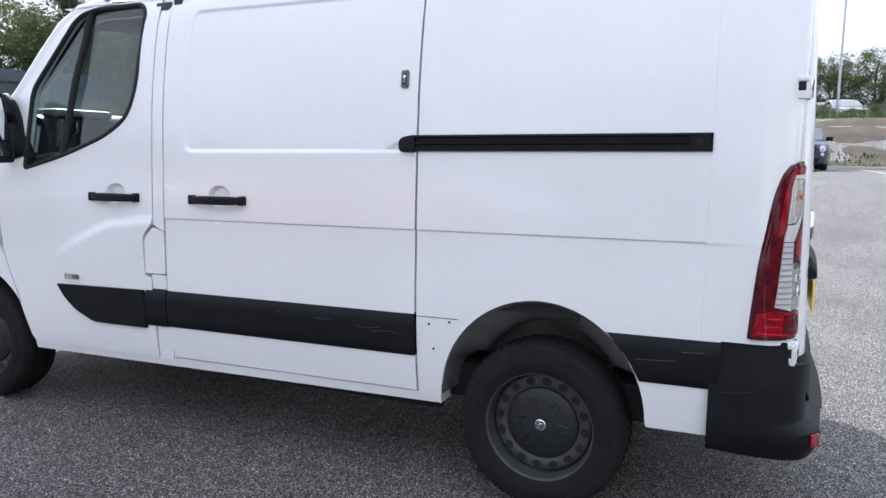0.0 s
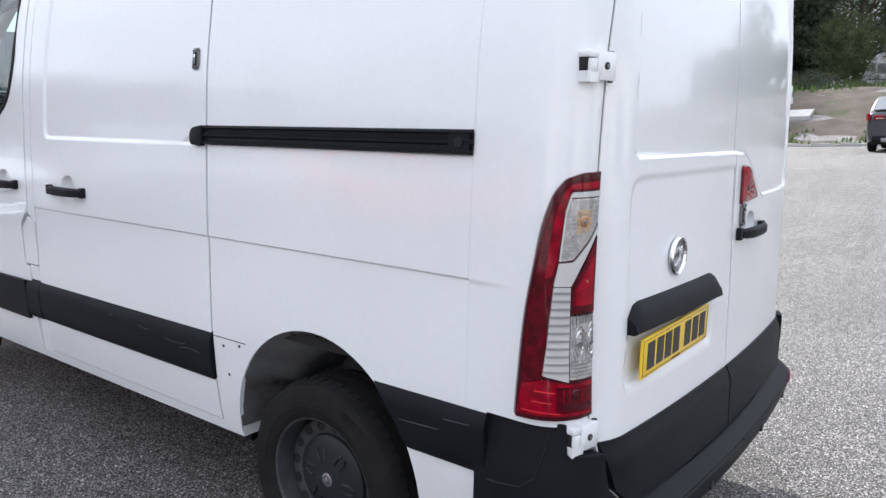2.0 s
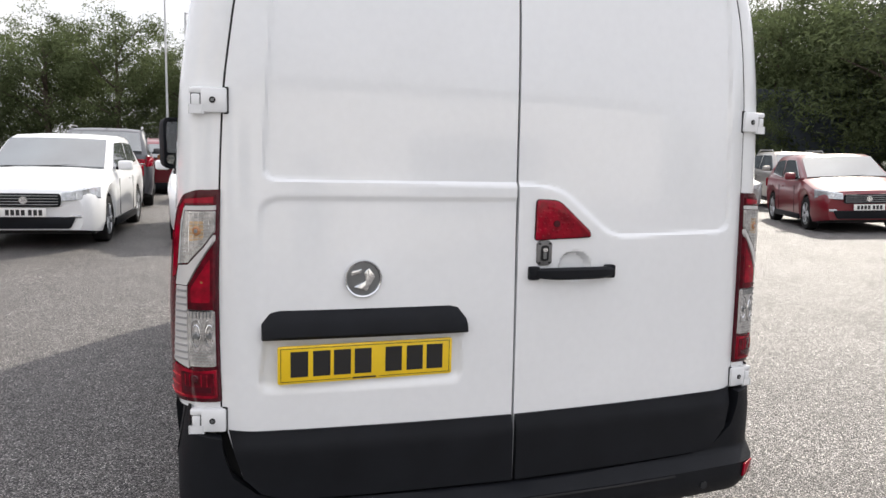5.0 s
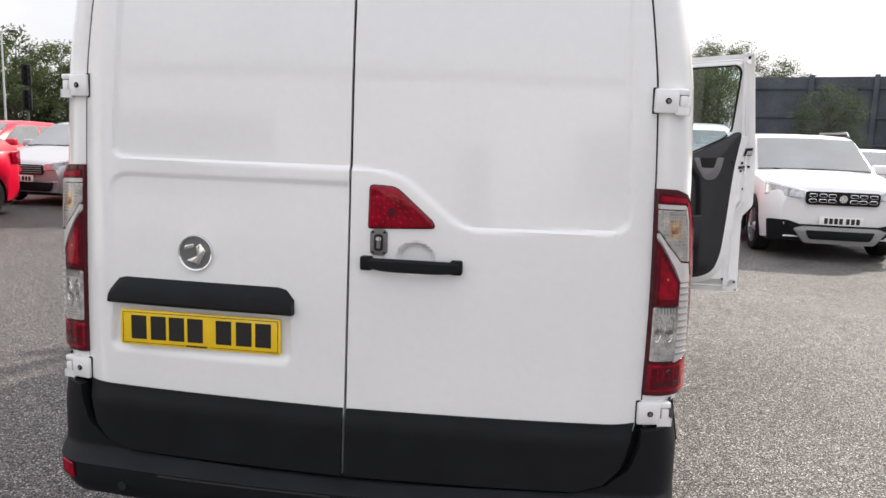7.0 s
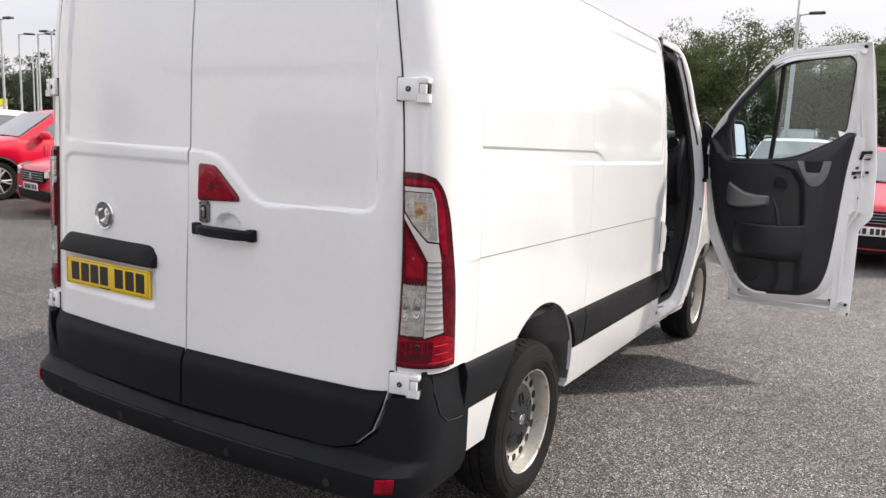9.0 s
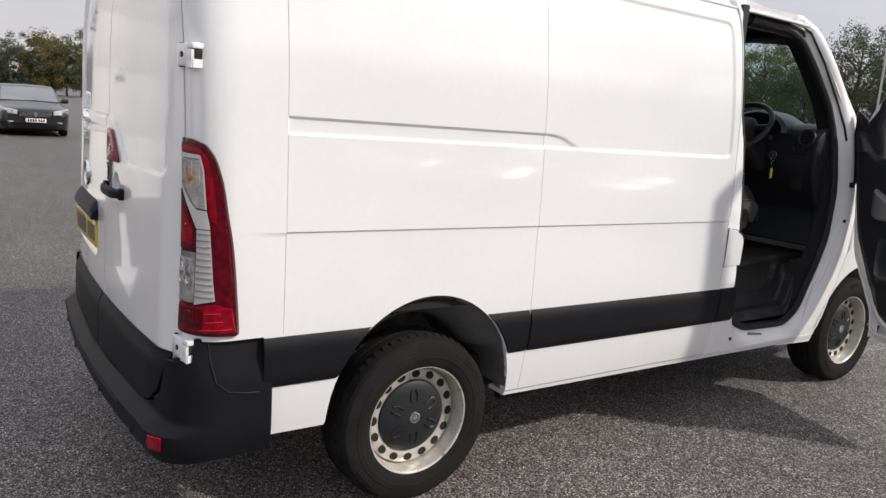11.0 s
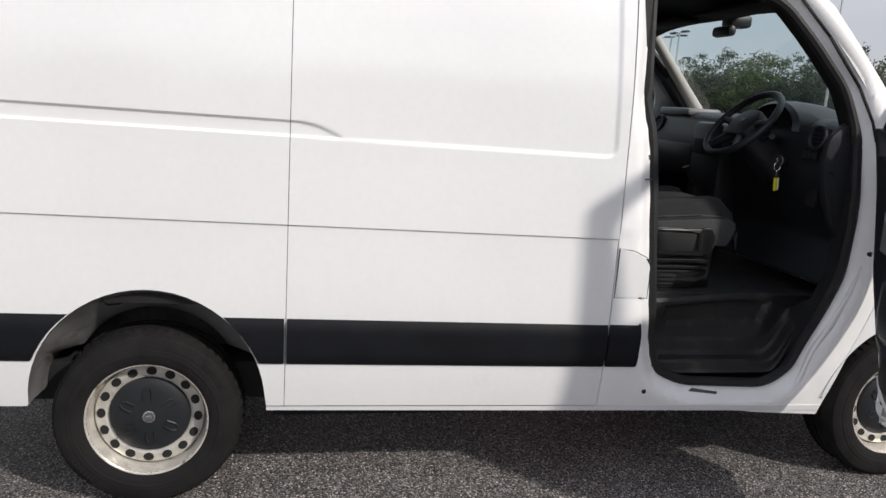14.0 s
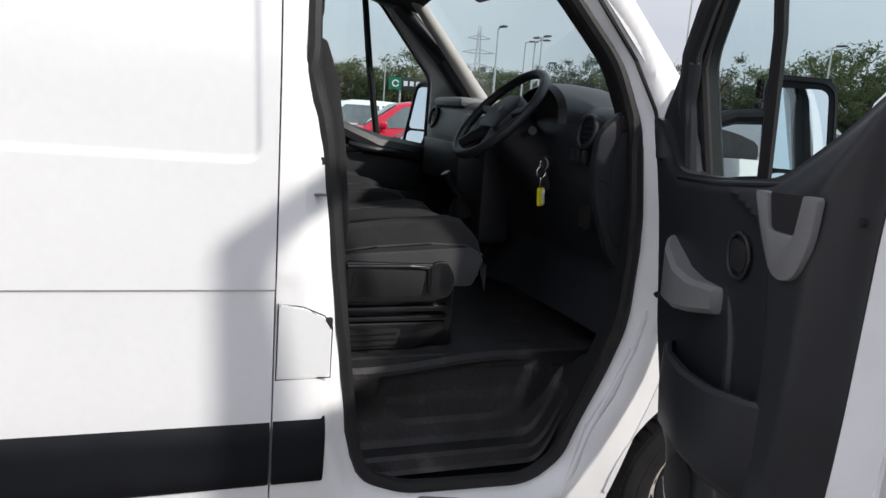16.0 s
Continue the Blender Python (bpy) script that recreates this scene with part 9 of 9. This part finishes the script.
def belt(points, gap, h0, h1, kinds, rows=2, depth=4.0, under=True, seed=1):
    rg = random.Random(seed)
    for (ax, ay), (bx, by) in zip(points, points[1:]):
        ln = math.hypot(bx - ax, by - ay)
        nx, ny = -(by - ay) / ln, (bx - ax) / ln
        n = max(1, int(ln / gap))
        for i in range(n):
            for r_ in range(rows):
                t = (i + 0.5 * (r_ % 2) + rg.uniform(-0.25, 0.25)) / n
                d = r_ * depth + rg.uniform(-1.2, 1.2)
                tree(rg.choice(kinds), ax + (bx - ax) * t + nx * d, ay + (by - ay) * t + ny * d, rg.uniform(h0, h1) * (1 + 0.08 * r_), rg.uniform(0, 6.28), rg.uniform(0.9, 1.25))
            if under:
                t = (i + rg.random()) / n
                shrub(ax + (bx - ax) * t - nx * 1.5, ay + (by - ay) * t - ny * 1.5, rg.uniform(1.8, 3.4), rg.uniform(0, 6.28), rg.random() < 0.6)


belt([(66, -26), (64, 3)], 4.0, 5.0, 6.6, (0, 3, 4, 2, 5), seed=2)
belt([(63.5, 4), (60, 10)], 4.0, 8.5, 12.0, (0, 3, 4, 3, 5), seed=12)
belt([(60, 10), (46, 24), (34, 32)], 4.0, 9.0, 12.0, (3, 4, 0, 4, 1), seed=3)
belt([(42, 33), (28, 46)], 3.6, 9.0, 11.5, (3, 4, 0, 5), seed=24)
belt([(24, 47), (14, 51)], 4.2, 3.4, 4.6, (0, 4, 5, 1), seed=4)
belt([(14, 51), (8, 53)], 3.5, 5.8, 8.0, (0, 4, 5, 1), seed=14)
belt([(8, 53), (-12, 55), (-34, 57)], 4.0, 6.2, 8.6, (0, 1, 5, 4), seed=5)
belt([(-34, 57), (-58, 55), (-86, 46)], 4.2, 6.2, 8.2, (10, 24, 15, 20), seed=6)
belt([(-86, 46), (-112, 20), (-118, -10), (-112, -34)], 4.2, 5.8, 8.2, (10, 15, 24, 32, 20), seed=7)
belt([(-112, -34), (-60, -62), (0, -66), (50, -50), (64, -26)], 10.0, 7.5, 9.5, (10, 15, 24), rows=1, under=False, seed=8)
# young trees and shrubs above the bank
for x, y, h, k in ((46.5, 4.0, 5.0, 2), (47.0, 0.8, 5.2, 5), (46.0, -1.0, 4.6, 0), (48.0, 8.0, 5.0, 1), (47.0, -9.0, 4.5, 0), (52.0, 11.5, 11.0, 3), (57.5, 5.5, 12.0, 3), (56.0, -12.0, 10.5, 1)):
    tree(k, x, y, h, x * 3.1, 0.9)
rg = random.Random(9)
for i in range(26):
    shrub(42.5 + rg.uniform(-0.8, 1.6), -12 + i * 1.25, rg.uniform(0.6, 1.3), rg.uniform(0, 6.28), rg.random() < 0.3)
# trees by the hoarding
for x, y, h, k in ((27.5, 32.5, 5.0, 1), (12.6, 32.5, 3.6, 4), (10.5, 44.5, 7.0, 5), (8.0, 45.5, 6.6, 0)):
    tree(k, x, y, h, x * 1.7, 1.1)
